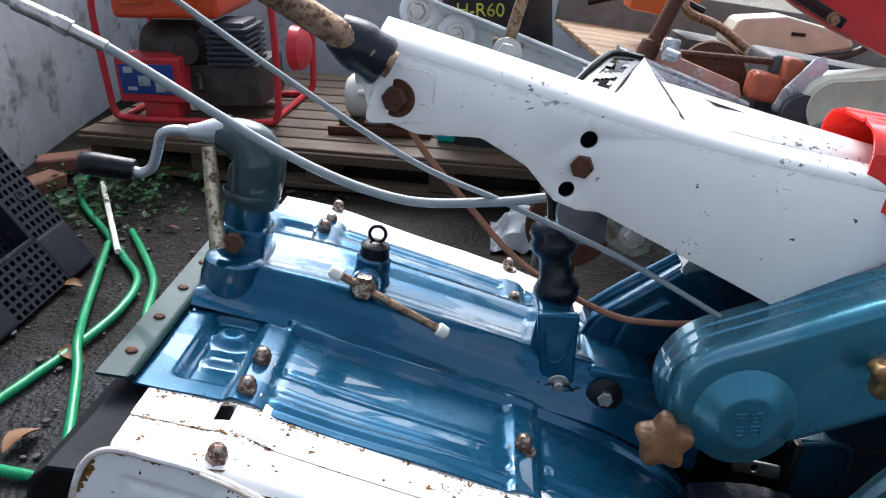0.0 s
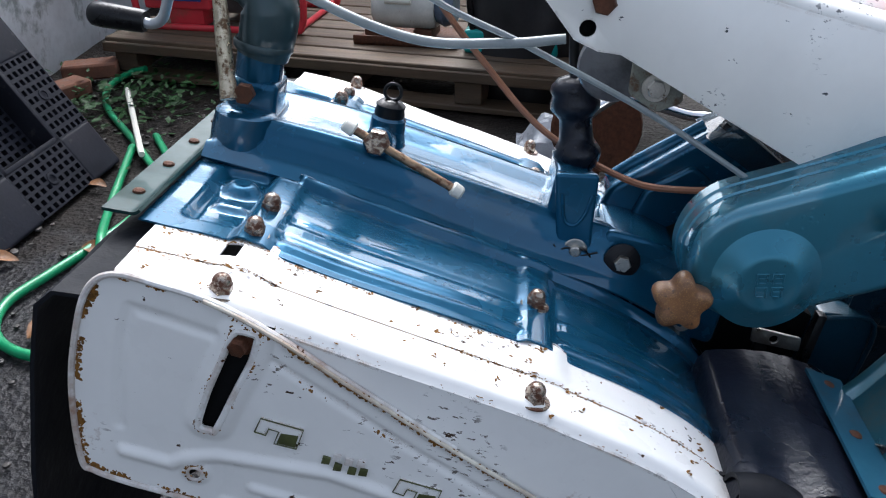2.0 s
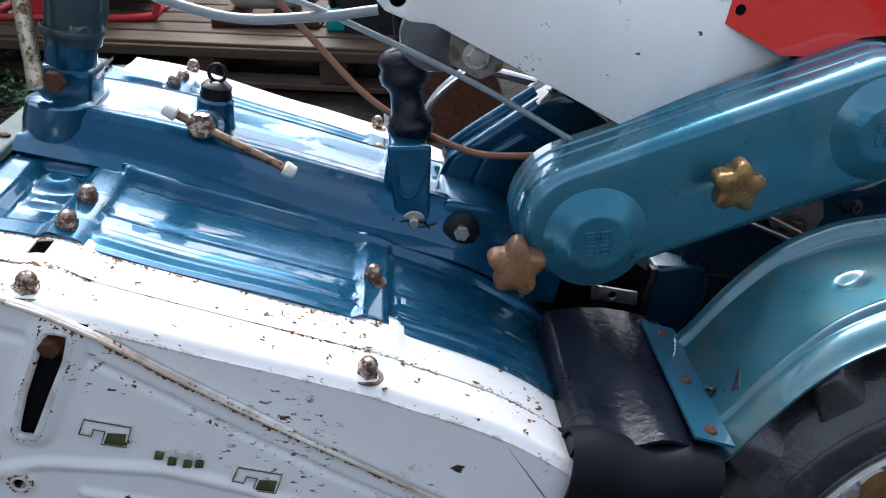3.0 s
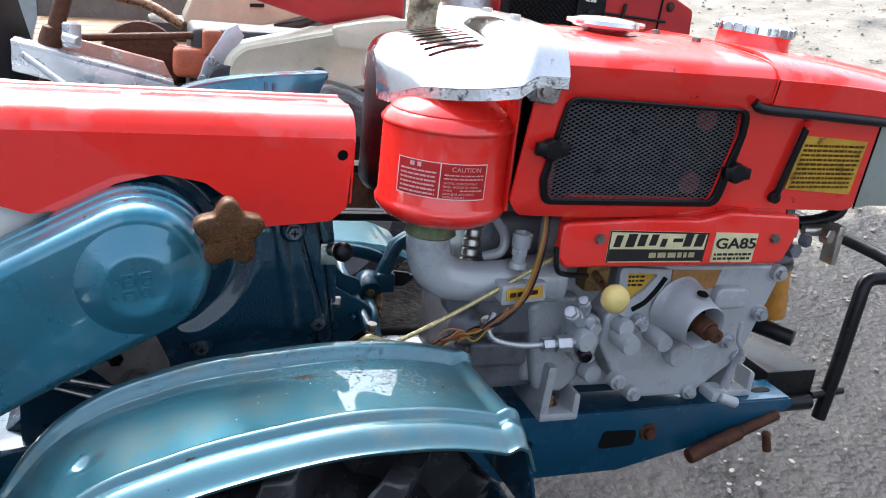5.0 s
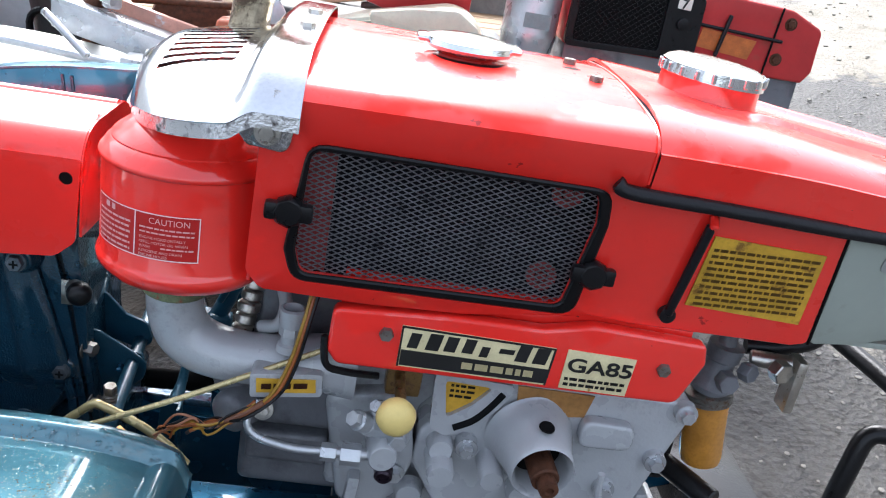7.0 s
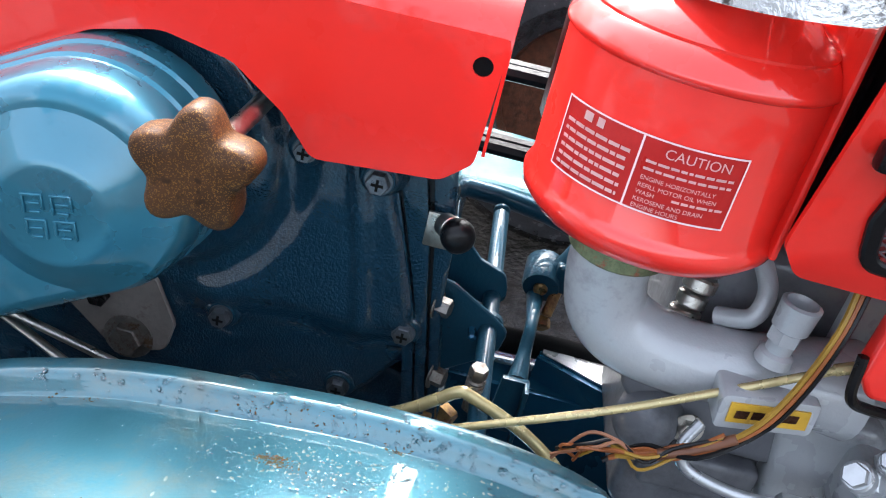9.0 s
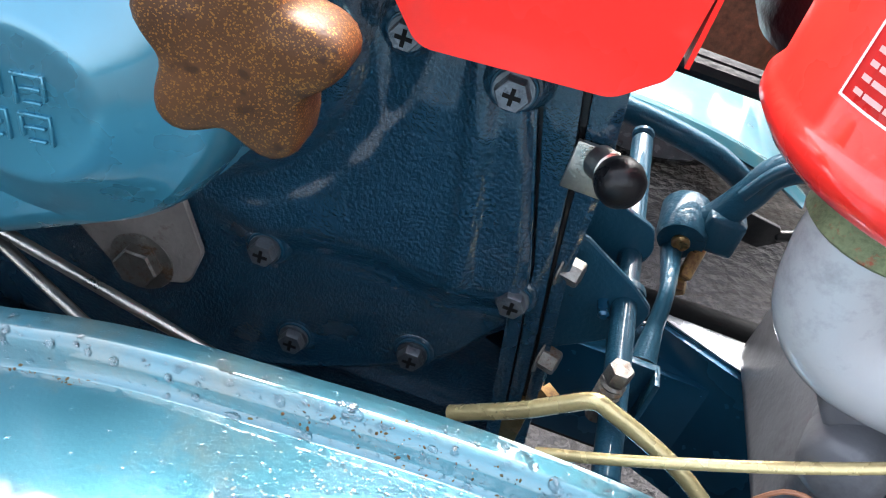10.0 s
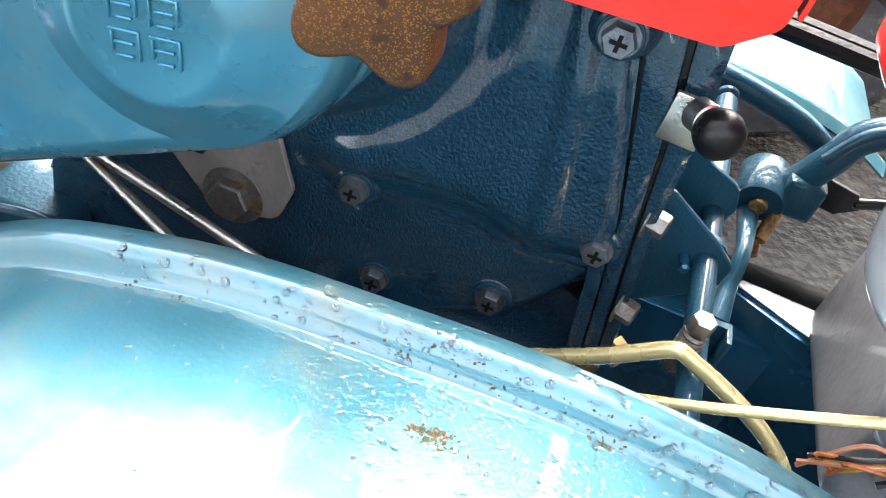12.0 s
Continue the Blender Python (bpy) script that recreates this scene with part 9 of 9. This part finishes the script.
# Electric pump and teal machine on the pallet
pump = thing("electric_pump", "dusty white electric pump on a rusty tray", "pump", pose(-1.52, 2.40, 0.165, 0, 0, -9))
part("motor", join(lathe([(0, 0), (0.07, 0), (0.082, 0.015), (0.085, 0.03), (0.085, 0.22), (0.075, 0.24), (0, 0.24)], (0.06, 0.12, 0.125), (1, 0, 0), 32), box(0.10, 0.26, 0.06, 0.18, 0.19, 0.235, 0.012)), plain("dusty_white_motor", (0.56, 0.55, 0.50), 0.5, 0, 0.15, 12, 0.2, stain=(0.3, 0.2, 0.12), stain_at=0.62), pump, "dusty white motor", 45)
part("pump_head", lathe([(0, 0), (0.06, 0), (0.075, 0.03), (0.06, 0.07), (0, 0.07)], (0.30, 0.12, 0.125), (1, 0, 0), 28), plain("grey_blue_pump", (0.10, 0.13, 0.18), 0.4, 0.2, 0.3, 20, 0.3), pump)
part("tray", join(box(0.0, 0.40, 0.0, 0.24, 0.0, 0.012, 0.003), box(0.0, 0.40, 0.0, 0.01, 0.0, 0.035, 0.003), box(0.03, 0.10, 0.05, 0.19, 0.01, 0.05, 0.004), box(0.22, 0.29, 0.05, 0.19, 0.01, 0.05, 0.004)), RUST, pump, "rusty steel tray")
part("lens", cyl((0.12, 0.035, 0.16), (0.22, 0.035, 0.16), 0.012), NYLON, pump)
teal = thing("plastic_case", "teal plastic machine case with black top", "case", pose(-1.10, 2.30, 0.165, 0, 0, -9))
part("base", box(0.0, 0.34, 0.0, 0.30, 0.0, 0.085, 0.015, 3), TEAL, teal, "teal plastic base")
part("body", join(box(0.04, 0.30, 0.03, 0.28, 0.08, 0.28, 0.02, 3), tube([(0.03, 0.02, 0.08), (0.02, 0.02, 0.20), (0.05, 0.02, 0.33), (0.29, 0.02, 0.33), (0.32, 0.02, 0.20), (0.31, 0.02, 0.08)], 0.012, 8)), BLACK, teal, "black machine body")
part("print", bars(1, 0.10, 0.24, 0.03, 0.055, -0.001, 0.6, 21), NYLON, teal)
sack = thing("fertiliser_sack", "black sack with yellow print standing by the wall", "sack", pose(-0.88, 2.34, 0.0, 0, 0, -4))
part("sack_body", sheet(lambda u, v: (0.44 * (u - 0.5) * (1 - 0.15 * v), -0.10 * math.sin(math.pi * u) ** 0.6 + 0.02 * noise.noise((u * 4, v * 4, 5)), 0.72 * v), 16, 16, 0.06), plain("black_sack", (0.02, 0.02, 0.022), 0.4, 0, 0.3, 10, 0.4), sack, "", 40)
lettering("sack_word", "H-R60", 0.062, Matrix.Translation((-0.13, -0.128, 0.638)) @ Matrix.Rotation(radians(90), 4, "X"), plain("yellow_print", (0.55, 0.55, 0.06), 0.5), sack, 0.001)
